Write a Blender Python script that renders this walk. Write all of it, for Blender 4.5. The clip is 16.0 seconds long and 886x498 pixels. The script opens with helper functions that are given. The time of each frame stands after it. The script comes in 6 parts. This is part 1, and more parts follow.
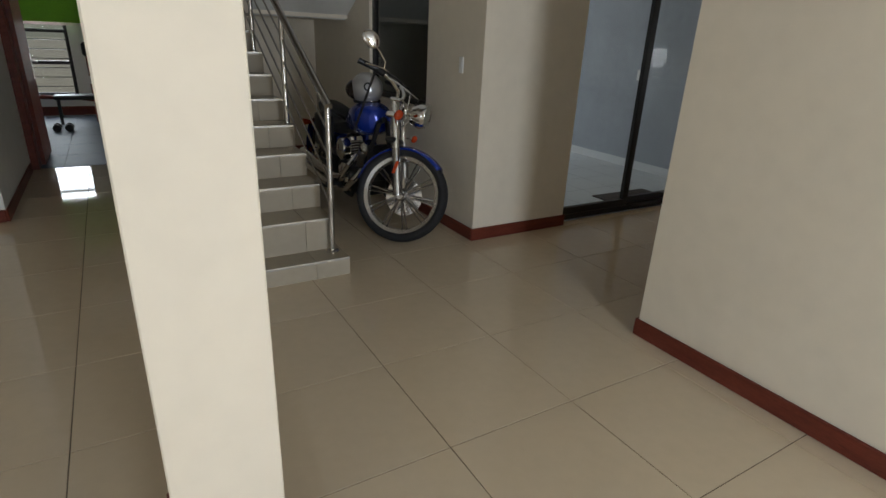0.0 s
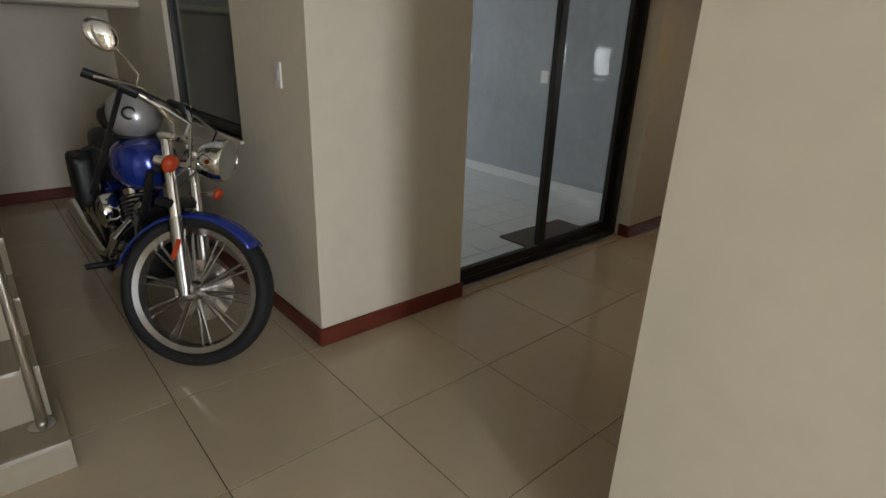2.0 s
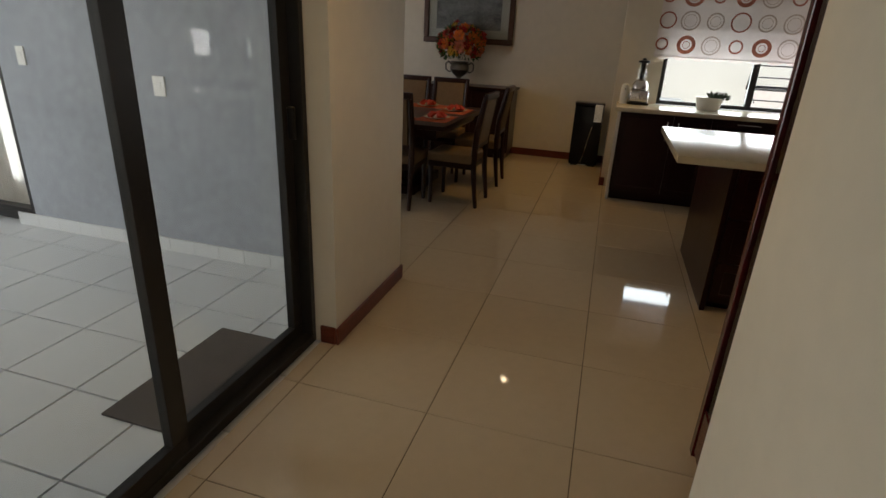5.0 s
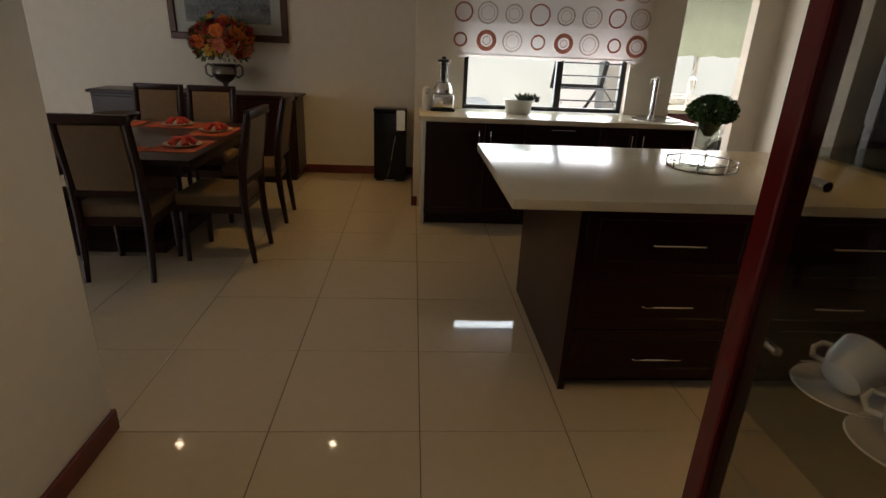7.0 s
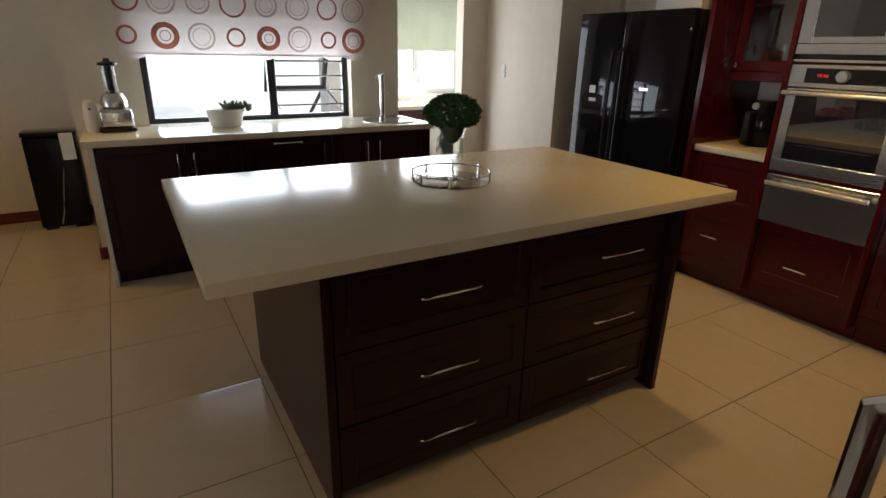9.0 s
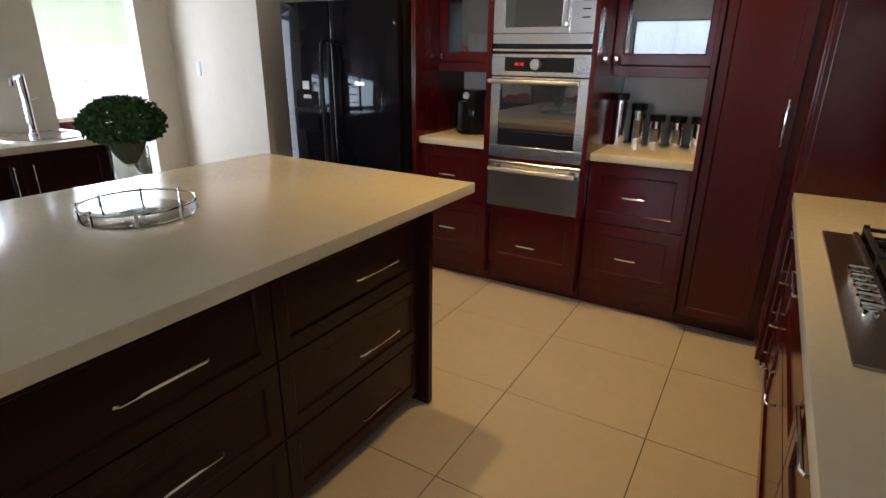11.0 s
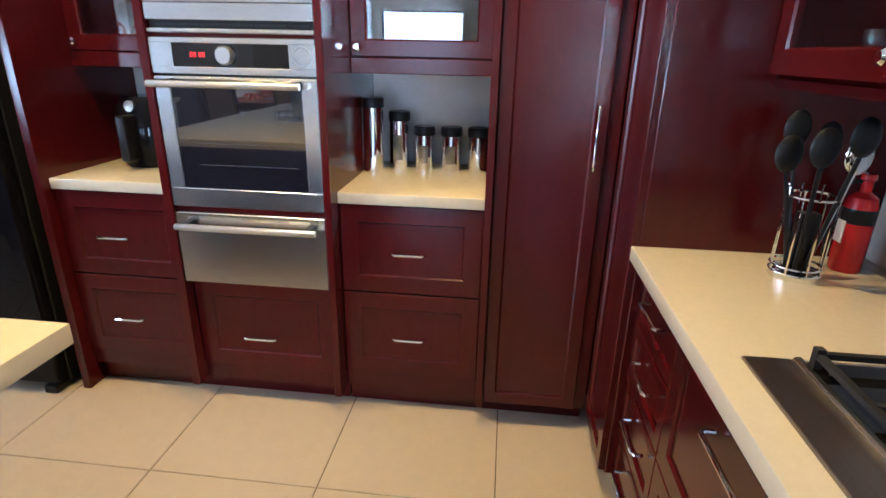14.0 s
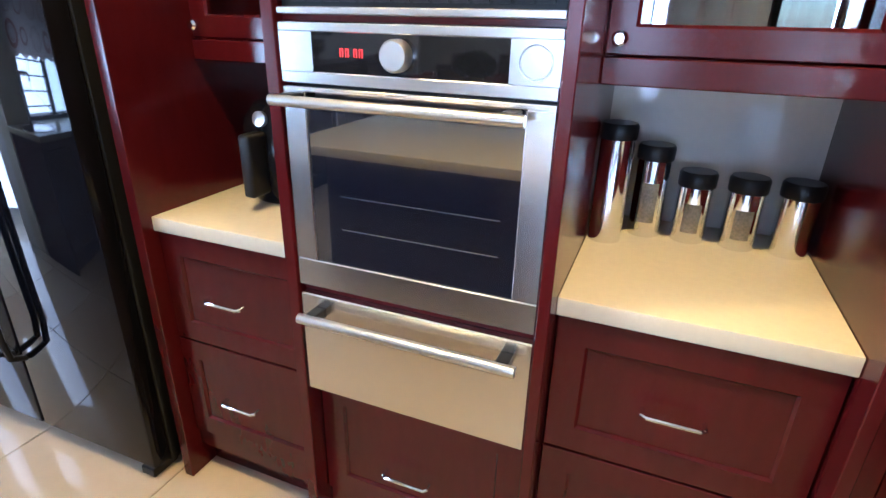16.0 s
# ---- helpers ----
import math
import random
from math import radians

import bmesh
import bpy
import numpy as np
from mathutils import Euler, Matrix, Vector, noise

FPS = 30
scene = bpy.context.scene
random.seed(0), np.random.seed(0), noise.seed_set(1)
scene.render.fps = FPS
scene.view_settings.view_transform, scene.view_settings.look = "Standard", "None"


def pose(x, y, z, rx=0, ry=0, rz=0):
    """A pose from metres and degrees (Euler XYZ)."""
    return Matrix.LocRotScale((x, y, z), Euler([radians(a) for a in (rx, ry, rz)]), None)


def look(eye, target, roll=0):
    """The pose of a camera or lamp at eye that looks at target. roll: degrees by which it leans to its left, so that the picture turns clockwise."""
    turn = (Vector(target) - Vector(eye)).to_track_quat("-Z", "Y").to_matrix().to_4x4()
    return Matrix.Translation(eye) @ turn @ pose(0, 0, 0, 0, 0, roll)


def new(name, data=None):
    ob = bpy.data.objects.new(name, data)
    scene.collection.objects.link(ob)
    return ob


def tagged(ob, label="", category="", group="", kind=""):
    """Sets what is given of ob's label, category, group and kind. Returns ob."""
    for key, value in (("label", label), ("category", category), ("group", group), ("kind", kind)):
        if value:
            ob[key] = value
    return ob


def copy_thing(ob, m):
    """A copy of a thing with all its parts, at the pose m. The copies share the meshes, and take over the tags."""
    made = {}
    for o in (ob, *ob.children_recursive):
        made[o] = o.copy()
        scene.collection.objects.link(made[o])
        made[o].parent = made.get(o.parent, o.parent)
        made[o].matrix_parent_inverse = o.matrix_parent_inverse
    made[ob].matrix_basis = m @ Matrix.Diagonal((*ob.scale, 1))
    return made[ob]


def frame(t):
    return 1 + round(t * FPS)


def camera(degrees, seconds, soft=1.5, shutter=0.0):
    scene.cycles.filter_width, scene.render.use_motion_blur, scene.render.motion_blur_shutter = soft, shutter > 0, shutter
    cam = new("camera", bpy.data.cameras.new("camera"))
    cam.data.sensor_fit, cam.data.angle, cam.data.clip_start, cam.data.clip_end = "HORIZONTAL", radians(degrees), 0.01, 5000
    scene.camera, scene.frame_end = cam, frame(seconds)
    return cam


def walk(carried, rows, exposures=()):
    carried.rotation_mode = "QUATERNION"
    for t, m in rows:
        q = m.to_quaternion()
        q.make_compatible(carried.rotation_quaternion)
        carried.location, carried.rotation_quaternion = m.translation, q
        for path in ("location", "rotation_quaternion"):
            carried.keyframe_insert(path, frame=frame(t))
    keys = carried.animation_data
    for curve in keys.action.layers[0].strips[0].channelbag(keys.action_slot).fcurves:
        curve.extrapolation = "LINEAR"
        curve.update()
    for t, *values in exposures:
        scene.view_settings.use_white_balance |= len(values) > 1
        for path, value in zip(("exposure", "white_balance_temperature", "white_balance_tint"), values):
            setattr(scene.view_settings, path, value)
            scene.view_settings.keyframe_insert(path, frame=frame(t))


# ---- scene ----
cam = camera(79.0, 16.0)
PATH = [
    (0, (-0.152, -0.164, 1.413), (0.819, 1.426, 0.685), 2.6),
    (0.5, (0.203, 0.087, 1.395), (1.202, 1.661, 0.672), 2.1),
    (1, (0.465, 0.357, 1.413), (1.51, 1.897, 0.679), 2.1),
    (1.5, (0.732, 0.645, 1.424), (1.865, 2.117, 0.684), 2.1),
    (2, (0.95, 0.902, 1.414), (2.18, 2.302, 0.688), 2.0),
    (2.5, (1.155, 1.177, 1.445), (2.524, 2.434, 0.707), 2.8),
    (3, (1.4, 1.423, 1.461), (2.882, 2.54, 0.714), 3.6),
    (3.5, (1.697, 1.621, 1.453), (3.261, 2.623, 0.712), 3.5),
    (4, (1.969, 1.73, 1.453), (3.631, 2.566, 0.718), 3.3),
    (6.5, (3.528, 1.868, 1.469), (5.394, 1.914, 0.751), 2.6),
    (7, (3.785, 1.826, 1.467), (5.65, 1.7, 0.756), 2.5),
    (7.5, (4.05, 1.769, 1.459), (5.896, 1.471, 0.752), 2.4),
    (8, (4.231, 1.72, 1.469), (6.03, 1.199, 0.768), 2.2),
    (8.5, (4.38, 1.623, 1.462), (6.094, 0.866, 0.762), 1.4),
    (9, (4.476, 1.539, 1.454), (6.09, 0.58, 0.763), 1.2),
    (9.5, (4.566, 1.473, 1.451), (6.032, 0.299, 0.762), 0.9),
    (10, (4.633, 1.417, 1.447), (5.936, 0.065, 0.76), 0.7),
    (12.5, (4.902, 0.883, 1.381), (5.325, -0.952, 0.708), 1.1),
    (13, (4.91, 0.678, 1.381), (5.185, -1.184, 0.706), 1.1),
    (13.5, (4.92, 0.395, 1.395), (5.131, -1.472, 0.71), 1.0),
    (14, (4.992, 0.131, 1.399), (5.194, -1.735, 0.708), 1.2),
    (14.5, (5.045, -0.146, 1.38), (5.29, -2.013, 0.705), 1.4),
    (15, (5.137, -0.385, 1.414), (5.459, -2.222, 0.692), 1.5),
    (15.5, (5.279, -0.574, 1.425), (5.791, -2.352, 0.666), 1.5),
    (16, (5.433, -0.696, 1.431), (6.116, -2.407, 0.652), 1.4),
]
EXPOSURES = [
    (0.0, -0.75, 6250, 10), (1.0, -0.78, 6600, 10), (2.0, -0.48, 6500, 10), (3.0, 0.0, 6300, 11), (4.0, 0.16, 6600, 13), (6.5, 0.14, 6900, 13),
    (9.0, 0.54, 6300, 12), (10.0, 0.85, 6000, 12), (12.5, 1.82, 5050, 11), (14.0, 2.2, 4680, 12), (15.0, 2.46, 4500, 13), (16.0, 2.48, 4500, 13)]
walk(cam, [(t, look(eye, target, roll)) for t, eye, target, roll in PATH], EXPOSURES)

# ---- world, sun, daylight at the openings, added fill lamps ----
world = bpy.data.worlds.new("sky")
scene.world = world
world.use_nodes = True
wn = world.node_tree
sky = wn.nodes.new("ShaderNodeTexSky")
sky.sky_type = 'NISHITA'
sky.sun_disc = False
sky.sun_elevation = radians(60)
sky.sun_rotation = radians(270)
wn.nodes["Background"].inputs["Strength"].default_value = 0.12
wn.links.new(sky.outputs["Color"], wn.nodes["Background"].inputs["Color"])

sun_data = bpy.data.lights.new("sun", 'SUN')
sun_data.energy, sun_data.angle, sun_data.color = 5.0, radians(0.5), (1.0, 0.95, 0.87)
sun = new("sun", sun_data)
sun.matrix_world = look((-5.0, 0, 8.7), (0, 0, 0))


def area_lamp(name, eye, target, sx, sy, watts, colour):
    d = bpy.data.lights.new(name, 'AREA')
    d.shape, d.size, d.size_y, d.energy, d.color = 'RECTANGLE', sx, sy, watts, colour
    o = new(name, d)
    o.matrix_world = look(eye, target)
    return o


def spot_lamp(name, eye, target, watts, colour, cone=100, blend=0.7, radius=0.012):
    d = bpy.data.lights.new(name, 'SPOT')
    d.energy, d.color, d.spot_size, d.spot_blend, d.shadow_soft_size = watts, colour, radians(cone), blend, radius
    o = new(name, d)
    o.matrix_world = look(eye, target)
    return o


DAY, WARM = (0.96, 0.97, 1.0), (1.0, 0.59, 0.15)
area_lamp("entrance_daylight", (0.55, -3.96, 1.15), (0.55, 0, 1.15), 0.75, 2.1, 205, (0.88, 0.94, 1.0))
# unseen source in the west, added to brighten the hall's right wall
area_lamp("west_fill_light", (-2.96, -0.9, 1.35), (0, -0.2, 1.0), 1.6, 1.4, 13, DAY)
area_lamp("kitchen_window_daylight", (8.96, 0.62, 1.19), (5.0, 0.6, 0.9), 1.40, 0.44, 14, (0.86, 0.93, 1.0))
area_lamp("gym_window_daylight", (-0.98, 10.9, 1.3), (-0.8, 6, 0.6), 0.9, 1.6, 75, DAY)
area_lamp("patio_daylight", (2.35, 7.6, 1.4), (4.2, 3.5, 0.8), 1.8, 2.0, 88, DAY)
area_lamp("dining_daylight", (6.75, 7.62, 1.55), (6.2, 0, 0.9), 1.6, 1.15, 9, (0.84, 0.90, 1.0))
area_lamp("dining_door_daylight", (5.72, 6.65, 1.15), (10.0, 5.4, 1.2), 1.4, 1.8, 24, (0.86, 0.92, 1.0))
# no door is seen here; the lamp is added to brighten the return wall
area_lamp("scullery_fill_light", (9.7, -0.44, 1.1), (8.5, -1.6, 1.1), 0.85, 1.9, 19, DAY)
area_lamp("scullery_window_daylight", (10.31, -1.53, 1.22), (8.6, -1.2, 0.8), 1.0, 0.4, 10, DAY)
DOWNLIGHTS = [(8.6, 2.62, 26), (8.6, 4.26, 7), (4.5, 2.2, 17), (5.2, -1.15, 33), (6.35, -1.2, 27)]
for dx, dy, watts in DOWNLIGHTS:
    spot_lamp("downlight_beam", (dx, dy, 2.62), (dx, dy, 0), watts, WARM)

# ---- materials ----
def mat(name, col, rough=0.5, metal=0.0, var=0.12, scale=5.0, bump=0.0, bscale=90.0, stretch=(1, 1, 1), rvar=0.08,
        spec=0.5, coat=0.0, random_tint=0.0, trans=0.0, ior=1.45, emit=0.0, alpha=1.0, wear=0.0):
    m = bpy.data.materials.new(name)
    m.use_nodes = True
    nt = m.node_tree
    b = nt.nodes["Principled BSDF"]
    b.inputs["Roughness"].default_value, b.inputs["Metallic"].default_value = rough, metal
    b.inputs["Specular IOR Level"].default_value, b.inputs["Coat Weight"].default_value = spec, coat
    b.inputs["Coat Roughness"].default_value = 0.12
    b.inputs["Transmission Weight"].default_value, b.inputs["IOR"].default_value = trans, ior
    b.inputs["Alpha"].default_value = alpha
    if emit:
        b.inputs["Emission Color"].default_value, b.inputs["Emission Strength"].default_value = (*col, 1), emit
    tc = nt.nodes.new("ShaderNodeTexCoord")
    mp = nt.nodes.new("ShaderNodeMapping")
    mp.inputs["Scale"].default_value = stretch
    nt.links.new(tc.outputs["Object"], mp.inputs["Vector"])
    if var:
        n1, n2 = nt.nodes.new("ShaderNodeTexNoise"), nt.nodes.new("ShaderNodeTexNoise")
        n1.inputs["Scale"].default_value, n1.inputs["Detail"].default_value = scale, 3
        n2.inputs["Scale"].default_value, n2.inputs["Detail"].default_value = scale * 9, 4
        mx = nt.nodes.new("ShaderNodeMath")
        mx.operation = 'ADD'
        for n in (n1, n2):
            nt.links.new(mp.outputs["Vector"], n.inputs["Vector"])
        nt.links.new(n1.outputs["Fac"], mx.inputs[0])
        nt.links.new(n2.outputs["Fac"], mx.inputs[1])
        src = mx.outputs[0]
        if random_tint:
            oi = nt.nodes.new("ShaderNodeObjectInfo")
            ra = nt.nodes.new("ShaderNodeMath")
            ra.operation, ra.inputs[1].default_value = 'MULTIPLY_ADD', random_tint
            nt.links.new(oi.outputs["Random"], ra.inputs[0])
            nt.links.new(src, ra.inputs[2])
            src = ra.outputs[0]
        rm = nt.nodes.new("ShaderNodeMapRange")
        rm.inputs["From Min"].default_value, rm.inputs["From Max"].default_value = 0.65, 1.35 + random_tint
        nt.links.new(src, rm.inputs["Value"])
        mix = nt.nodes.new("ShaderNodeMix")
        mix.data_type = 'RGBA'
        lo, hi = [max(0, c * (1 - var)) for c in col], [min(1, c * (1 + var)) for c in col]
        mix.inputs[6].default_value, mix.inputs[7].default_value = (*lo, 1), (*hi, 1)
        nt.links.new(rm.outputs["Result"], mix.inputs[0])
        nt.links.new(mix.outputs[2], b.inputs["Base Color"])
        rr = nt.nodes.new("ShaderNodeMapRange")
        rr.inputs["To Min"].default_value, rr.inputs["To Max"].default_value = max(0.01, rough - rvar * rough), min(1, rough + rvar * rough * 2)
        nt.links.new(n1.outputs["Fac"], rr.inputs["Value"])
        nt.links.new(rr.outputs["Result"], b.inputs["Roughness"])
    else:
        b.inputs["Base Color"].default_value = (*col, 1)
    if bump:
        n3 = nt.nodes.new("ShaderNodeTexNoise")
        n3.inputs["Scale"].default_value, n3.inputs["Detail"].default_value = bscale, 3
        nt.links.new(mp.outputs["Vector"], n3.inputs["Vector"])
        bp = nt.nodes.new("ShaderNodeBump")
        bp.inputs["Strength"].default_value, bp.inputs["Distance"].default_value = bump, 0.002
        nt.links.new(n3.outputs["Fac"], bp.inputs["Height"])
        nt.links.new(bp.outputs["Normal"], b.inputs["Normal"])
    return m


WALL = mat("cream wall paint", (0.72, 0.655, 0.54), 0.6, var=0.04, scale=1.2, bump=0.12, bscale=160)
WHITE_WALL = mat("white wall paint", (0.76, 0.76, 0.73), 0.6, var=0.04, scale=1.2, bump=0.12, bscale=160)
CEIL = mat("ceiling paint", (0.80, 0.79, 0.76), 0.7, var=0.03, scale=1.0)
PLASTER = mat("grey plaster", (0.36, 0.38, 0.42), 0.75, var=0.14, scale=1.6, bump=0.4, bscale=60)
TILE = mat("polished beige porcelain", (0.55, 0.46, 0.335), 0.035, var=0.05, scale=2.0, random_tint=0.25, rvar=0.5, spec=0.75)
GROUT = mat("brown grout", (0.10, 0.075, 0.05), 0.8, var=0.3, scale=8)
PATIO_TILE = mat("pale patio tile", (0.66, 0.67, 0.68), 0.35, var=0.06, scale=3, random_tint=0.2)
PATIO_GROUT = mat("grey patio grout", (0.16, 0.16, 0.17), 0.85, var=0.2)
SKIRT = mat("varnished red-brown skirting", (0.135, 0.030, 0.018), 0.42, spec=0.3, var=0.35, scale=3, stretch=(1.5, 1.5, 12), coat=0.1)
WOOD = mat("mahogany veneer", (0.062, 0.0042, 0.0050), 0.17, var=0.15, scale=1.6, stretch=(2.5, 2.5, 0.6), spec=0.45, coat=0.0, rvar=0.12)
# the same mahogany, the dim light on island and window units coloured in
WOOD_DIM = mat("mahogany veneer in dim light", (0.020, 0.0040, 0.0046), 0.28, var=0.10, scale=2.2, stretch=(3, 3, 0.6), coat=0.05, spec=0.25, rvar=0.06)
DINING_WOOD = mat("dark stained dining wood", (0.024, 0.007, 0.0045), 0.3, var=0.3, scale=3, stretch=(5, 5, 1), coat=0.04, spec=0.3)
QUARTZ = mat("cream quartz worktop", (0.66, 0.59, 0.435), 0.17, var=0.035, scale=60, spec=0.32, rvar=0.25)
CHROME = mat("chrome", (0.80, 0.80, 0.80), 0.08, 1.0, var=0.04, scale=4)
STEEL = mat("brushed stainless steel", (0.68, 0.665, 0.65), 0.24, 1.0, rvar=0.03, var=0.02, scale=2, stretch=(1, 1, 6))
ALU = mat("satin aluminium handle", (0.70, 0.68, 0.65), 0.28, 1.0, var=0.04)
BLACK_GLASS = mat("black glass", (0.008, 0.008, 0.01), 0.04, var=0, spec=0.6)
BLACK = mat("black plastic", (0.012, 0.012, 0.013), 0.32, var=0.2, spec=0.3)
BLACK_GLOSS = mat("glossy black enamel", (0.006, 0.006, 0.008), 0.03, var=0.1, scale=2, spec=0.2)
IRON = mat("cast iron", (0.015, 0.015, 0.016), 0.55, var=0.3, scale=20, bump=0.3, bscale=200)
FRAME = mat("dark bronze aluminium frame", (0.014, 0.012, 0.011), 0.38, var=0.15)
WHITE = mat("white plastic", (0.78, 0.77, 0.74), 0.35, var=0.03)
CHINA = mat("white china", (0.82, 0.81, 0.78), 0.12, var=0.02)
FABRIC = mat("beige upholstery", (0.18, 0.12, 0.068), 0.85, var=0.15, scale=6, bump=0.6, bscale=500)
RUBBER = mat("tyre rubber", (0.012, 0.012, 0.013), 0.7, var=0.2, bump=0.3, bscale=120)
BLUE = mat("metallic blue paint", (0.004, 0.032, 0.34), 0.16, 0.35, var=0.08, coat=0.9)
LEATHER = mat("black leather", (0.012, 0.012, 0.012), 0.45, var=0.2, bump=0.4, bscale=150)
SILVER = mat("silver paint", (0.46, 0.46, 0.47), 0.28, 0.5, var=0.05, coat=0.5)
RED = mat("red enamel", (0.48, 0.012, 0.012), 0.25, var=0.05)
ORANGE = mat("orange lens", (0.46, 0.055, 0.014), 0.15, var=0.05)
MAT_GREY = mat("grey-brown doormat", (0.10, 0.085, 0.08), 0.95, var=0.3, scale=40, bump=0.8, bscale=300)
GYM_FLOOR = mat("dark blue rubber floor", (0.022, 0.036, 0.065), 0.5, var=0.25, scale=12, bump=0.2)
LEAF = mat("green leaves", (0.035, 0.10, 0.018), 0.55, var=0.4, scale=30)
YELLOW = mat("yellow reflection colour", (0.75, 0.72, 0.03), 0.5, var=0.05)


def glass_mat(name, tint=(1, 1, 1), gloss=0.10, rough=0.0):
    m = bpy.data.materials.new(name)
    m.use_nodes = True
    nt = m.node_tree
    out = nt.nodes["Material Output"]
    nt.nodes.remove(nt.nodes["Principled BSDF"])
    tr, gl, mx, lw, pw, ma = (nt.nodes.new("ShaderNode" + k) for k in ("BsdfTransparent", "BsdfGlossy", "MixShader", "LayerWeight", "Math", "Math"))
    tr.inputs["Color"].default_value = (*tint, 1)
    gl.inputs["Roughness"].default_value = rough
    lw.inputs["Blend"].default_value = 0.5
    pw.operation, pw.inputs[1].default_value = 'POWER', 4.0
    ma.operation, ma.inputs[1].default_value, ma.inputs[2].default_value = 'MULTIPLY_ADD', 0.5, gloss * 0.35
    nt.links.new(lw.outputs["Facing"], pw.inputs[0])
    nt.links.new(pw.outputs[0], ma.inputs[0])
    nt.links.new(ma.outputs[0], mx.inputs[0])
    nt.links.new(tr.outputs[0], mx.inputs[1])
    nt.links.new(gl.outputs[0], mx.inputs[2])
    nt.links.new(mx.outputs[0], out.inputs["Surface"])
    return m


PANE = glass_mat("clear pane", (0.93, 0.96, 0.95), 0.03)
CUP_GLASS = glass_mat("clear glassware", (0.90, 0.93, 0.92), 0.16)
DOOR_GLASS = glass_mat("cabinet door glass", (0.90, 0.91, 0.90), 0.45)
TINTED = glass_mat("tinted pane", (0.62, 0.64, 0.63), 0.22)


# ---- mesh helpers ----
def box(bm, x0, x1, y0, y1, z0, z1, bevel=0.0, segs=1):
    vs = [bm.verts.new((x, y, z)) for x in (x0, x1) for y in (y0, y1) for z in (z0, z1)]
    fs = [bm.faces.new([vs[i] for i in q]) for q in ((0, 1, 3, 2), (4, 6, 7, 5), (0, 4, 5, 1), (2, 3, 7, 6), (0, 2, 6, 4), (1, 5, 7, 3))]
    if bevel:
        es = {e for f in fs for e in f.edges}
        bmesh.ops.bevel(bm, geom=list(es), offset=bevel, segments=segs, affect='EDGES', profile=0.6)
    return vs


def lathe(bm, profile, c=(0, 0, 0), segs=24, m=None):
    """profile: (radius, height) from bottom to top, about z at c."""
    m = m or Matrix.Identity(4)
    rings = []
    for r, h in profile:
        rings.append([bm.verts.new(m @ Vector((c[0] + max(r, 1e-4) * math.cos(2 * math.pi * k / segs), c[1] + max(r, 1e-4) * math.sin(2 * math.pi * k / segs), c[2] + h))) for k in range(segs)])
    for a, b in zip(rings, rings[1:]):
        for k in range(segs):
            bm.faces.new((a[k], a[(k + 1) % segs], b[(k + 1) % segs], b[k]))
    bm.faces.new(rings[0][::-1])
    bm.faces.new(rings[-1])


def tube(bm, pts, r, segs=10, closed=False):
    """A round bar along a line of points; r may be one radius or one for each point."""
    pts = [Vector(p) for p in pts]
    n = len(pts)
    radii = r if isinstance(r, (list, tuple)) else [r] * n
    rings, side = [], None
    for i, p in enumerate(pts):
        a = pts[(i - 1) % n] if closed or i else p
        b = pts[(i + 1) % n] if closed or i < n - 1 else p
        d = (b - a).normalized()
        if side is None:
            side = d.orthogonal().normalized()
        side = (side - d * side.dot(d)).normalized()
        up = d.cross(side)
        rings.append([bm.verts.new(p + radii[i] * (math.cos(2 * math.pi * k / segs) * side + math.sin(2 * math.pi * k / segs) * up)) for k in range(segs)])
    pairs = list(zip(rings, rings[1:])) + ([(rings[-1], rings[0])] if closed else [])
    for a, b in pairs:
        for k in range(segs):
            bm.faces.new((a[k], a[(k + 1) % segs], b[(k + 1) % segs], b[k]))
    if not closed:
        bm.faces.new(rings[0][::-1])
        bm.faces.new(rings[-1])


def ball(bm, c, r, u=16, v=10, s=(1, 1, 1)):
    bmesh.ops.create_uvsphere(bm, u_segments=u, v_segments=v, radius=r, matrix=Matrix.LocRotScale(c, None, s))


def thing(name, loc=(0, 0, 0), label="", category="", group="", kind=""):
    e = new(name)
    e.empty_display_size = 0.1
    e.location = loc
    e["at"] = tuple(loc)
    return tagged(e, label, category, group, kind)


def mesh_from(name, bm, material, smooth=True):
    bmesh.ops.recalc_face_normals(bm, faces=bm.faces)
    me = bpy.data.meshes.new(name)
    bm.to_mesh(me)
    bm.free()
    me.materials.append(material)
    if smooth:
        me.polygons.foreach_set("use_smooth", [True] * len(me.polygons))
        me.set_sharp_from_angle(angle=radians(35))
    return me


def where(ob):
    p = Vector((0, 0, 0))
    while ob:
        p += ob.location
        ob = ob.parent
    return p


def part(name, bm, material, parent, label=""):
    """Links a bmesh, given in the coordinates of the world, as one mesh under a thing or a part."""
    off = where(parent)
    bmesh.ops.translate(bm, verts=bm.verts, vec=-off)
    o = new(name, mesh_from(name, bm, material))
    o.parent = parent
    return tagged(o, label)


def solid(name, bm, material, label="", category="", group="", kind=""):
    """A thing of one mesh, with its origin at the middle of its base."""
    cs = [v.co for v in bm.verts]
    base = Vector(((min(c.x for c in cs) + max(c.x for c in cs)) / 2, (min(c.y for c in cs) + max(c.y for c in cs)) / 2, min(c.z for c in cs)))
    bmesh.ops.translate(bm, verts=bm.verts, vec=-base)
    o = new(name, mesh_from(name, bm, material))
    o.location = base
    return tagged(o, label, category, group, kind)


def bx(*a, **k):
    bm = bmesh.new()
    box(bm, *a, **k)
    return bm


def boxes(*lists, bevel=0.0):
    bm = bmesh.new()
    for l in lists:
        box(bm, *l, bevel=bevel)
    return bm


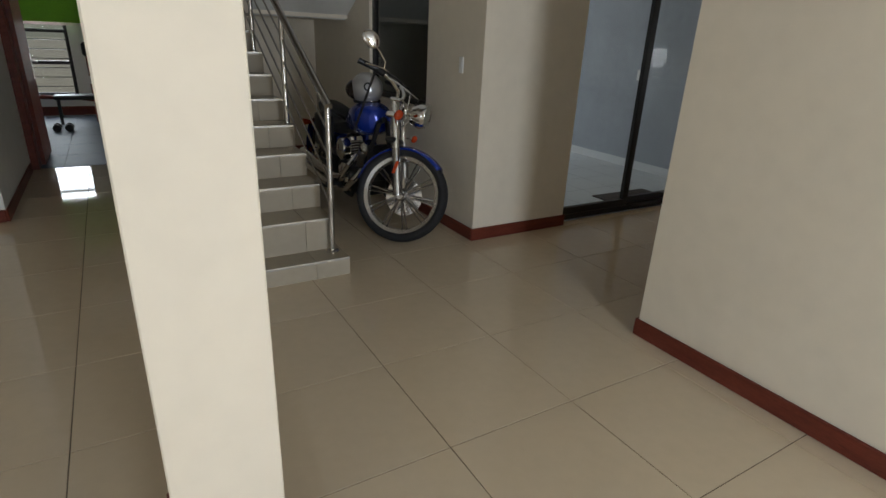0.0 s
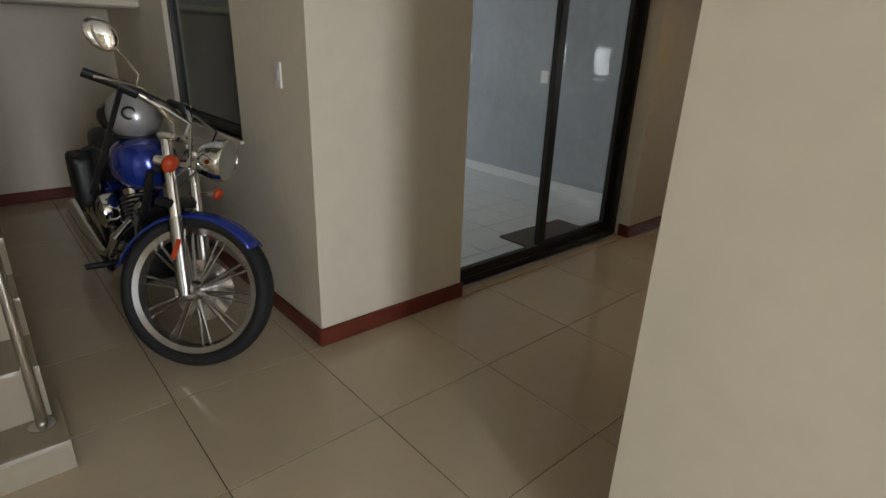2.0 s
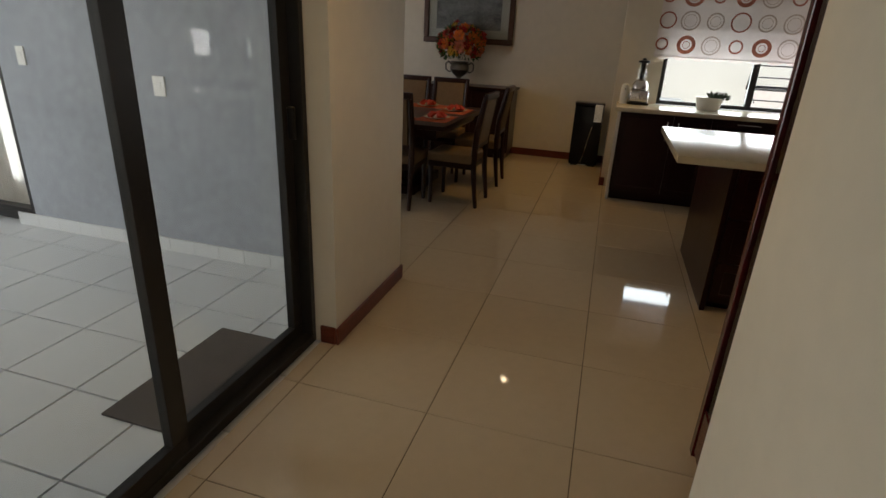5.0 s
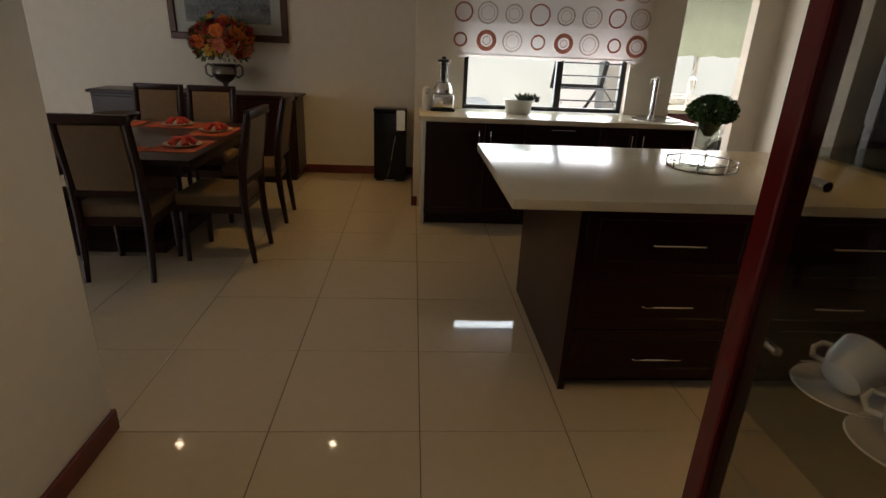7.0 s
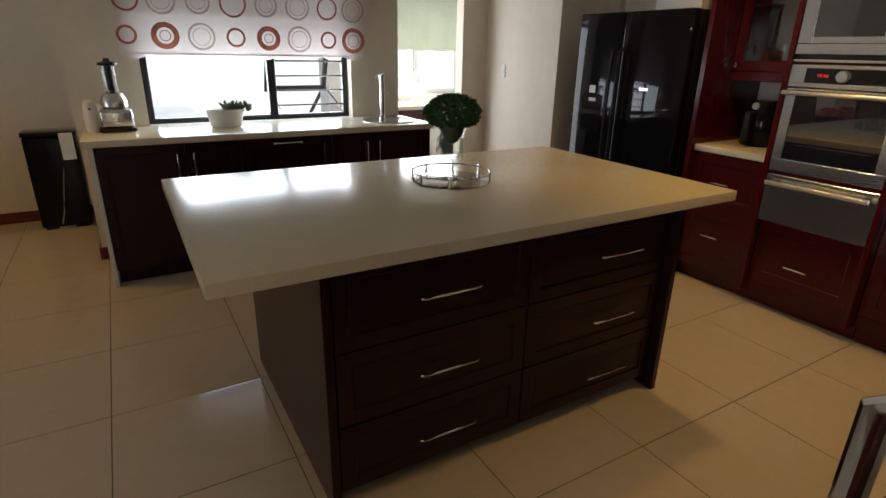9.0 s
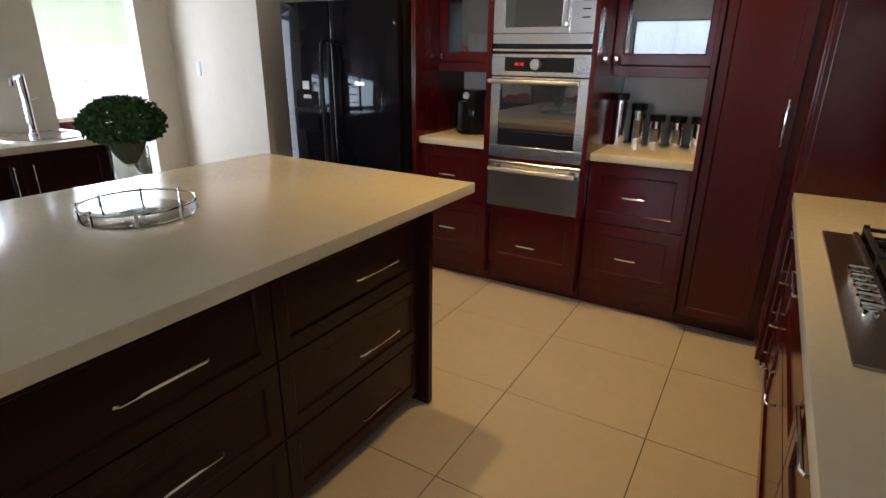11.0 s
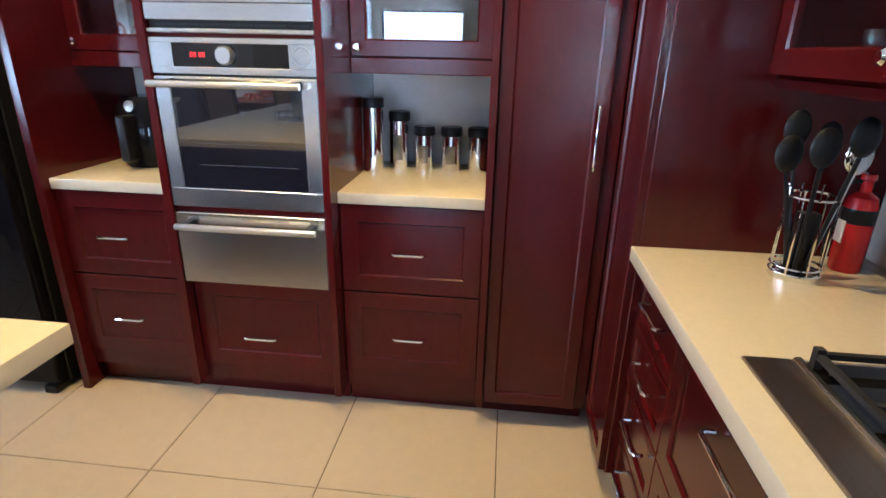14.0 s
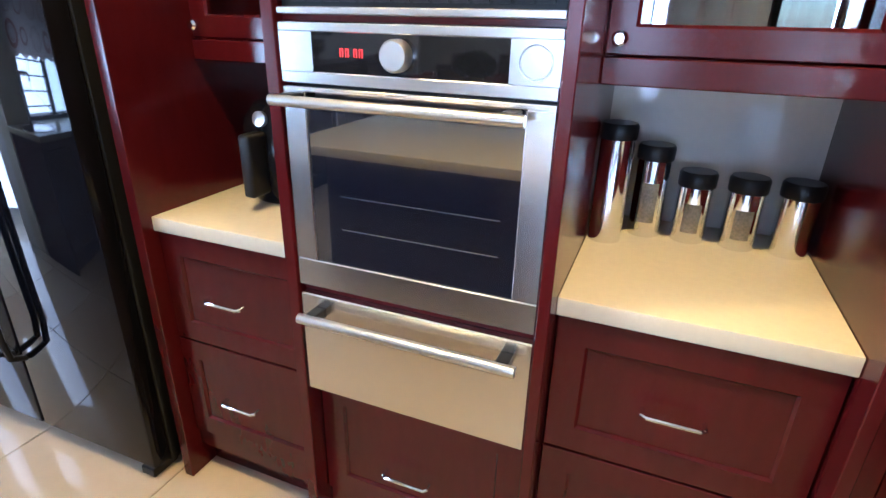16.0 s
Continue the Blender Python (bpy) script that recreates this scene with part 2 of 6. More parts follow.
def tb(pts, r, segs=10, closed=False):
    bm = bmesh.new()
    tube(bm, pts, r, segs, closed)
    return bm


def lt(profile, c, segs=24, m=None):
    bm = bmesh.new()
    lathe(bm, profile, c, segs, m)
    return bm

# ---- structure ----
H = 2.7


def wall(name, *bs, material=None, label="cream painted plaster wall"):
    return solid(name, boxes(*bs), material or WALL, label, "wall", kind="structure")


wall("wall_hall_east", (2.045, 2.20, -4.0, 1.432, 0, H))
wall("wall_corridor_south", (2.20, 2.30, 1.27, 1.432, 0, H), (2.30, 3.13, 1.27, 1.432, 2.06, H), (3.13, 3.995, 1.27, 1.432, 0, H))
wall("wall_hob", (3.87, 4.0, -2.45, 1.27, 0, H))
wall("wall_kitchen_south", (4.0, 8.12, -2.45, -2.30, 0, H))
wall("wall_fridge_nook", (8.0, 8.12, -2.30, -1.72, 2.05, H), (8.0, 8.12, -2.30, -2.24, 0, 2.05), (8.0, 8.12, -1.80, -1.72, 0, 2.05))
wall("wall_kitchen_return", (8.0, 9.02, -1.72, -1.60, 0, H))
wall("wall_scullery_nib", (9.02, 9.14, -2.30, -1.33, 0, H))
wall("wall_scullery_head", (9.0, 9.14, -1.33, -0.55, 2.1, H))
wall("wall_kitchen_window", (8.8, 9.0, -0.55, -0.13, 0, H), (8.8, 9.0, 1.37, 1.80, 0, H), (8.8, 9.0, -0.13, 1.37, 0, 0.92), (8.8, 9.0, -0.13, 1.37, 2.0, H))
wall("wall_dining_south", (9.0, 10.1, 1.65, 1.80, 0, H))
wall("wall_dining_east", (10.1, 10.25, 1.65, 7.75, 0, H))
wall("wall_dining_north", (5.42, 5.9, 7.6, 7.75, 0, H), (7.6, 10.1, 7.6, 7.75, 0, H), (5.9, 7.6, 7.6, 7.75, 0, 0.9), (5.9, 7.6, 7.6, 7.75, 2.15, H))
wall("wall_dining_west", (5.42, 5.55, 3.20, 5.85, 0, H), (5.42, 5.55, 7.45, 7.6, 0, H), (5.42, 5.55, 5.85, 7.45, 2.1, H), material=PLASTER, label="grey plastered patio wall")
wall("wall_dining_west_lining", (5.55, 5.565, 3.20, 5.85, 0, H))
wall("wall_pilaster_wide", (2.02, 2.84, 2.985, 3.20, 0, H), (2.84, 2.92, 2.985, 3.075, 0, H))
wall("wall_pilaster_narrow", (4.70, 5.565, 2.965, 3.20, 0, H))
wall("wall_over_sliding_door", (2.84, 4.70, 3.076, 3.20, 2.12, H), (2.92, 4.70, 3.02, 3.076, 2.12, H))
wall("wall_alcove_east", (2.02, 2.20, 3.20, 3.76, 0, H), (2.02, 2.20, 4.90, 8.0, 0, H), (2.02, 2.20, 3.76, 4.90, 0, 0.88), (2.02, 2.20, 3.76, 4.90, 2.0, H))
wall("wall_rear", (-0.05, 2.02, 6.55, 6.70, 0, 4.2), (-0.97, -0.05, 6.55, 6.70, 2.06, H))
wall("wall_passage_west", (-1.12, -0.97, 4.76, 6.70, 0, H), material=WHITE_WALL, label="white painted passage wall")
wall("wall_hall_north", (-3.0, -1.12, 4.76, 4.90, 0, H))
# the west opening is unseen, added to go with the fill lamp
wall("wall_hall_west", (-3.15, -3.0, -4.0, -1.75, 0, H), (-3.15, -3.0, -0.05, 4.90, 0, H), (-3.15, -3.0, -1.75, -0.05, 0, 0.6), (-3.15, -3.0, -1.75, -0.05, 2.1, H))
wall("wall_hall_south", (-3.15, 0.15, -4.15, -4.0, 0, H), (0.95, 2.20, -4.15, -4.0, 0, H), (0.15, 0.95, -4.15, -4.0, 2.25, H))
wall("wall_gym_north", (-3.0, -1.35, 10.6, 10.75, 0, H), (-0.62, 2.02, 10.6, 10.75, 0, H), (-1.35, -0.62, 10.6, 10.75, 0, 0.3), (-1.35, -0.62, 10.6, 10.75, 2.1, H), material=WHITE_WALL, label="white painted gym wall")
wall("wall_gym_west", (-3.15, -3.0, 6.70, 10.75, 0, H), (-3.0, -1.12, 6.55, 6.70, 0, H), material=WHITE_WALL, label="white painted gym wall")
wall("wall_gym_east", (2.02, 2.2, 8.0, 10.75, 0, H), material=WHITE_WALL, label="white painted gym wall")
wall("wall_scullery_east", (10.3, 10.45, -2.30, -2.12, 0, H), (10.3, 10.45, -0.95, -0.40, 0, H), (10.3, 10.45, -2.12, -0.95, 0, 0.98), (10.3, 10.45, -2.12, -0.95, 1.95, H), material=WHITE_WALL, label="white painted scullery wall")
wall("wall_scullery_south", (9.02, 10.45, -2.44, -2.30, 0, H), material=WHITE_WALL, label="white painted scullery wall")
# the doorway is unseen, left open for the scullery fill lamp
wall("wall_scullery_north", (9.0, 9.25, -0.55, -0.40, 0, H), (10.15, 10.3, -0.55, -0.40, 0, H), (9.25, 10.15, -0.55, -0.40, 2.1, H), material=WHITE_WALL, label="white painted scullery wall")
wall("wall_store", (2.20, 3.87, -0.2, -0.05, 0, H))
solid("ceiling", boxes((-4.7, -3.15, -4.15, 4.9, H, H + 0.12), (-3.15, 9.0, -4.15, 2.4, H, H + 0.12), (9.0, 10.45, -4.15, -0.40, H, H + 0.12), (9.0, 10.45, 1.65, 2.4, H, H + 0.12), (2.02, 10.45, 2.4, 8.2, H, H + 0.12), (-3.15, -0.05, 2.4, 10.75, H, H + 0.12), (-0.05, 2.02, 6.7, 10.75, H, H + 0.12), (-0.3, 2.3, 2.2, 6.8, 4.2, 4.3)), CEIL, "white painted ceiling", "ceiling", kind="structure")
# unseen walls above the stairs, added to shut out the sky's light
wall("wall_stairwell_unseen", (-0.17, 2.14, 6.7, 6.82, H + 0.12, 4.2), (-0.05, 2.02, 2.28, 2.40, H + 0.12, 4.2), (-0.17, -0.05, 2.28, 6.7, H + 0.12, 4.2), (2.02, 2.14, 2.28, 6.7, H + 0.12, 4.2))
solid("ground", bx(-60, 70, -60, 70, -0.30, -0.10), mat("dry ground", (0.22, 0.19, 0.14), 0.95, var=0.3, scale=1.5), "dry bare ground around the house", "ground", kind="structure")


def skirting(*bs):
    bm = bmesh.new()
    for b in bs:
        box(bm, *b, bevel=0.006)
    return solid("baseboard", bm, SKIRT, "varnished red-brown timber skirting board", "baseboard", kind="structure")


S, SH = 0.016, 0.095
skirting((2.045 - S, 2.045, -4.0, 1.432 + S, 0, SH))
skirting((2.045, 2.25, 1.432, 1.432 + S, 0, SH))
skirting((3.13, 3.995, 1.432, 1.432 + S, 0, SH))
skirting((2.02 - S, 2.92 + S, 2.985 - S, 2.985, 0, SH))
skirting((2.02 - S, 2.02, 2.985, 6.55, 0, SH))
skirting((2.92, 2.92 + S, 2.985, 3.05, 0, SH))
skirting((4.70 - S, 5.565 + S, 2.965 - S, 2.965, 0, SH))
skirting((4.70 - S, 4.70, 2.965, 3.05, 0, SH))
skirting((5.565, 5.565 + S, 2.965, 5.85, 0, SH))
skirting((0.97, 2.004, 6.55 - S, 6.55, 0, SH))
skirting((-0.97, -0.97 + S, 4.76 - S, 6.44, 0, SH))
skirting((-3.0, -0.97, 4.76 - S, 4.76, 0, SH))
skirting((8.8 - S, 10.1, 1.80, 1.80 + S, 0, SH))
skirting((8.8 - S, 8.8, 1.76, 1.80, 0, SH))
skirting((10.1 - S, 10.1, 1.80 + S, 7.6, 0, SH))
skirting((8.13, 9.02, -1.60, -1.60 + S, 0, SH))
skirting((-3.0, 2.02, 10.6 - S, 10.6, 0, 0.14))

# free-standing square column beside the stairs
col = solid("column", bx(-0.18, 0.078, 0.95, 1.30, 0, H, bevel=0.004), WALL, "slim cream painted square column", "column", kind="structure")
skirting((-0.18 - S, 0.078 + S, 0.95 - S, 1.30 + S, 0, SH))

# stairs
stairs = thing("staircase", (0.47, 2.8, 0), "straight flight of glossy beige tiled stairs", "stairs", kind="structure")
RISE, RUN, S1, NST = 0.155, 0.265, 0.115, 10
NOSE = mat("pale metal stair nosing", (0.72, 0.70, 0.66), 0.25, 0.6, var=0.05)
# floor porcelain again, the stairs' weaker light put into darker colours
RISER = mat("glossy riser tile toned for shade", (0.36, 0.32, 0.255), 0.05, spec=0.10, var=0.05, scale=2, rvar=0.4)
TREAD = mat("glossy beige tread tile toned for shade", (0.31, 0.265, 0.195), 0.05, spec=0.4, var=0.05, scale=2, rvar=0.4)
def stair(k):
    return (2.80, S1) if k == 0 else (2.725 + RUN * k, 0.165 + RISE * k)


for k in range(NST):
    y0, zt = stair(k)
    xr = 0.975 if k == 0 else 0.945
    zb = 0 if k == 0 else stair(k - 1)[1]
    for xa, xb in ((-0.035, 0.16), (0.163, 0.76), (0.763, xr)):
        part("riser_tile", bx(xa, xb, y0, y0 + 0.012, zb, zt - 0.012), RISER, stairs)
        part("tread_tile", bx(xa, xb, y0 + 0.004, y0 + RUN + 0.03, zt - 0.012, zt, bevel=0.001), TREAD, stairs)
    part("nosing", bx(-0.035, xr, y0 - 0.004, y0 + 0.005, zt - 0.012, zt + 0.002), NOSE, stairs)
bm = bmesh.new()
for k in range(NST):
    y0, zt = stair(k)
    box(bm, -0.03, 0.94, y0 + 0.012, y0 + RUN + 0.012, max(0, zt - 0.42), zt - 0.012)
box(bm, -0.03, 2.02, 5.46, 6.55, 1.56, 1.715)
part("waist_slab", bm, WALL, stairs, "plastered underside of the stairs")
bm = bmesh.new()
box(bm, 1.05, 2.02, 0, 3.6, 0, 0.17)
bmesh.ops.rotate(bm, verts=bm.verts, cent=(0, 0, 0), matrix=Matrix.Rotation(radians(-30), 3, 'X'))
bmesh.ops.translate(bm, verts=bm.verts, vec=(0, 2.42, 3.35))
part("upper_flight", bm, WHITE_WALL, stairs, "white plastered soffit of the upper flight")
part("landing_tile", bx(-0.03, 2.02, 5.45, 6.55, 1.715, 1.727), TREAD, stairs)

# floors: grout bed and tiles laid one by one
GX, GY, P = 4.955, 1.770, 0.603
floor = solid("floor", boxes((-3.0, 2.05, -4.0, 6.55, -0.10, -0.0035), (2.05, 5.56, 1.2, 3.03, -0.10, -0.0035), (4.0, 5.56, -2.3, 1.2, -0.10, -0.0035), (5.56, 9.0, -2.3, 1.72, -0.10, -0.0035), (9.0, 10.3, -2.30, -0.55, -0.10, -0.0035), (5.56, 10.1, 1.72, 7.6, -0.10, -0.0035), (2.2, 4.0, -0.05, 1.2, -0.1, -0.0035)), GROUT, "polished beige porcelain tiled floor with brown joints", "floor", kind="structure")

# patio
solid("floor_patio", bx(2.2, 5.42, 3.03, 9.5, -0.12, -0.034), PATIO_GROUT, "pale tiled patio floor with dark joints", "floor", kind="structure")
bm = bmesh.new()
for k in range(14):
    box(bm, 5.408, 5.42, 3.22 + 0.4 * k * 0.5, 3.22 + 0.4 * (k + 1) * 0.5 - 0.004, -0.03, 0.075)
solid("baseboard_patio", bm, PATIO_TILE, "pale tile skirting along the patio wall", "baseboard", kind="structure")

# ---- kitchen ----
def bar_handle(parent, axis, c, length, out, material=None, r=0.0052, proj=0.028, name="handle"):
    """Chrome D handle: a flat bar on two stems. axis: its direction; out: the way it stands off the front."""
    a, o, c = Vector(axis), Vector(out), Vector(c)
    bm = bmesh.new()
    h = length / 2
    tube(bm, [c - a * h, c - a * h + o * proj * 0.8, c - a * (h - 0.008) + o * proj, c + a * (h - 0.008) + o * proj, c + a * h + o * proj * 0.8, c + a * h], r, 8)
    return part(name, bm, material or CHROME, parent, "chrome bow handle")


def shaker(parent, name, u0, u1, z0, z1, plane, axis, out, material, handle=None, glass=False, rail=0.055):
    """A framed front: a flat panel recessed in four rails. axis 'x' runs along x at y=plane; out is +1 or -1."""
    def at(ua, ub, da, db, za, zb):
        p, q = sorted((plane + out * da, plane + out * db))
        return (ua, ub, p, q, za, zb) if axis == 'x' else (p, q, ua, ub, za, zb)
    bm = bmesh.new()
    t = 0.02

    def loop(du, d):
        pts = []
        for u, z in ((u0 + du, z0 + du), (u1 - du, z0 + du), (u1 - du, z1 - du), (u0 + du, z1 - du)):
            pts.append(bm.verts.new((u, plane + out * d, z) if axis == 'x' else (plane + out * d, u, z)))
        return pts

    loops = [loop(0, 0), loop(0, t - 0.002), loop(0.002, t), loop(rail - 0.006, t), loop(rail, t - 0.006), loop(rail, 0)]
    for a, b in zip(loops, loops[1:] + loops[:1]):
        for k in range(4):
            bm.faces.new((a[k], a[(k + 1) % 4], b[(k + 1) % 4], b[k]))
    d = part(name, bm, material, parent)
    part("pane" if glass else "panel", bx(*at(u0 + rail - 0.004, u1 - rail + 0.004, 0.002, 0.012 if not glass else 0.006, z0 + rail - 0.004, z1 - rail + 0.004)), DOOR_GLASS if glass else material, d)
    if handle:
        hu, hz, length, upright = handle
        o = Vector((0, out, 0)) if axis == 'x' else Vector((out, 0, 0))
        c = (hu, plane + out * t, hz) if axis == 'x' else (plane + out * t, hu, hz)
        bar_handle(d, (0, 0, 1) if upright else ((1, 0, 0) if axis == 'x' else (0, 1, 0)), c, length, o)
    return d


def cabinet(name, x0, x1, y0, y1, z0, z1, material, label, group="", open_top=False):
    t = thing(name, ((x0 + x1) / 2, (y0 + y1) / 2, z0), label, "cabinet", group)
    part("body", bx(x0, x1, y0, y1, z0, z1, bevel=0.002), material, t)
    return t


# island: two banks of drawers, end panels, plinth
isl = cabinet("kitchen_island", 5.86, 6.90, -0.38, 1.10, 0.10, 0.887, WOOD_DIM, "mahogany kitchen island with two banks of drawers, coloured for dim light")
part("plinth", bx(5.92, 6.86, -0.36, 1.08, 0, 0.10), WOOD_DIM, isl)
part("end_panel", bx(5.84, 6.91, 1.10, 1.13, 0, 0.887, bevel=0.002), WOOD_DIM, isl)
part("end_panel", bx(5.80, 6.91, -0.41, -0.38, 0, 0.887, bevel=0.002), WOOD_DIM, isl)
for ya, yb, hc in ((0.365, 1.095, 0.70), (-0.375, 0.36, -0.085)):
    for za, zb in ((0.065, 0.315), (0.32, 0.585), (0.59, 0.878)):
        shaker(isl, "drawer", ya, yb, za, zb, 5.86, 'y', -1, WOOD_DIM, (hc, (za + zb) / 2 - 0.010, 0.225, False))
top = solid("island_worktop", bx(5.745, 6.97, -0.645, 1.434, 0.888, 0.930, bevel=0.004, segs=2), QUARTZ, "thick cream quartz worktop overhanging the island", "worktop")

# window counter
wc_ = cabinet("window_counter_cabinet", 8.24, 8.795, -0.52, 1.71, 0.10, 0.885, WOOD_DIM, "mahogany base cabinets under the window, coloured for dim light")
part("plinth", bx(8.29, 8.79, -0.5, 1.7, 0, 0.10), WOOD_DIM, wc_)
part("end_panel", bx(8.22, 8.78, 1.71, 1.735, 0, 0.885, bevel=0.002), WHITE, wc_, "pale end panel")
part("end_panel", bx(8.22, 8.78, -0.545, -0.52, 0, 0.885, bevel=0.002), WOOD_DIM, wc_)
for ya, yb, hd in ((1.225, 1.705, (1.27, 0.73, 0.17, True)), (0.89, 1.22, (1.175, 0.73, 0.17, True)), (0.26, 0.885, (0.575, 0.845, 0.19, False)), (-0.055, 0.255, (-0.01, 0.73, 0.17, True)), (-0.515, -0.06, (-0.105, 0.73, 0.17, True))):
    shaker(wc_, "door", ya, yb, 0.105, 0.878, 8.24, 'y', -1, WOOD_DIM, hd)
solid("window_worktop", bx(8.19, 8.797, -0.565, 1.765, 0.885, 0.925, bevel=0.004, segs=2), QUARTZ, "cream quartz worktop below the kitchen window", "worktop")

# oven wall
YF = -1.70
YT = -1.66
SPLASH = mat("pale glass splashback", (0.62, 0.60, 0.57), 0.05, var=0.03)
lab = "mahogany base unit with two drawers"
for nm, xa, xb in (("drawer_unit", 6.195, 6.70), ("drawer_unit", 5.045, 5.575)):
    u = cabinet(nm, xa, xb, -2.298, YF - 0.02, 0.17, 0.875, WOOD, lab)
    part("plinth", bx(xa, xb, -2.29, -1.76, 0, 0.17), WOOD, u)
    for za, zb in ((0.175, 0.525), (0.531, 0.872)):
        shaker(u, "drawer", xa + 0.004, xb - 0.004, za, zb, YF - 0.02, 'x', 1, WOOD, ((xa + xb) / 2 + (0.005 if xa < 6 else 0.03), 0.341 if za < 0.5 else 0.694, 0.12, False), rail=0.07)
    part("bottom_rail", bx(xa, xb, -1.74, YF - 0.012, 0.10, 0.172, bevel=0.002), WOOD, u)
    solid("niche_worktop", bx(xa, xb, -2.297, YF + 0.01, 0.876, 0.918, bevel=0.004, segs=2), QUARTZ, "cream quartz shelf in the niche", "worktop")
    solid("splashback", bx(xa, xb, -2.298, -2.286, 0.919, 1.317), SPLASH, "pale glossy glass splashback in the niche", "splashback")
    w = thing("wall_cabinet", ((xa + xb) / 2, -2.0, 1.318), "mahogany wall cabinet with a glass door", "cabinet", "wall cabinets")
    part("bottom", bx(xa, xb, -2.298, -1.95, 1.318, 1.343), WOOD, w)
    part("side", bx(xa, xa + 0.018, -2.298, -1.95, 1.343, 2.25), WOOD, w)
    part("side", bx(xb - 0.018, xb, -2.298, -1.95, 1.343, 2.25), WOOD, w)
    part("back", bx(xa + 0.018, xb - 0.018, -2.298, -2.285, 1.343, 2.25), WOOD, w)
    part("top", bx(xa, xb, -2.298, -1.95, 2.25, 2.27), WOOD, w)
    part("shelf", bx(xa + 0.018, xb - 0.018, -2.285, -1.97, 1.40, 1.415), WOOD, w)
    part("shelf", bx(xa + 0.018, xb - 0.018, -2.285, -1.97, 1.75, 1.765), WOOD, w)
    part("light_rail", bx(xa, xb, -1.955, -1.925, 1.315, 1.372, bevel=0.003), WOOD, w)
    d = shaker(w, "door", xa + 0.003, xb - 0.003, 1.376, 2.24, -1.95, 'x', 1, WOOD, glass=True, rail=0.06)
    part("knob", lt([(0.004, 0), (0.005, 0.014), (0.014, 0.018), (0.015, 0.026), (0.010, 0.032)], (0, 0, 0), 16, Matrix.Translation((xb - 0.03, -1.93, 1.408)) @ Matrix.Rotation(radians(-90), 4, 'X')), CHROME, d, "round chrome knob")
solid("tall_end_panel", bx(6.70, 6.735, -2.298, -1.655, 0, 2.30, bevel=0.002), WOOD, "tall mahogany end panel beside the fridge", "panel")

oc = thing("oven_housing", (5.885, -1.95, 0), "tall mahogany oven housing with a drawer", "cabinet")
part("side_panel", bx(6.165, 6.195, -2.298, -1.615, 0.10, 2.3, bevel=0.002), WOOD, oc)
part("side_panel", bx(5.575, 5.60, -2.298, -1.615, 0.10, 2.3, bevel=0.002), WOOD, oc)
part("back", bx(5.60, 6.165, -2.298, -2.27, 0.10, 2.3), WOOD, oc)
part("plinth", bx(5.58, 6.195, -2.25, -1.76, 0, 0.12), WOOD, oc)
part("bottom_rail", bx(5.60, 6.165, -2.2, -1.69, 0.10, 0.17), WOOD, oc)
for za, zb in ((0.55, 0.558), (0.835, 0.855), (1.427, 1.438), (1.86, 2.3)):
    part("rail", bx(5.60, 6.165, -2.2, -1.645, za, zb), WOOD, oc)
shaker(oc, "drawer", 5.603, 6.162, 0.175, 0.548, -1.69, 'x', 1, WOOD, (5.905, 0.315, 0.125, False), rail=0.07)

wd = thing("warming_drawer", (5.8825, -1.9, 0.558), "stainless steel warming drawer with a bar handle", "warming drawer")
part("body", bx(5.61, 6.155, -2.2, -1.65, 0.560, 0.834), BLACK, wd)
part("front", bx(5.602, 6.163, -1.65, -1.622, 0.559, 0.834, bevel=0.003), STEEL, wd)


def towel_bar(parent, xa, xb, z, y, r=0.012):
    bm = bmesh.new()
    tube(bm, [(xa, y + 0.045, z), (xb, y + 0.045, z)], r, 12)
    h = part("handle", bm, ALU, parent, "round satin bar handle")
    for x in (xa + 0.03, xb - 0.03):
        part("stem", bx(x - 0.014, x + 0.014, y, y + 0.04, z - 0.012, z + 0.012, bevel=0.002), BLACK, h)


towel_bar(wd, 5.625, 6.14, 0.792, -1.622)

ov = thing("oven", (5.8825, -1.9, 0.856), "stainless steel built-in oven with a black glass door", "oven")
part("body", bx(5.61, 6.155, -2.2, -1.66, 0.857, 1.424), BLACK, ov)
bm = bmesh.new()
for s in ((5.602, 6.163, 0.857, 0.925), (5.602, 6.163, 1.295, 1.305), (5.602, 5.655, 0.925, 1.295), (6.110, 6.163, 0.925, 1.295)):
    box(bm, s[0], s[1], -1.66, -1.622, s[2], s[3], bevel=0.002)
od = part("door_frame", bm, STEEL, ov)
RACK = mat("dull oven rack", (0.06, 0.06, 0.07), 0.5, var=0.1)
OVEN_GLASS = mat("smoked oven glass", (0.010, 0.011, 0.018), 0.02, var=0.05, spec=1.0, coat=1.0, ior=1.8)
part("glass", bx(5.653, 6.112, -1.65, -1.627, 0.923, 1.297), OVEN_GLASS, od, "smoked glass")
for z in (1.01, 1.085):
    part("rack", tb([(5.69, -1.6262, z), (6.04, -1.6262, z)], 0.001, 6), RACK, od)
towel_bar(ov, 5.645, 6.160, 1.282, -1.622, 0.011)
bm = bmesh.new()
box(bm, 5.602, 6.163, -1.66, -1.622, 1.312, 1.335, bevel=0.002)
box(bm, 5.602, 6.163, -1.66, -1.622, 1.408, 1.425, bevel=0.002)
box(bm, 5.602, 5.690, -1.66, -1.622, 1.335, 1.408)
box(bm, 6.085, 6.163, -1.66, -1.622, 1.335, 1.408)
cp = part("control_panel", bm, STEEL, ov)
part("display", bx(5.690, 6.085, -1.65, -1.624, 1.335, 1.408), BLACK_GLASS, cp, "black glass display")
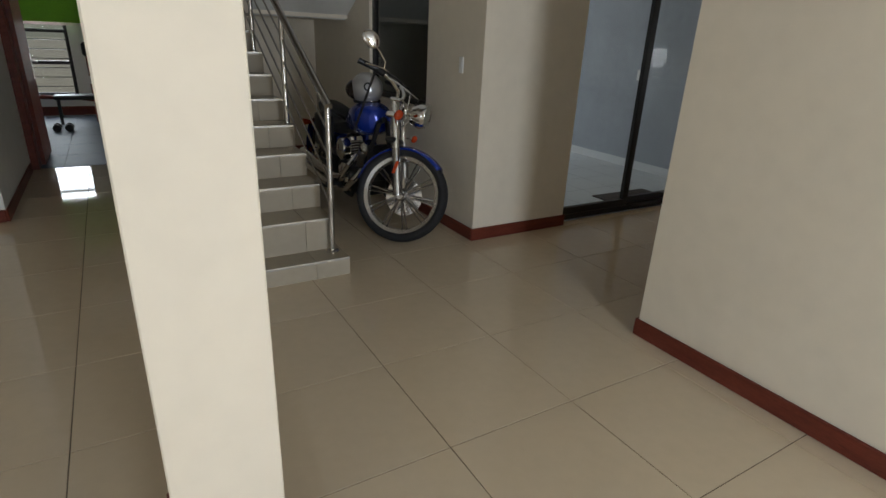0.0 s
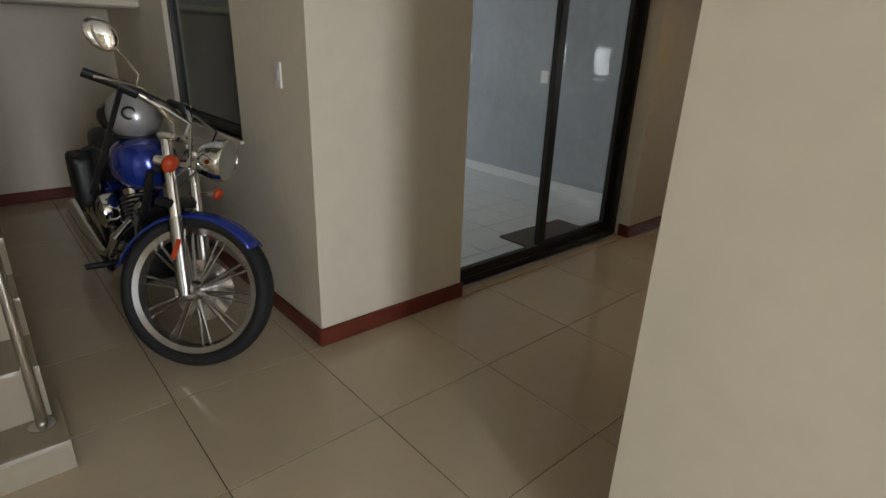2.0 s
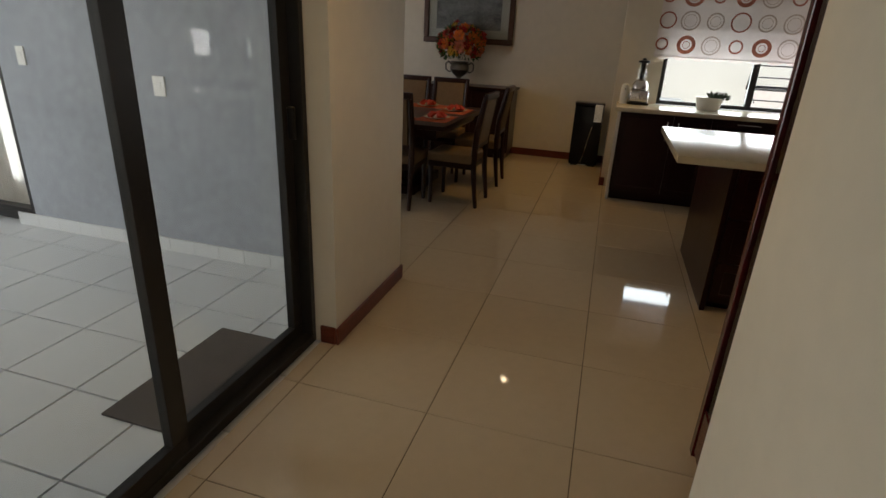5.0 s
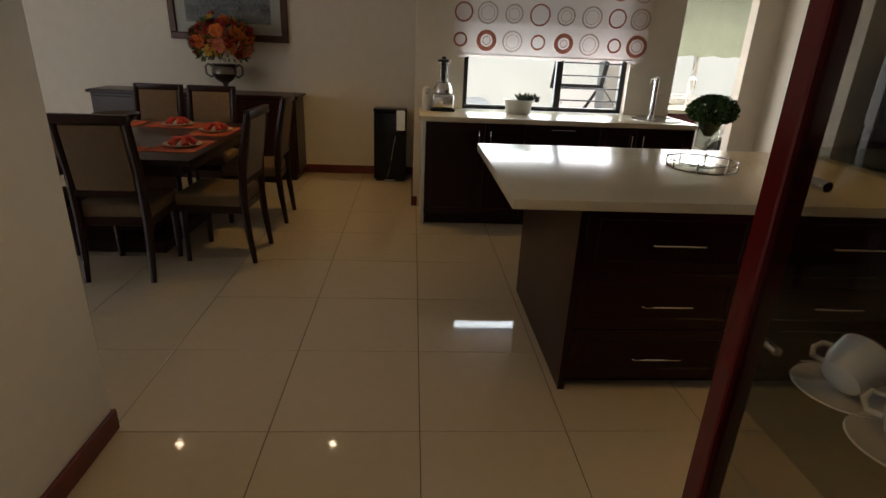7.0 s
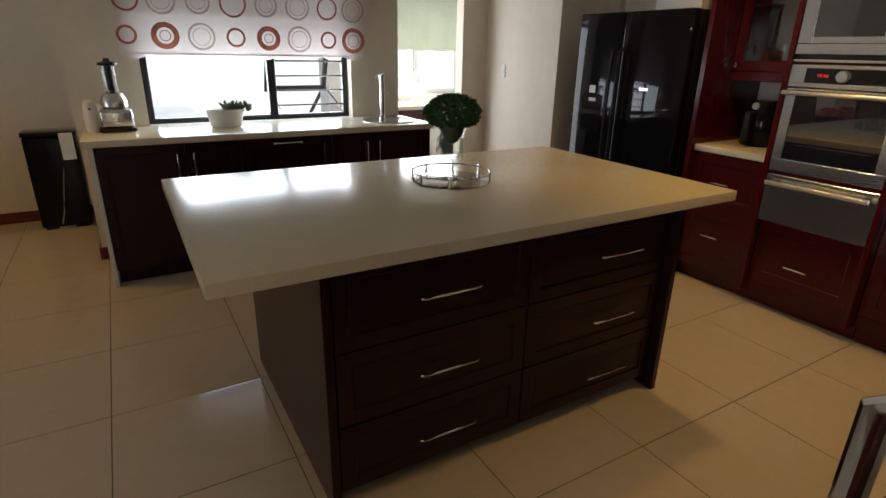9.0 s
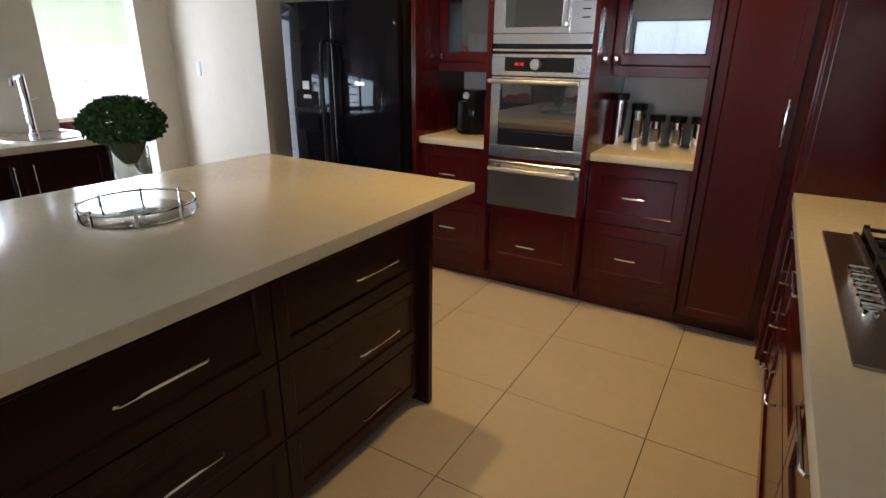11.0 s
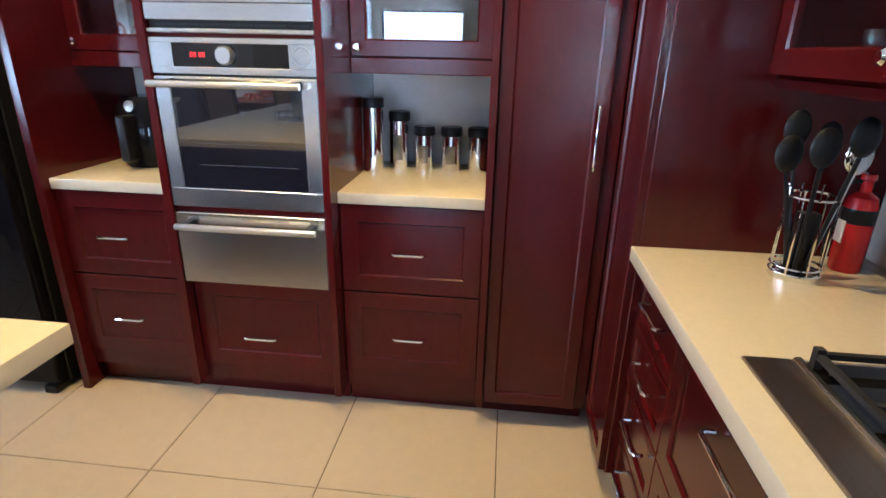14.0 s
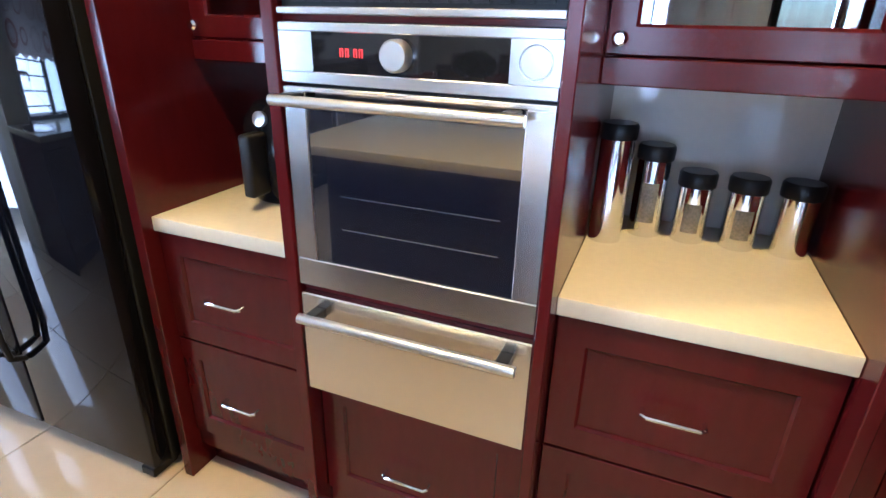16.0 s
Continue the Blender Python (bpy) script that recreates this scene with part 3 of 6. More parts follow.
part("dial", lt([(0.029, 0), (0.029, 0.02), (0.025, 0.026), (0.0, 0.026)], (0, 0, 0), 28, Matrix.Translation((5.90, -1.624, 1.372)) @ Matrix.Rotation(radians(-90), 4, 'X')), ALU, cp, "round satin dial")
part("round_cover", lt([(0.026, 0), (0.026, 0.003), (0.0, 0.003)], (0, 0, 0), 28, Matrix.Translation((5.645, -1.622, 1.372)) @ Matrix.Rotation(radians(-90), 4, 'X')), STEEL, cp)
part("cover_rim", tb([(5.645 + 0.028 * math.cos(a * math.pi / 12), -1.620, 1.372 + 0.028 * math.sin(a * math.pi / 12)) for a in range(24)], 0.0016, 6, True), ALU, cp)
RED_LED = mat("red clock digits", (1.0, 0.03, 0.02), 0.5, var=0, emit=0.4)
bm = bmesh.new()
for k in range(4):
    x = 6.02 - 0.012 * k - (0.006 if k > 1 else 0)
    box(bm, x - 0.0035, x - 0.002, -1.624, -1.6232, 1.365, 1.380)
    box(bm, x + 0.002, x + 0.0035, -1.624, -1.6232, 1.365, 1.380)
    box(bm, x - 0.002, x + 0.002, -1.624, -1.6232, 1.3785, 1.380)
part("clock_digits", bm, RED_LED, cp, "red glowing clock digits")

mw = thing("microwave", (5.8825, -1.9, 1.438), "stainless steel built-in microwave", "microwave")
part("body", bx(5.61, 6.155, -2.2, -1.66, 1.439, 1.858), BLACK, mw)
part("trim", bx(5.602, 6.163, -1.66, -1.622, 1.439, 1.452, bevel=0.002), STEEL, mw)
part("vent", bx(5.605, 6.16, -1.66, -1.64, 1.452, 1.477), BLACK, mw, "dark slotted vent")
for k in range(14):
    part("slat", bx(5.625 + k * 0.037, 5.655 + k * 0.037, -1.64, -1.636, 1.461, 1.468), IRON, mw)
part("trim", bx(5.602, 6.163, -1.66, -1.622, 1.477, 1.528, bevel=0.002), STEEL, mw)
bm = bmesh.new()
for s in ((5.602, 5.73, 1.53, 1.857), (5.73, 6.163, 1.80, 1.857), (6.095, 6.163, 1.53, 1.80), (5.73, 6.095, 1.53, 1.56), (5.73, 5.775, 1.56, 1.80)):
    box(bm, s[0], s[1], -1.66, -1.622, s[2], s[3], bevel=0.0015)
md = part("door_frame", bm, STEEL, mw)
part("window", bx(5.773, 6.097, -1.65, -1.627, 1.558, 1.802), OVEN_GLASS, md)
part("handle", bx(5.745, 5.762, -1.605, -1.590, 1.56, 1.82, bevel=0.003), ALU, md)
for z in (1.575, 1.80):
    part("stem", bx(5.747, 5.760, -1.622, -1.604, z - 0.008, z + 0.008), ALU, md)
for k in range(5):
    part("button", bx(5.628, 5.668, -1.622, -1.619, 1.60 + 0.04 * k, 1.606 + 0.04 * k), IRON, md)

# tall corner cupboards
tc_ = thing("tall_cupboard", (4.83, -2.0, 0), "tall mahogany larder cupboard with a chrome handle", "cupboard")
part("body", bx(4.62, 5.018, -2.298, YT - 0.02, 0.10, 2.3), WOOD, tc_)
part("plinth", bx(4.62, 5.045, -2.298, -1.76, 0, 0.10), WOOD, tc_)
shaker(tc_, "door", 4.665, 5.016, 0.105, 2.295, YT - 0.02, 'x', 1, WOOD, (4.70, 1.145, 0.20, True), rail=0.05)
part("side_strip", bx(5.019, 5.044, -2.298, YT + 0.035, 0.1, 2.3, bevel=0.002), WOOD, tc_)
tc2 = thing("corner_cupboard", (4.3, -1.8, 0), "tall mahogany corner cupboard beside the worktop", "cupboard")
part("body", bx(4.002, 4.60, -2.298, -1.335, 0.10, 2.3, bevel=0.003), WOOD, tc2)
part("plinth", bx(4.0, 4.54, -2.2, -1.335, 0, 0.10), BLACK, tc2)
shaker(tc2, "door", -1.655, -1.345, 0.105, 2.295, 4.60, 'y', 1, WOOD, rail=0.05)

# hob run
hc = cabinet("hob_base_cabinet", 4.002, 4.56, -1.333, 0.70, 0.10, 0.857, WOOD, "mahogany base cabinets below the gas hob")
part("plinth", bx(4.0, 4.52, -1.333, 0.70, 0, 0.10), WOOD, hc)
for za, zb in ((0.105, 0.29), (0.295, 0.48), (0.485, 0.665), (0.67, 0.85)):
    shaker(hc, "drawer", -1.328, -0.98, za, zb, 4.56, 'y', 1, WOOD, (-1.14, (za + zb) / 2 + 0.02, 0.15, False), rail=0.04)
for ya, yb in ((-0.975, -0.05), (-0.045, 0.695)):
    for za, zb in ((0.105, 0.475), (0.48, 0.85)):
        shaker(hc, "drawer", ya, yb, za, zb, 4.56, 'y', 1, WOOD, ((ya + yb) / 2 - 0.1, zb - 0.09, 0.22, False), rail=0.06)
solid("hob_worktop", bx(4.0, 4.622, -1.333, 0.715, 0.858, 0.90, bevel=0.004, segs=2), QUARTZ, "cream quartz worktop around the gas hob", "worktop")

# fridge
fr = thing("fridge", (7.25, -1.94, 0), "black glossy side-by-side fridge freezer", "fridge")
part("body", bx(6.79, 7.755, -2.28, -1.66, 0.03, 1.73, bevel=0.004), BLACK, fr)
for xa, xb in ((6.785, 7.325), (7.335, 7.76)):
    part("door", bx(xa, xb, -1.655, -1.59, 0.06, 1.735, bevel=0.008, segs=2), BLACK_GLOSS, fr)
for x in (7.30, 7.365):
    bm = bmesh.new()
    tube(bm, [(x, -1.59, 1.50), (x, -1.545, 1.48), (x, -1.535, 1.40), (x, -1.535, 0.45), (x, -1.545, 0.37), (x, -1.59, 0.35)], 0.011, 8)
    part("handle", bm, BLACK, fr, "long black bow handle")
part("dispenser", bx(7.46, 7.66, -1.592, -1.584, 0.90, 1.17, bevel=0.003), BLACK_GLASS, fr, "black water dispenser panel")
part("dispenser_label", bx(7.52, 7.59, -1.584, -1.582, 1.12, 1.145), mat("pale grey print", (0.45, 0.45, 0.46), 0.5, var=0), fr)
part("badge", bx(7.06, 7.13, -1.591, -1.588, 1.225, 1.243), ALU, fr, "small silver badge")
part("paper_note", bx(7.54, 7.60, -1.590, -1.588, 1.18, 1.235), WHITE, fr, "small white paper note")
for x in (6.84, 7.70):
    part("foot", bx(x - 0.03, x + 0.03, -1.70, -1.60, 0, 0.035, bevel=0.004), BLACK, fr)
solid("box_on_fridge", bx(6.85, 7.2, -2.15, -1.72, 1.73, 1.86, bevel=0.006), WHITE, "pale flat carton lying on the fridge", "box")

# door beside the fridge
d1 = thing("door_1", (8.0, -2.02, 0), "closed cream painted door with a brass lever", "door", kind="structure")
part("leaf", bx(8.01, 8.05, -2.24, -1.80, 0.005, 2.05, bevel=0.002), WALL, d1)
hd = part("handle", tb([(8.01, -1.85, 0.87), (7.96, -1.85, 0.87), (7.955, -1.86, 0.87), (7.955, -1.96, 0.865)], 0.009, 8), mat("dull brass", (0.30, 0.24, 0.15), 0.35, 1.0, var=0.1), d1, "dull brass lever handle")
part("rosette", bx(8.002, 8.01, -1.875, -1.825, 0.845, 0.895, bevel=0.003), ALU, hd)
part("keyhole", bx(8.002, 8.01, -1.87, -1.83, 0.775, 0.815, bevel=0.003), ALU, d1)


def switch_plate(x, y, z, axis, out, w=0.05, h=0.11, label="white plastic light switch on the wall"):
    t = thing("light_switch", (x, y, z), label, "light switch", "light switches")
    def b(d0, d1, a, c):
        p, q = sorted((d0 * out, d1 * out))
        return bx(x - a, x + a, y + p, y + q, z - c, z + c, bevel=0.002) if axis == 'x' else bx(x + p, x + q, y - a, y + a, z - c, z + c, bevel=0.002)
    part("plate", b(0, 0.009, w / 2, h / 2), WHITE, t)
    part("rocker", b(0.009, 0.013, w * 0.22, h * 0.2), CHINA, t)
    return t


switch_plate(8.72, -1.60, 1.29, 'x', 1)
switch_plate(2.02, 3.25, 1.245, 'y', -1)
switch_plate(5.42, 4.53, 1.097, 'y', -1, 0.09, 0.12, "white double light switch on the grey patio wall")
switch_plate(5.42, 5.635, 1.217, 'y', -1, 0.07, 0.12, "white light switch on the grey patio wall")
switch_plate(8.8, 1.66, 1.02, 'y', -1, 0.09, 0.12, "white wall socket above the worktop")

# kitchen window: fixed light, open awning sash with burglar bars, roman blind
w1 = thing("window_1", (8.9, 0.62, 0.92), "black aluminium kitchen window with an open awning sash", "window", kind="structure")
bm = bmesh.new()
for b in ((-0.13, 1.37, 0.92, 0.96), (-0.13, 1.37, 1.96, 2.0), (-0.13, -0.085, 0.96, 1.96), (1.325, 1.37, 0.96, 1.96), (0.455, 0.515, 0.96, 1.96)):
    box(bm, 8.885, 8.935, b[0], b[1], b[2], b[3], bevel=0.002)
wf = part("window_frame", bm, FRAME, w1)
part("pane", bx(8.908, 8.912, 0.515, 1.325, 0.96, 1.96), PANE, w1)
for k in range(6):
    part("burglar_bar", tb([(8.875, -0.085, 1.03 + 0.11 * k), (8.875, 0.455, 1.03 + 0.11 * k)], 0.0065, 8), FRAME, w1, "black burglar bar")
bm = bmesh.new()
for b in ((-0.08, 0.45, 0.0, 0.04), (-0.08, 0.45, 0.90, 0.94), (-0.08, -0.045, 0.04, 0.90), (0.415, 0.45, 0.04, 0.90)):
    box(bm, 0, 0.03, b[0], b[1], -0.94 + b[2], -0.94 + b[3])
bmesh.ops.rotate(bm, verts=bm.verts, cent=(0, 0, 0), matrix=Matrix.Rotation(radians(-24), 3, 'Y'))
bmesh.ops.translate(bm, verts=bm.verts, vec=(8.935, 0, 1.96))
sash = part("awning_sash", bm, FRAME, w1, "awning sash propped open outwards")
bm = bmesh.new()
box(bm, 0.012, 0.016, -0.045, 0.415, -0.90, -0.04)
bmesh.ops.rotate(bm, verts=bm.verts, cent=(0, 0, 0), matrix=Matrix.Rotation(radians(-24), 3, 'Y'))
bmesh.ops.translate(bm, verts=bm.verts, vec=(8.935, 0, 1.96))
part("pane", bm, PANE, sash)
for y in (-0.07, 0.43):
    part("stay", tb([(8.92, y, 1.0), (9.30, y, 1.14)], 0.007, 6), FRAME, w1)
part("window_sill", bx(8.80, 8.885, -0.13, 1.37, 0.915, 0.925), CHINA, w1, "tiled window sill")
outside_wall = solid("neighbour_wall", boxes((12.2, 12.45, -6, 8, -0.1, 2.1)), mat("white painted boundary wall", (0.80, 0.80, 0.79), 0.7, var=0.06, scale=2), "sunlit white boundary wall outside the window", "wall", kind="structure")
bm = bmesh.new()
for a, b, r in (((11.9, -0.75, -0.1), (11.6, -1.75, 2.0), 0.03), ((12.1, -0.35, -0.1), (11.8, -1.45, 1.9), 0.025)):
    tube(bm, [a, b], r, 8)
solid("leaning_poles", bm, FRAME, "dark poles leaning against the boundary wall", "poles")
bm = bmesh.new()
box(bm, 10.9, 11.8, 0.55, 1.55, -0.1, 0.62, bevel=0.05)
box(bm, 10.9, 11.8, 0.75, 1.35, 0.62, 0.78, bevel=0.06)
solid("covered_pallet", bm, mat("faded grey tarpaulin", (0.35, 0.37, 0.40), 0.7, var=0.2, scale=4, bump=0.4, bscale=20), "grey covered stack standing in the yard", "stack")

# roman blind with printed rings, each ring a thin raised print
CLOTH = mat("white blind cloth", (0.76, 0.69, 0.655), 0.9, var=0.05, scale=20, bump=0.4, bscale=600)
nt = CLOTH.node_tree
bsdf = nt.nodes["Principled BSDF"]
tl = nt.nodes.new("ShaderNodeBsdfTranslucent")
ms = nt.nodes.new("ShaderNodeMixShader")
tl.inputs["Color"].default_value = (0.80, 0.70, 0.665, 1)
ms.inputs[0].default_value = 0.36
nt.links.new(bsdf.outputs[0], ms.inputs[1])
nt.links.new(tl.outputs[0], ms.inputs[2])
nt.links.new(ms.outputs[0], nt.nodes["Material Output"].inputs["Surface"])
blind = thing("roman_blind", (8.77, 0.625, 1.38), "white roman blind printed with red and taupe rings", "blind")
bm = bmesh.new()
Y0, Y1, NY = -0.225, 1.475, 100


def fold(z):
    f = (z - 1.40) / 0.27
    return 0.022 * abs(math.sin(math.pi * f)) if f > 0 else 0.0


zs = [1.40 + 0.03 * k for k in range(0, 28)]
grid = []
for k in range(NY + 1):
    y = Y0 + (Y1 - Y0) * k / NY
    scallop = 0.030 * abs(math.sin(math.pi * (y - Y0) / 0.17))
    row = [bm.verts.new((8.765 + 0.003 * math.sin(9 * y), y, 1.385 - scallop + 0.012))]
    for z in zs:
        row.append(bm.verts.new((8.765 - fold(z) + 0.003 * math.sin(9 * y + z), y, z)))
    grid.append(row)
for a, b in zip(grid, grid[1:]):
    for k in range(len(a) - 1):
        bm.faces.new((a[k], b[k], b[k + 1], a[k + 1]))
part("cloth", bm, CLOTH, blind)
part("batten", bx(8.758, 8.772, Y0, Y1, 1.395, 1.402), CLOTH, blind)
part("head_rail", bx(8.75, 8.80, Y0, Y1, 2.18, 2.24), WHITE, blind)
RINGS = []
for nm, c in (("rust ring print", (0.52, 0.20, 0.14)), ("taupe ring print", (0.54, 0.43, 0.37)), ("dark red ring print", (0.44, 0.15, 0.11))):
    m_ = mat(nm, c, 0.9, var=0.2)
    n_ = m_.node_tree
    t_, x_ = n_.nodes.new("ShaderNodeBsdfTranslucent"), n_.nodes.new("ShaderNodeMixShader")
    t_.inputs["Color"].default_value = (*c, 1)
    x_.inputs[0].default_value = 0.45
    n_.links.new(n_.nodes["Principled BSDF"].outputs[0], x_.inputs[1])
    n_.links.new(t_.outputs[0], x_.inputs[2])
    n_.links.new(x_.outputs[0], n_.nodes["Material Output"].inputs["Surface"])
    RINGS.append(m_)
SPEC = [(2, 0.050, 0.014), (0, 0.072, 0.030), (1, 0.074, 0.012), (2, 0.054, 0.014), (0, 0.070, 0.030), (1, 0.076, 0.012), (2, 0.052, 0.014), (0, 0.078, 0.026)]
for row_i, zc in enumerate((1.515, 1.735, 1.955, 2.12)):
    for k in range(8):
        ci, r, w = SPEC[(k + 3 * row_i) % 8] if row_i else SPEC[k]
        if row_i == 1:
            ci, r, w = (1 if k % 3 else 2), 0.075 if k % 2 else 0.066, 0.012
        y = 1.42 - 0.226 * k
        if y - r < Y0 or y + r > Y1:
            y = max(Y0 + r + 0.01, min(Y1 - r - 0.01, y))
        r, w = r * 1.2, w * 1.15
        bm = bmesh.new()
        for ra, rb in (((r - w, r), (r - w - 0.022, r - w - 0.017)) if ci != 2 else ((r - w, r),)):
            n = 28
            prev = None
            first = None
            for a in range(n):
                c, s_ = math.cos(2 * math.pi * a / n), math.sin(2 * math.pi * a / n)
                pr = []
                for rr in (ra, rb):
                    z = zc + rr * s_
                    yy = y + rr * c
                    pr.append(bm.verts.new((8.7635 - fold(z) + 0.003 * math.sin(9 * yy + z), yy, z)))
                if prev:
                    bm.faces.new((prev[0], prev[1], pr[1], pr[0]))
                else:
                    first = pr
                prev = pr
            bm.faces.new((prev[0], prev[1], first[1], first[0]))
        part("printed_ring", bm, RINGS[ci], blind)

# things on the window counter
bl = thing("juicer", (8.62, 1.56, 0.90), "steel juicer with a clear chute and black plunger", "juicer")
part("base", bx(8.54, 8.70, 1.465, 1.655, 0.92, 1.045, bevel=0.03, segs=3), STEEL, bl)
part("foot", bx(8.53, 8.71, 1.455, 1.665, 0.90, 0.924, bevel=0.008), BLACK, bl)
part("bowl", lt([(0.06, 0.143), (0.078, 0.155), (0.078, 0.19), (0.055, 0.235), (0.03, 0.245)], (8.62, 1.56, 0.90), 20), STEEL, bl, "steel juicing bowl")
part("chute", lt([(0.04, 0.245), (0.037, 0.40), (0.035, 0.40)], (8.62, 1.56, 0.90), 16), CUP_GLASS, bl, "clear feed chute")
part("plunger", lt([(0.02, 0.25), (0.022, 0.40), (0.055, 0.405), (0.055, 0.42), (0.02, 0.43), (0.018, 0.445), (0.0, 0.45)], (8.62, 1.56, 0.90), 16), BLACK, bl, "black plunger")
part("dial", lt([(0.018, 0), (0.018, 0.014), (0.0, 0.016)], (0, 0, 0), 14, Matrix.Translation((8.536, 1.56, 0.97)) @ Matrix.Rotation(radians(-90), 4, 'Y')), CHROME, bl)
mug = thing("white_dispenser", (8.62, 1.70, 0.90), "small white plastic dispenser on the worktop", "dispenser")
part("body", lt([(0.034, 0), (0.037, 0.012), (0.040, 0.08), (0.039, 0.15), (0.030, 0.185), (0.012, 0.198), (0.0, 0.20)], (8.62, 1.70, 0.90), 24), WHITE, mug)
part("nozzle", lt([(0.007, 0), (0.006, 0.004), (0.0, 0.004)], (0, 0, 0), 12, Matrix.Translation((8.581, 1.70, 1.045)) @ Matrix.Rotation(radians(-90), 4, 'Y')), BLACK, mug, "dark spray nozzle")
pt = thing("plant_pot", (8.57, 0.90, 0.90), "white oval pot with a small succulent", "plant pot")
bm = lt([(0.075, 0), (0.085, 0.01), (0.10, 0.115), (0.104, 0.12), (0.095, 0.12), (0.09, 0.10), (0.0, 0.10)], (0, 0, 0), 24)
bmesh.ops.scale(bm, verts=bm.verts, vec=(0.75, 1.25, 1))
bmesh.ops.translate(bm, verts=bm.verts, vec=(8.57, 0.90, 0.90))
part("pot", bm, CHINA, pt)
rnd = random.Random(4)
bm = bmesh.new()
for k in range(70):
    c = Vector((8.57 + rnd.uniform(-0.04, 0.04), 0.85 + rnd.uniform(-0.10, 0.05), 1.0 + rnd.uniform(0, 0.03)))
    d = Vector((rnd.uniform(-0.5, 0.5), rnd.uniform(-0.7, 0.5), rnd.uniform(0.3, 1))).normalized() * rnd.uniform(0.03, 0.075)
    s_ = d.orthogonal().normalized() * 0.007
    bm.faces.new([bm.verts.new(q) for q in (c - s_, c + d * 0.6 - s_ * 1.2, c + d, c + d * 0.6 + s_ * 1.2, c + s_)])
part("succulent", bm, mat("grey-green succulent", (0.06, 0.09, 0.05), 0.6, var=0.4), pt)
fa = thing("kitchen_faucet", (8.60, -0.31, 0.90), "tall chrome square-neck kitchen faucet", "faucet")
part("column", lt([(0.028, 0), (0.028, 0.012), (0.021, 0.02), (0.021, 0.345), (0.018, 0.355)], (8.60, -0.31, 0.90), 18), CHROME, fa)
part("spout", tb([(8.60, -0.31, 1.24), (8.58, -0.29, 1.245), (8.53, -0.24, 1.245), (8.515, -0.225, 1.235), (8.512, -0.222, 1.195)], 0.013, 10), CHROME, fa)
part("lever", tb([(8.60, -0.33, 1.10), (8.60, -0.37, 1.115)], 0.007, 8), CHROME, fa)
sk = thing("round_sink", (8.50, -0.32, 0.90), "round stainless steel prep sink in the worktop", "sink")
bm = lt([(0.215, 0.0), (0.215, 0.006), (0.20, 0.010), (0.185, 0.006), (0.17, 0.002), (0.0, 0.001)], (0, 0, 0), 36)
bmesh.ops.scale(bm, verts=bm.verts, vec=(0.9, 1, 1))
bmesh.ops.translate(bm, verts=bm.verts, vec=(8.47, -0.31, 0.90))
part("rim", bm, STEEL, sk)

for ob in (bl, mug, pt, fa, sk):
    ob.location.z += 0.025

# island: tray with glass and parsley-like plant
tr = thing("silver_tray", (6.43, 0.345, 0.930), "oval silver gallery tray with a raised rail", "tray")
bm = lt([(0.165, 0), (0.17, 0.004), (0.155, 0.007), (0.0, 0.007)], (6.43, 0.345, 0.930), 40)
# silver whose dark reflection is put into the base colour
part("plate", bm, mat("silver plate with dark reflection", (0.42, 0.41, 0.38), 0.14, 1.0, var=0.12, scale=12), tr)
ring = [(6.43 + 0.168 * math.cos(a * math.pi / 20), 0.345 + 0.168 * math.sin(a * math.pi / 20), 0.970) for a in range(40)]
part("rail", tb(ring, 0.0035, 6, True), CHROME, tr)
for k in range(8):
    a = math.pi * k / 4 + 0.2
    part("rail_post", tb([(6.43 + 0.168 * math.cos(a), 0.345 + 0.168 * math.sin(a), 0.933), (6.43 + 0.168 * math.cos(a), 0.345 + 0.168 * math.sin(a), 0.982)], 0.005, 6), CHROME, tr)
vs_ = thing("glass_goblet", (6.43, 0.345, 0.937), "clear footed glass goblet holding a green herb plant", "vase")
part("glass", lt([(0.055, 0.0), (0.056, 0.004), (0.02, 0.012), (0.014, 0.025), (0.014, 0.05), (0.03, 0.06), (0.048, 0.075), (0.052, 0.10), (0.052, 0.20), (0.075, 0.25), (0.073, 0.25), (0.049, 0.20), (0.048, 0.10), (0.0, 0.075)], (6.43, 0.345, 0.937), 28), CUP_GLASS, vs_)
part("soil", lt([(0.018, 0.155), (0.040, 0.185), (0.060, 0.235), (0.0, 0.24)], (6.43, 0.345, 0.937), 18), mat("mossy soil", (0.035, 0.05, 0.016), 0.9, var=0.5, scale=60, bump=0.8, bscale=200), vs_)
rnd = random.Random(7)
bm = bmesh.new()
for k in range(2600):
    u, v = rnd.uniform(0, 2 * math.pi), rnd.uniform(-0.75, 1)
    rr = math.sqrt(1 - v * v) * rnd.uniform(0.72, 1.06)
    c = Vector((6.43 + 0.115 * rr * math.cos(u), 0.345 + 0.115 * rr * math.sin(u), 1.215 + 0.074 * v * rnd.uniform(0.75, 1.05)))
    d = Vector((rnd.uniform(-1, 1), rnd.uniform(-1, 1), rnd.uniform(-0.4, 1))).normalized() * rnd.uniform(0.008, 0.018)
    s_ = d.orthogonal().normalized() * rnd.uniform(0.004, 0.008)
    bm.faces.new([bm.verts.new(q) for q in (c - d * 0.3, c + s_, c + d, c - s_)])
part("leaves", bm, LEAF, vs_, "dense small green leaves")

# things in the niches
CAN_WINDOW = mat("canister window", (0.20, 0.175, 0.13), 0.08, var=0.4, scale=25)


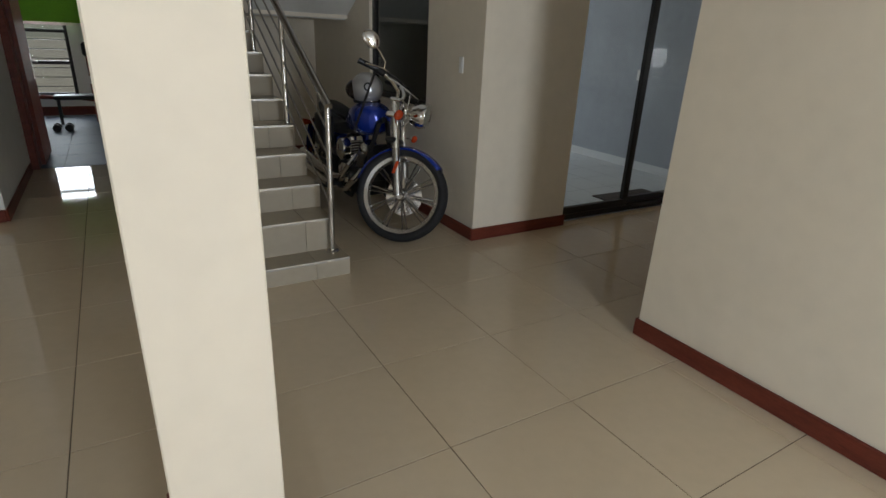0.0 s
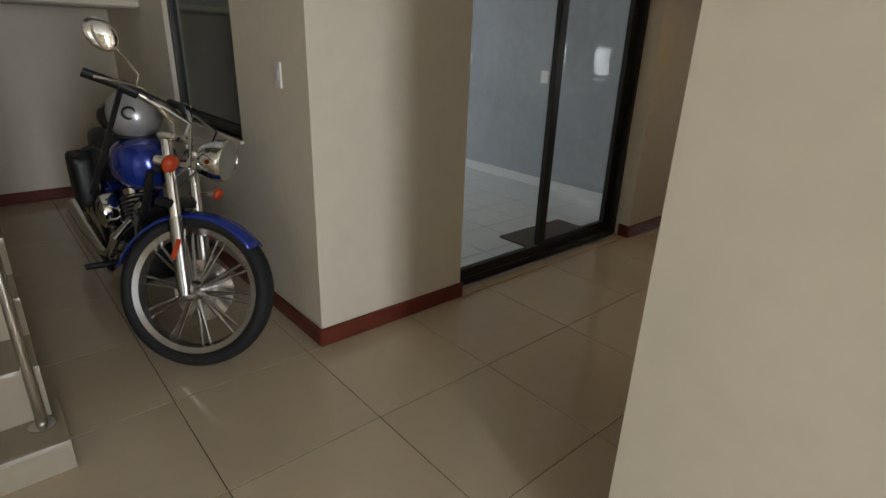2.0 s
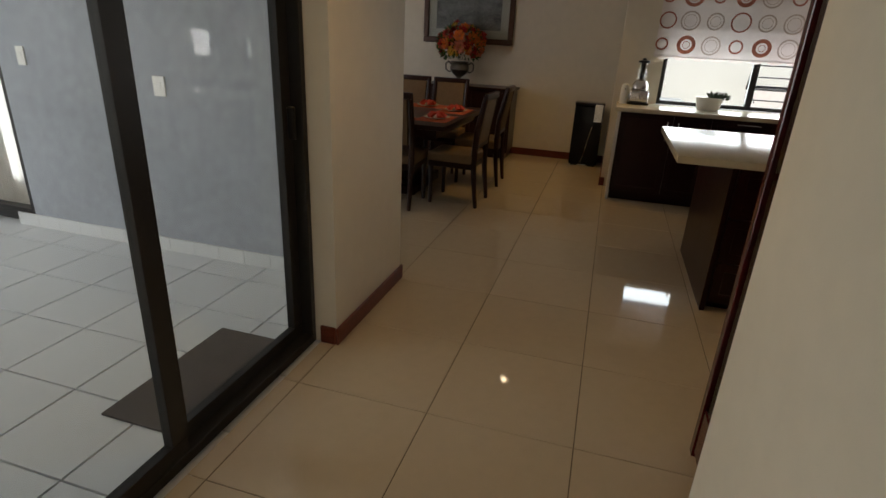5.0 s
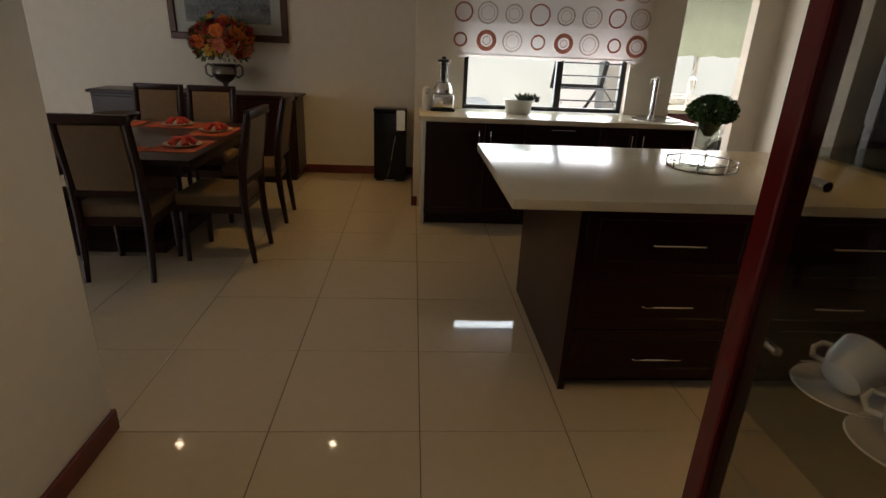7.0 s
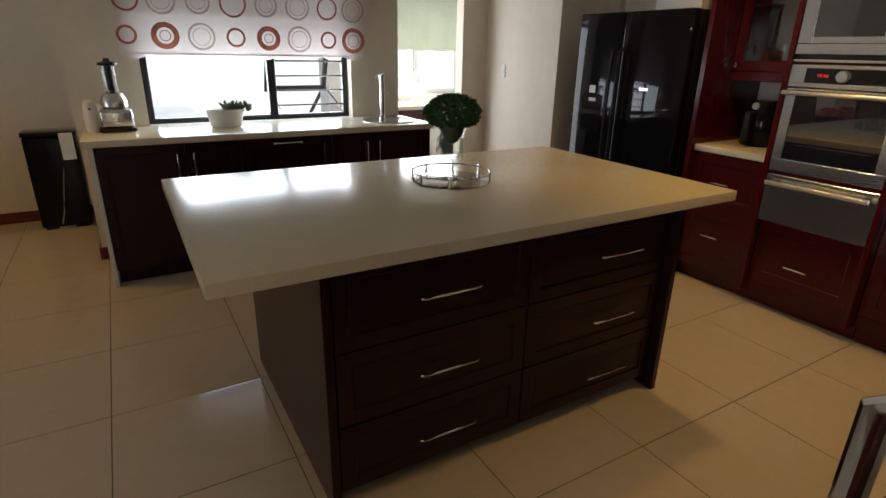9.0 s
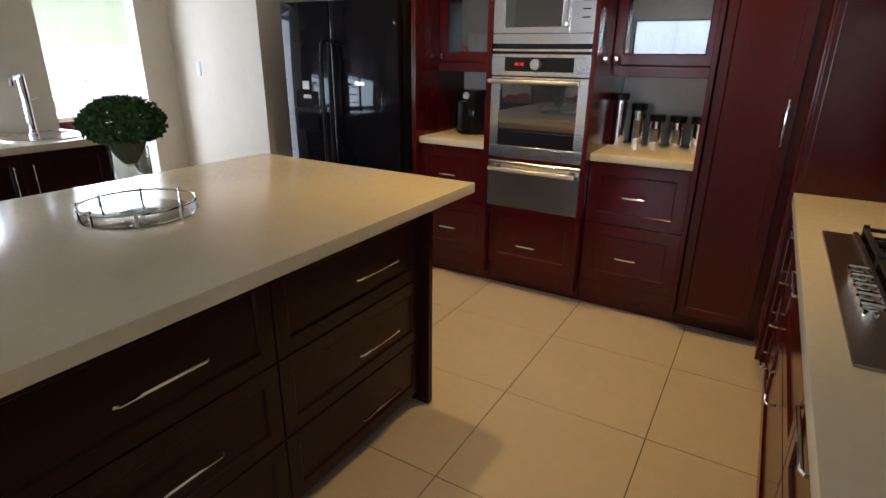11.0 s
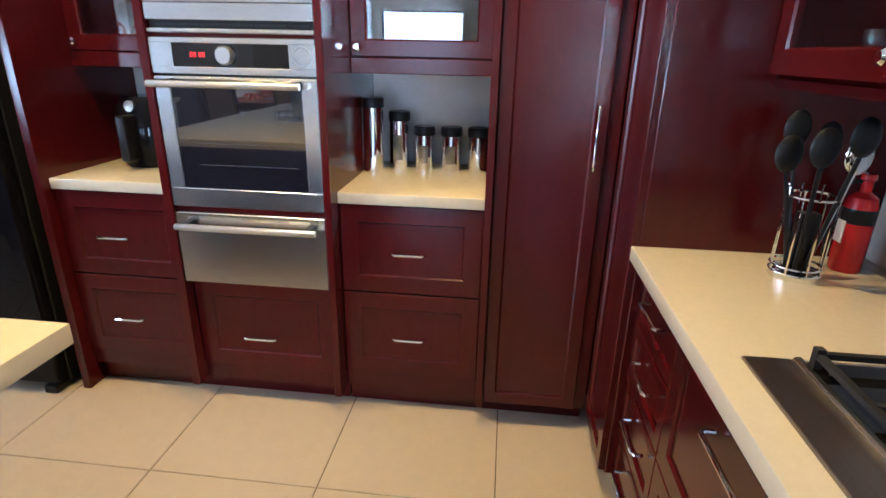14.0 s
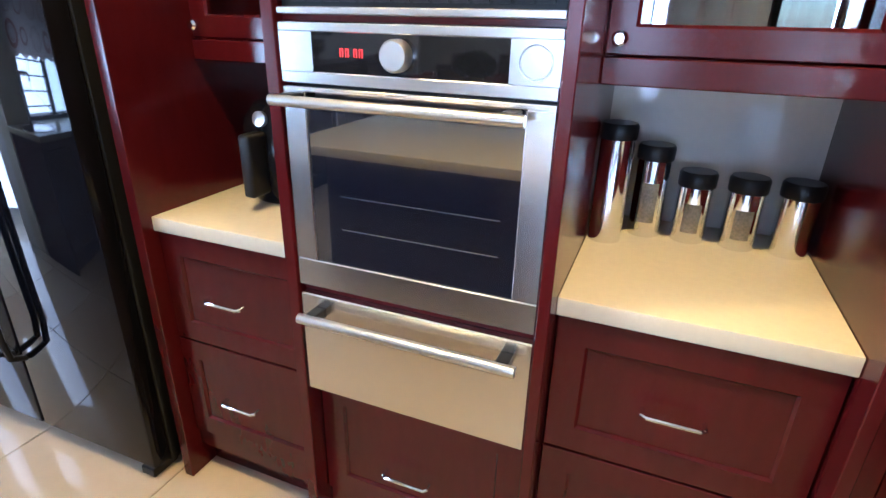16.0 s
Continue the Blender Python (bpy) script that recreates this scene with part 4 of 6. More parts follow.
def canister(x, y, h, r=0.042, window=True):
    t = thing("canister", (x, y, 0.918), "chrome storage canister with a black lid", "canister", "canisters in the niche")
    part("body", lt([(r, 0), (r, h)], (x, y, 0.918), 28), CHROME, t)
    part("lid", lt([(r + 0.003, h), (r + 0.004, h + 0.005), (r + 0.004, h + 0.032), (r, h + 0.038), (0.0, h + 0.038)], (x, y, 0.918), 28), BLACK, t, "black lid")
    if window:
        bm = bmesh.new()
        n = 8
        top_, bot_ = [], []
        for k in range(n + 1):
            a = radians(90 + 28 - 56 * k / n)
            for lst, z in ((top_, 0.918 + h * 0.72), (bot_, 0.918 + h * 0.2)):
                lst.append(bm.verts.new((x + (r + 0.001) * math.cos(a), y + (r + 0.001) * math.sin(a), z)))
        for k in range(n):
            bm.faces.new((top_[k], top_[k + 1], bot_[k + 1], bot_[k]))
        part("window", bm, CAN_WINDOW, t, "clear window strip")


canister(5.530, -2.075, 0.262, 0.041, False)
canister(5.438, -2.165, 0.202)
canister(5.330, -2.165, 0.145)
canister(5.214, -2.165, 0.145)
canister(5.099, -2.165, 0.145, 0.043, False)
af = thing("air_fryer", (6.485, -2.04, 0.918), "black air fryer with a pull-out handle", "air fryer")
part("body", lt([(0.11, 0), (0.125, 0.02), (0.135, 0.12), (0.125, 0.24), (0.09, 0.285), (0.0, 0.29)], (6.485, -2.04, 0.918), 28), BLACK_GLOSS, af)
part("handle", bx(6.46, 6.50, -1.915, -1.835, 0.958, 1.138, bevel=0.014, segs=3), BLACK, af, "grey-black basket handle")
part("dial", lt([(0.022, 0), (0.022, 0.012), (0.0, 0.014)], (0, 0, 0), 18, Matrix.Translation((6.48, -1.92, 1.168)) @ Matrix.Rotation(radians(-80), 4, 'X')), ALU, af)


def tumbler(x, y, z, h, r, label="clear drinking glass on the cabinet shelf"):
    t = thing("drinking_glass", (x, y, z), label, "glass", "glasses in the wall cabinets")
    part("bowl", lt([(r * 0.8, 0), (r * 0.82, 0.006), (r, h), (r - 0.003, h), (r * 0.78, 0.01), (0.0, 0.01)], (x, y, z), 16), CUP_GLASS, t)


rnd = random.Random(2)
for xs, n in ((5.12, 7), (6.27, 5)):
    for k in range(n):
        for y in (-2.05, -2.17):
            tumbler(xs + 0.062 * k, y, 1.415, 0.12 + 0.02 * ((k + 1) % 2), 0.028)

# hob and what stands on it
hb = thing("gas_hob", (4.33, -0.28, 0.90), "stainless steel and black gas hob", "hob")
part("plate", bx(4.105, 4.555, -0.748, 0.175, 0.900, 0.908, bevel=0.002), mat("dark brushed steel", (0.40, 0.355, 0.32), 0.30, 1.0, var=0.1, stretch=(40, 1, 1), scale=3), hb)
part("glass_top", bx(4.115, 4.462, -0.73, 0.176, 0.908, 0.914, bevel=0.002), BLACK_GLASS, hb)
part("edge_rib", bx(4.462, 4.478, -0.738, 0.184, 0.908, 0.920, bevel=0.004), STEEL, hb)
for y in (-0.297, -0.235, -0.173, -0.110, -0.048):
    k = part("knob", lt([(0.017, 0), (0.017, 0.006), (0.015, 0.026), (0.013, 0.028), (0.0, 0.028)], (4.510, y, 0.908), 20), CHROME, hb, "chrome control knob")
    part("grip", bx(4.488, 4.532, y - 0.009, y + 0.009, 0.932, 0.948, bevel=0.004), CHROME, k)
BRASS = mat("brass", (0.62, 0.46, 0.22), 0.25, 1.0, var=0.1)
# steel with the yellow it reflects mixed into its colour
BURNER = mat("polished burner steel, yellow reflection", (0.80, 0.64, 0.38), 0.18, 1.0, var=0.06)
CAPM = mat("grey enamel cap", (0.16, 0.16, 0.165), 0.4, var=0.1)
for x, y, r in ((4.385, -0.284, 0.068), (4.38, -0.035, 0.068), (4.28, -0.56, 0.06), (4.20, -0.27, 0.05), (4.20, -0.02, 0.05)):
    b = part("burner", lt([(r * 0.72, 0), (r * 0.74, 0.006), (r, 0.012), (r * 0.98, 0.017), (r * 0.50, 0.036), (0.0, 0.036)], (x, y, 0.914), 32), BURNER, hb, "polished bell-shaped burner")
    part("cap", lt([(r * 0.46, 0.036), (r * 0.47, 0.043), (r * 0.36, 0.047), (0.0, 0.048)], (x, y, 0.914), 24), CAPM, b, "grey burner cap")
for ya, yb in ((-0.72, -0.42), (-0.41, -0.12), (-0.11, 0.17)):
    bm = bmesh.new()
    for x in (4.125, 4.452):
        box(bm, x - 0.006, x + 0.006, ya, yb, 0.932, 0.942)
    for y in (ya + 0.006, yb - 0.006):
        box(bm, 4.125, 4.452, y - 0.006, y + 0.006, 0.932, 0.942)
    for x in (4.125, 4.452):
        for y in (ya + 0.006, yb - 0.006):
            box(bm, x - 0.007, x + 0.007, y - 0.007, y + 0.007, 0.914, 0.95)
    ym = (ya + yb) / 2
    box(bm, 4.13, 4.215, ym - 0.005, ym + 0.005, 0.934, 0.944)
    box(bm, 4.375, 4.45, ym - 0.005, ym + 0.005, 0.934, 0.944)
    box(bm, 4.283, 4.293, ya, ya + 0.08, 0.934, 0.944)
    box(bm, 4.283, 4.293, yb - 0.08, yb, 0.934, 0.944)
    part("pan_support", bm, IRON, hb, "cast iron pan support")

kt = thing("kettle", (4.27, -0.55, 0.944), "polished steel stovetop kettle with a black handle", "kettle")
KC = (4.27, -0.55, 0.944)
part("body", lt([(0.112, 0), (0.12, 0.006), (0.12, 0.03), (0.116, 0.034), (0.118, 0.04), (0.112, 0.075), (0.092, 0.115), (0.062, 0.142), (0.045, 0.148)], KC, 40), CHROME, kt)
part("lid", lt([(0.046, 0.148), (0.044, 0.155), (0.02, 0.163), (0.012, 0.165), (0.012, 0.175), (0.018, 0.182), (0.0, 0.186)], KC, 24), CHROME, kt)
part("spout", tb([(4.30, -0.65, 1.05), (4.318, -0.69, 1.085), (4.33, -0.715, 1.10)], [0.026, 0.021, 0.018], 14), CHROME, kt)
part("whistle", lt([(0.019, 0), (0.02, 0.012), (0.0, 0.014)], (4.332, -0.718, 1.095), 14), ALU, kt)
hp = [(4.296, -0.612, 1.055), (4.30, -0.62, 1.085), (4.297, -0.615, 1.128), (4.287, -0.59, 1.146), (4.253, -0.51, 1.146), (4.243, -0.485, 1.128), (4.24, -0.48, 1.085), (4.244, -0.488, 1.055)]
part("handle", tb(hp, [0.010, 0.014, 0.019, 0.020, 0.020, 0.019, 0.014, 0.010], 10), BLACK, kt, "thick black loop handle")
for p in (hp[0], hp[-1]):
    part("handle_mount", bx(p[0] - 0.01, p[0] + 0.01, p[1] - 0.008, p[1] + 0.008, 1.02, 1.07, bevel=0.002), CHROME, kt)
for ob in kt.children:
    ob.data.transform(Matrix.Scale(0.95, 4))

uh = thing("utensil_caddy", (4.27, -1.175, 0.90), "chrome wire caddy full of black kitchen utensils", "utensil holder")
for z in (0.915, 0.93, 1.10):
    part("ring", tb([(4.27 + 0.055 * math.cos(a * math.pi / 12), -1.175 + 0.055 * math.sin(a * math.pi / 12), z) for a in range(24)], 0.003, 6, True), CHROME, uh)
part("base", lt([(0.056, 0), (0.056, 0.012), (0.0, 0.012)], (4.27, -1.175, 0.90), 24), CHROME, uh)
for k in range(8):
    a = k * math.pi / 4
    part("wire", tb([(4.27 + 0.055 * math.cos(a), -1.175 + 0.055 * math.sin(a), 0.91), (4.27 + 0.055 * math.cos(a), -1.175 + 0.055 * math.sin(a), 1.12)], 0.0025, 6), CHROME, uh)
part("knife_block", bx(4.25, 4.29, -1.19, -1.16, 0.912, 1.06), BLACK, uh)
rnd = random.Random(9)
for k in range(6):
    a = k * math.pi / 3
    u = thing("kitchen_utensil", (4.27, -1.175, 0.913), "black nylon kitchen utensil standing in the caddy", "utensil", "utensils in the caddy")
    tip = Vector((4.27 + 0.075 * math.cos(a), -1.175 + 0.075 * math.sin(a), 1.165 + 0.025 * (k % 3)))
    low = Vector((4.27 + 0.02 * math.cos(a), -1.175 + 0.02 * math.sin(a), 0.915))
    part("shaft", tb([low, tip], 0.005, 8), BLACK if k != 3 else CHROME, u)
    bm = bmesh.new()
    ball(bm, tip + Vector((0, 0, 0.03)), 0.034, 12, 8, (0.9, 0.35, 1.3))
    part("head", bm, BLACK if k != 3 else CHROME, u)
fe = thing("fire_extinguisher", (4.12, -1.24, 0.90), "small red fire extinguisher standing on the worktop", "fire extinguisher")
FX, FY = 4.12, -1.24
part("cylinder", lt([(0.033, 0), (0.036, 0.006), (0.036, 0.165), (0.030, 0.188), (0.014, 0.200)], (FX, FY, 0.90), 24), RED, fe)
part("valve", lt([(0.012, 0.20), (0.012, 0.228), (0.017, 0.232), (0.015, 0.245), (0.0, 0.247)], (FX, FY, 0.90), 14), RED, fe)
part("lever", tb([(FX, FY, 1.138), (FX + 0.045, FY + 0.035, 1.158)], 0.005, 6), CHROME, fe)
part("band", lt([(0.0362, 0.125), (0.0366, 0.127), (0.0366, 0.16), (0.0362, 0.162)], (FX, FY, 0.90), 24), BLACK, fe, "black band")
part("label", bx(FX + 0.0335, FX + 0.0375, FY - 0.012, FY + 0.018, 0.975, 1.03, bevel=0.001), WHITE, fe, "pale printed label")
part("hose", tb([(FX, FY, 1.128), (FX + 0.035, FY - 0.02, 1.12), (FX + 0.046, FY - 0.022, 1.06), (FX + 0.044, FY - 0.02, 0.93)], 0.007, 8), BLACK, fe)

# hob splashback tiles, wall cabinets above
sb = thing("tile_splashback", (4.0, -0.3, 0.90), "pale grey wall tiles behind the hob", "splashback")
ST = mat("pale grey wall tile", (0.50, 0.49, 0.46), 0.15, var=0.05, random_tint=0.2)
part("bed", bx(4.0, 4.008, -1.333, 0.70, 0.90, 1.30), mat("pale grout", (0.62, 0.61, 0.58), 0.8, var=0.1), sb)
for i in range(7):
    for j in range(2):
        part("tile", bx(4.006, 4.016, -1.330 + 0.295 * i, -1.330 + 0.295 * i + 0.29, 0.902 + 0.2 * j, 1.098 + 0.2 * j, bevel=0.001), ST, sb)
ya, yb, xf = -1.333, -0.845, 4.34
w = thing("wall_cabinet", (4.17, (ya + yb) / 2, 1.332), "mahogany wall cabinet with a glass door above the worktop", "cabinet", "wall cabinets")
for nm, b in (("side", (4.0, xf, ya, ya + 0.018, 1.352, 2.25)), ("side", (4.0, xf, yb - 0.02, yb, 1.352, 2.25)), ("bottom", (4.0, xf, ya, yb, 1.332, 1.352)), ("back", (4.0, 4.012, ya + 0.018, yb - 0.02, 1.352, 2.25)), ("shelf", (4.012, xf - 0.02, ya + 0.018, yb - 0.02, 1.60, 1.615)), ("top", (4.0, xf, ya, yb, 2.25, 2.27))):
    part(nm, bx(*b), WOOD, w)
dd = shaker(w, "door", ya + 0.003, yb - 0.003, 1.362, 2.245, xf, 'y', 1, WOOD, glass=True, rail=0.06)
part("knob", lt([(0.004, 0), (0.005, 0.014), (0.014, 0.018), (0.015, 0.026), (0.010, 0.032)], (0, 0, 0), 16, Matrix.Translation((xf + 0.02, yb - 0.035, 1.405)) @ Matrix.Rotation(radians(90), 4, 'Y')), CHROME, dd, "round chrome knob")
tumbler(4.15, -1.12, 1.352, 0.13, 0.03)
tumbler(4.2, -1.22, 1.352, 0.11, 0.03)

# glass display cabinet at the corridor's end
CAB_GLASS = glass_mat("cabinet glass", (0.80, 0.80, 0.79), 0.04)
dc = thing("display_cabinet", (4.27, 1.0, 0), "mahogany display cabinet with glass sides and shelves", "cabinet")
for x, y in ((4.463, 1.288), (4.463, 0.735), (4.002, 0.735)):
    part("post", bx(x, x + 0.042, y, y + 0.042, 0, 2.25, bevel=0.003), WOOD, dc)
part("base", bx(4.002, 4.50, 0.74, 1.325, 0.03, 0.22, bevel=0.003), WOOD, dc)
part("top", bx(4.002, 4.51, 0.73, 1.335, 2.2, 2.25, bevel=0.003), WOOD, dc)
part("back", bx(4.002, 4.008, 0.78, 1.29, 0.22, 2.2), WOOD, dc)
part("glass_side", bx(4.01, 4.463, 1.315, 1.320, 0.22, 2.2), CAB_GLASS, dc)
gd = part("glass_door", bx(4.492, 4.498, 0.78, 1.287, 0.23, 2.19), CAB_GLASS, dc, "clear glass door")
bar_handle(gd, (0, 0, 1), (4.498, 1.235, 1.165), 0.27, (1, 0, 0), r=0.008, proj=0.06)
SHELF_GLASS = glass_mat("green-edged shelf glass", (0.80, 0.84, 0.82), 0.02)
for z in (0.60, 0.965, 1.35, 1.75):
    part("shelf", bx(4.01, 4.488, 0.78, 1.31, z, z + 0.008), SHELF_GLASS, dc, "glass shelf")


def cup_and_saucer(x, y, z, turn):
    t = thing("cup_and_saucer", (0, 0, 0), "white china cup lying on its glass saucer", "cup", "tea service in the cabinet")
    part("saucer", lt([(0.035, 0), (0.05, 0.004), (0.075, 0.014), (0.073, 0.016), (0.045, 0.007), (0.0, 0.006)], (0, 0, 0), 28), CHINA, t)
    m = Matrix.Translation((0.0, 0.0, 0.05)) @ Matrix.Rotation(radians(62), 4, 'X') @ Matrix.Translation((0, 0, -0.03))
    c = part("cup", lt([(0.024, 0), (0.03, 0.004), (0.040, 0.03), (0.043, 0.065), (0.041, 0.065), (0.037, 0.03), (0.0, 0.006)], (0, 0, 0), 28, m), CHINA, t)
    bm = bmesh.new()
    tube(bm, [m @ Vector(p) for p in ((0.039, 0, 0.055), (0.06, 0, 0.052), (0.064, 0, 0.035), (0.055, 0, 0.02), (0.036, 0, 0.02))], 0.0045, 8)
    part("ear", bm, CHINA, c)
    part("gold_rim", tb([m @ Vector((0.0425 * math.cos(a * math.pi / 12), 0.0425 * math.sin(a * math.pi / 12), 0.065)) for a in range(24)], 0.0014, 6, True), BRASS, c)
    t.matrix_basis = pose(x, y, z, 0, 0, turn)
    return t


cu = cup_and_saucer(4.46, 1.14, 0.974, 20)
for x, y, z, a in ((4.33, 1.15, 0.974, 35), (4.18, 1.14, 0.974, 10), (4.45, 0.93, 0.974, 60), (4.30, 0.9, 0.974, 5), (4.43, 1.12, 1.36, 20), (4.25, 1.12, 1.36, 50)):
    copy_thing(cu, pose(x, y, z, 0, 0, a))
cs = thing("silver_stand", (4.42, 1.13, 0.61), "small silver swan-shaped stand on a glass shelf", "ornament")
part("plate", lt([(0.05, 0), (0.08, 0.01), (0.078, 0.012), (0.0, 0.006)], (4.42, 1.13, 0.609), 24), CHROME, cs)
part("neck", tb([(4.42, 1.13, 0.615), (4.40, 1.13, 0.66), (4.42, 1.13, 0.69), (4.45, 1.13, 0.72), (4.43, 1.13, 0.755), (4.40, 1.13, 0.75)], 0.006, 8), CHROME, cs)

# scullery beyond the opening
sc = thing("scullery_cabinet", (10.0, -0.7, 0), "dark wood scullery cabinet with a pale worktop", "cabinet")
part("body", bx(9.72, 10.29, -1.31, -0.56, 0.10, 0.86), WOOD, sc)
part("plinth", bx(9.76, 10.29, -1.31, -0.56, 0, 0.10), BLACK, sc)
part("worktop", bx(9.69, 10.297, -2.29, -0.555, 0.862, 0.90, bevel=0.003), QUARTZ, sc, "pale worktop")
wm = thing("washing_machine", (10.0, -1.65, 0), "white front-loading washing machine", "washing machine")
part("body", bx(9.72, 10.29, -1.96, -1.33, 0.0, 0.855, bevel=0.01), WHITE, wm)
dm = Matrix.Translation((9.72, -1.645, 0.45)) @ Matrix.Rotation(radians(-90), 4, 'Y')
part("door_ring", lt([(0.19, 0), (0.20, 0.01), (0.17, 0.035), (0.14, 0.02), (0.0, 0.015)], (0, 0, 0), 32, dm), CHROME, wm)
part("door_glass", lt([(0.14, 0.02), (0.10, 0.045), (0.0, 0.055)], (0, 0, 0), 28, dm), BLACK_GLASS, wm)
sf = thing("scullery_faucet", (10.12, -1.37, 0.90), "slim chrome gooseneck faucet", "faucet")
part("neck", tb([(10.12, -1.37, 0.90), (10.12, -1.37, 1.16)] + [(10.12 - 0.07 + 0.07 * math.cos(a * math.pi / 8), -1.37, 1.16 + 0.07 * math.sin(a * math.pi / 8)) for a in range(1, 9)] + [(9.98, -1.37, 1.11)], 0.011, 10), CHROME, sf)
w2 = thing("window_2", (10.37, -1.53, 0.98), "scullery window with a white frame", "window", kind="structure")
part("window_frame", boxes((10.35, 10.39, -2.12, -0.95, 0.98, 1.02), (10.35, 10.39, -2.12, -2.08, 1.02, 1.95), (10.35, 10.39, -0.99, -0.95, 1.02, 1.95), (10.35, 10.39, -1.55, -1.51, 1.02, 1.95)), WHITE, w2)
part("pane", bx(10.368, 10.372, -2.08, -0.99, 1.02, 1.95), PANE, w2)
b2 = thing("green_blind", (10.29, -1.55, 1.47), "pale green roman blind in the scullery", "blind")
GREEN_CLOTH = mat("pale green cloth", (0.62, 0.71, 0.58), 0.85, var=0.06, scale=6)
bm = bmesh.new()
row0 = None
for k in range(41):
    y0 = -2.22 + 1.36 * k / 40
    row1 = [bm.verts.new((10.287, y0, 1.47 - 0.02 * abs(math.sin(k * 0.4)))), bm.verts.new((10.287, y0, 2.2))]
    if row0:
        bm.faces.new((row0[0], row1[0], row1[1], row0[1]))
    row0 = row1
part("cloth", bm, GREEN_CLOTH, b2).modifiers.new("thickness", 'SOLIDIFY').thickness = 0.003

# recessed downlights
for dx, dy, watts in DOWNLIGHTS:
    dl = thing("downlight", (dx, dy, H - 0.035), "recessed round white ceiling downlight, lit", "downlight", "ceiling downlights")
    part("ring", tb([(dx + 0.045 * math.cos(a * math.pi / 12), dy + 0.045 * math.sin(a * math.pi / 12), H - 0.004) for a in range(24)], 0.008, 8, True), WHITE, dl)
    part("lamp", lt([(0.030, 0), (0.034, 0.008), (0.0, 0.012)], (dx, dy, H - 0.018), 20), mat("lit lamp", (1.0, 0.8, 0.55), 0.5, var=0, emit=25), dl, "glowing warm lamp")

# ---- dining room ----
TX0, TX1, TY0, TY1 = 7.05, 8.62, 3.15, 4.72
tbx, tby = (TX0 + TX1) / 2, (TY0 + TY1) / 2
dt = thing("dining_table", (tbx, tby, 0), "dark stained square dining table on a pedestal", "table")
part("tabletop", bx(TX0, TX1, TY0, TY1, 0.715, 0.755, bevel=0.006, segs=2), DINING_WOOD, dt)
part("apron", boxes((TX0 + 0.1, TX1 - 0.1, TY0 + 0.1, TY0 + 0.125, 0.63, 0.715), (TX0 + 0.1, TX1 - 0.1, TY1 - 0.125, TY1 - 0.1, 0.63, 0.715), (TX0 + 0.1, TX0 + 0.125, TY0 + 0.125, TY1 - 0.125, 0.63, 0.715), (TX1 - 0.125, TX1 - 0.1, TY0 + 0.125, TY1 - 0.125, 0.63, 0.715)), DINING_WOOD, dt)
part("pedestal", bx(tbx - 0.25, tbx + 0.25, tby - 0.25, tby + 0.25, 0.10, 0.715, bevel=0.01), DINING_WOOD, dt)
part("foot_plate", bx(tbx - 0.40, tbx + 0.40, tby - 0.40, tby + 0.40, 0, 0.10, bevel=0.012), DINING_WOOD, dt)


def dining_chair():
    """Stands at the world's origin, facing +y; its back is at y = -0.22."""
    t = thing("dining_chair", (0, 0, 0), "dark-stained dining chair with beige upholstered seat and back", "chair", "chairs round the table")
    bm = bmesh.new()
    box(bm, -0.225, 0.225, -0.20, 0.235, 0.40, 0.485, bevel=0.025, segs=3)
    part("seat", bm, FABRIC, t, "beige upholstered seat")
    part("seat_frame", bx(-0.22, 0.22, -0.205, 0.225, 0.355, 0.41, bevel=0.006), DINING_WOOD, t)
    for x in (-0.195, 0.195):
        bm = bmesh.new()
        tube(bm, [(x, 0.20, 0.0), (x, 0.20, 0.36)], [0.018, 0.026], 8)
        part("leg", bm, DINING_WOOD, t)
        bm = bmesh.new()
        tube(bm, [(x, -0.25, 0.0), (x, -0.22, 0.25), (x, -0.205, 0.42), (x, -0.22, 0.70), (x, -0.285, 1.02)], [0.018, 0.025, 0.029, 0.027, 0.024], 8)
        part("leg", bm, DINING_WOOD, t, "rear leg rising into the back post")
    bm = bmesh.new()
    box(bm, -0.215, 0.215, -0.305, -0.262, 0.975, 1.03, bevel=0.01, segs=2)
    part("top_rail", bm, DINING_WOOD, t)
    part("lower_rail", bx(-0.18, 0.18, -0.235, -0.205, 0.545, 0.585, bevel=0.004), DINING_WOOD, t)
    bm = bmesh.new()
    box(bm, -0.168, 0.168, -0.02, 0.025, 0, 0.40, bevel=0.014, segs=2)
    bmesh.ops.rotate(bm, verts=bm.verts, cent=(0, 0, 0), matrix=Matrix.Rotation(radians(8.5), 3, 'X'))
    bmesh.ops.translate(bm, verts=bm.verts, vec=(0, -0.215, 0.58))
    part("backrest", bm, FABRIC, t, "beige upholstered back panel")
    return t


ch = dining_chair()
ch.matrix_basis = pose(7.50, 3.13, 0, 0, 0, -2)
for x, y, a in ((8.36, 3.12, 2), (7.19, 3.62, -88), (7.18, 4.30, -90), (8.72, 3.66, 90), (8.72, 4.13, 90), (7.5, 4.86, 180), (8.2, 4.86, 178)):
    copy_thing(ch, pose(x, y, 0, 0, 0, a))

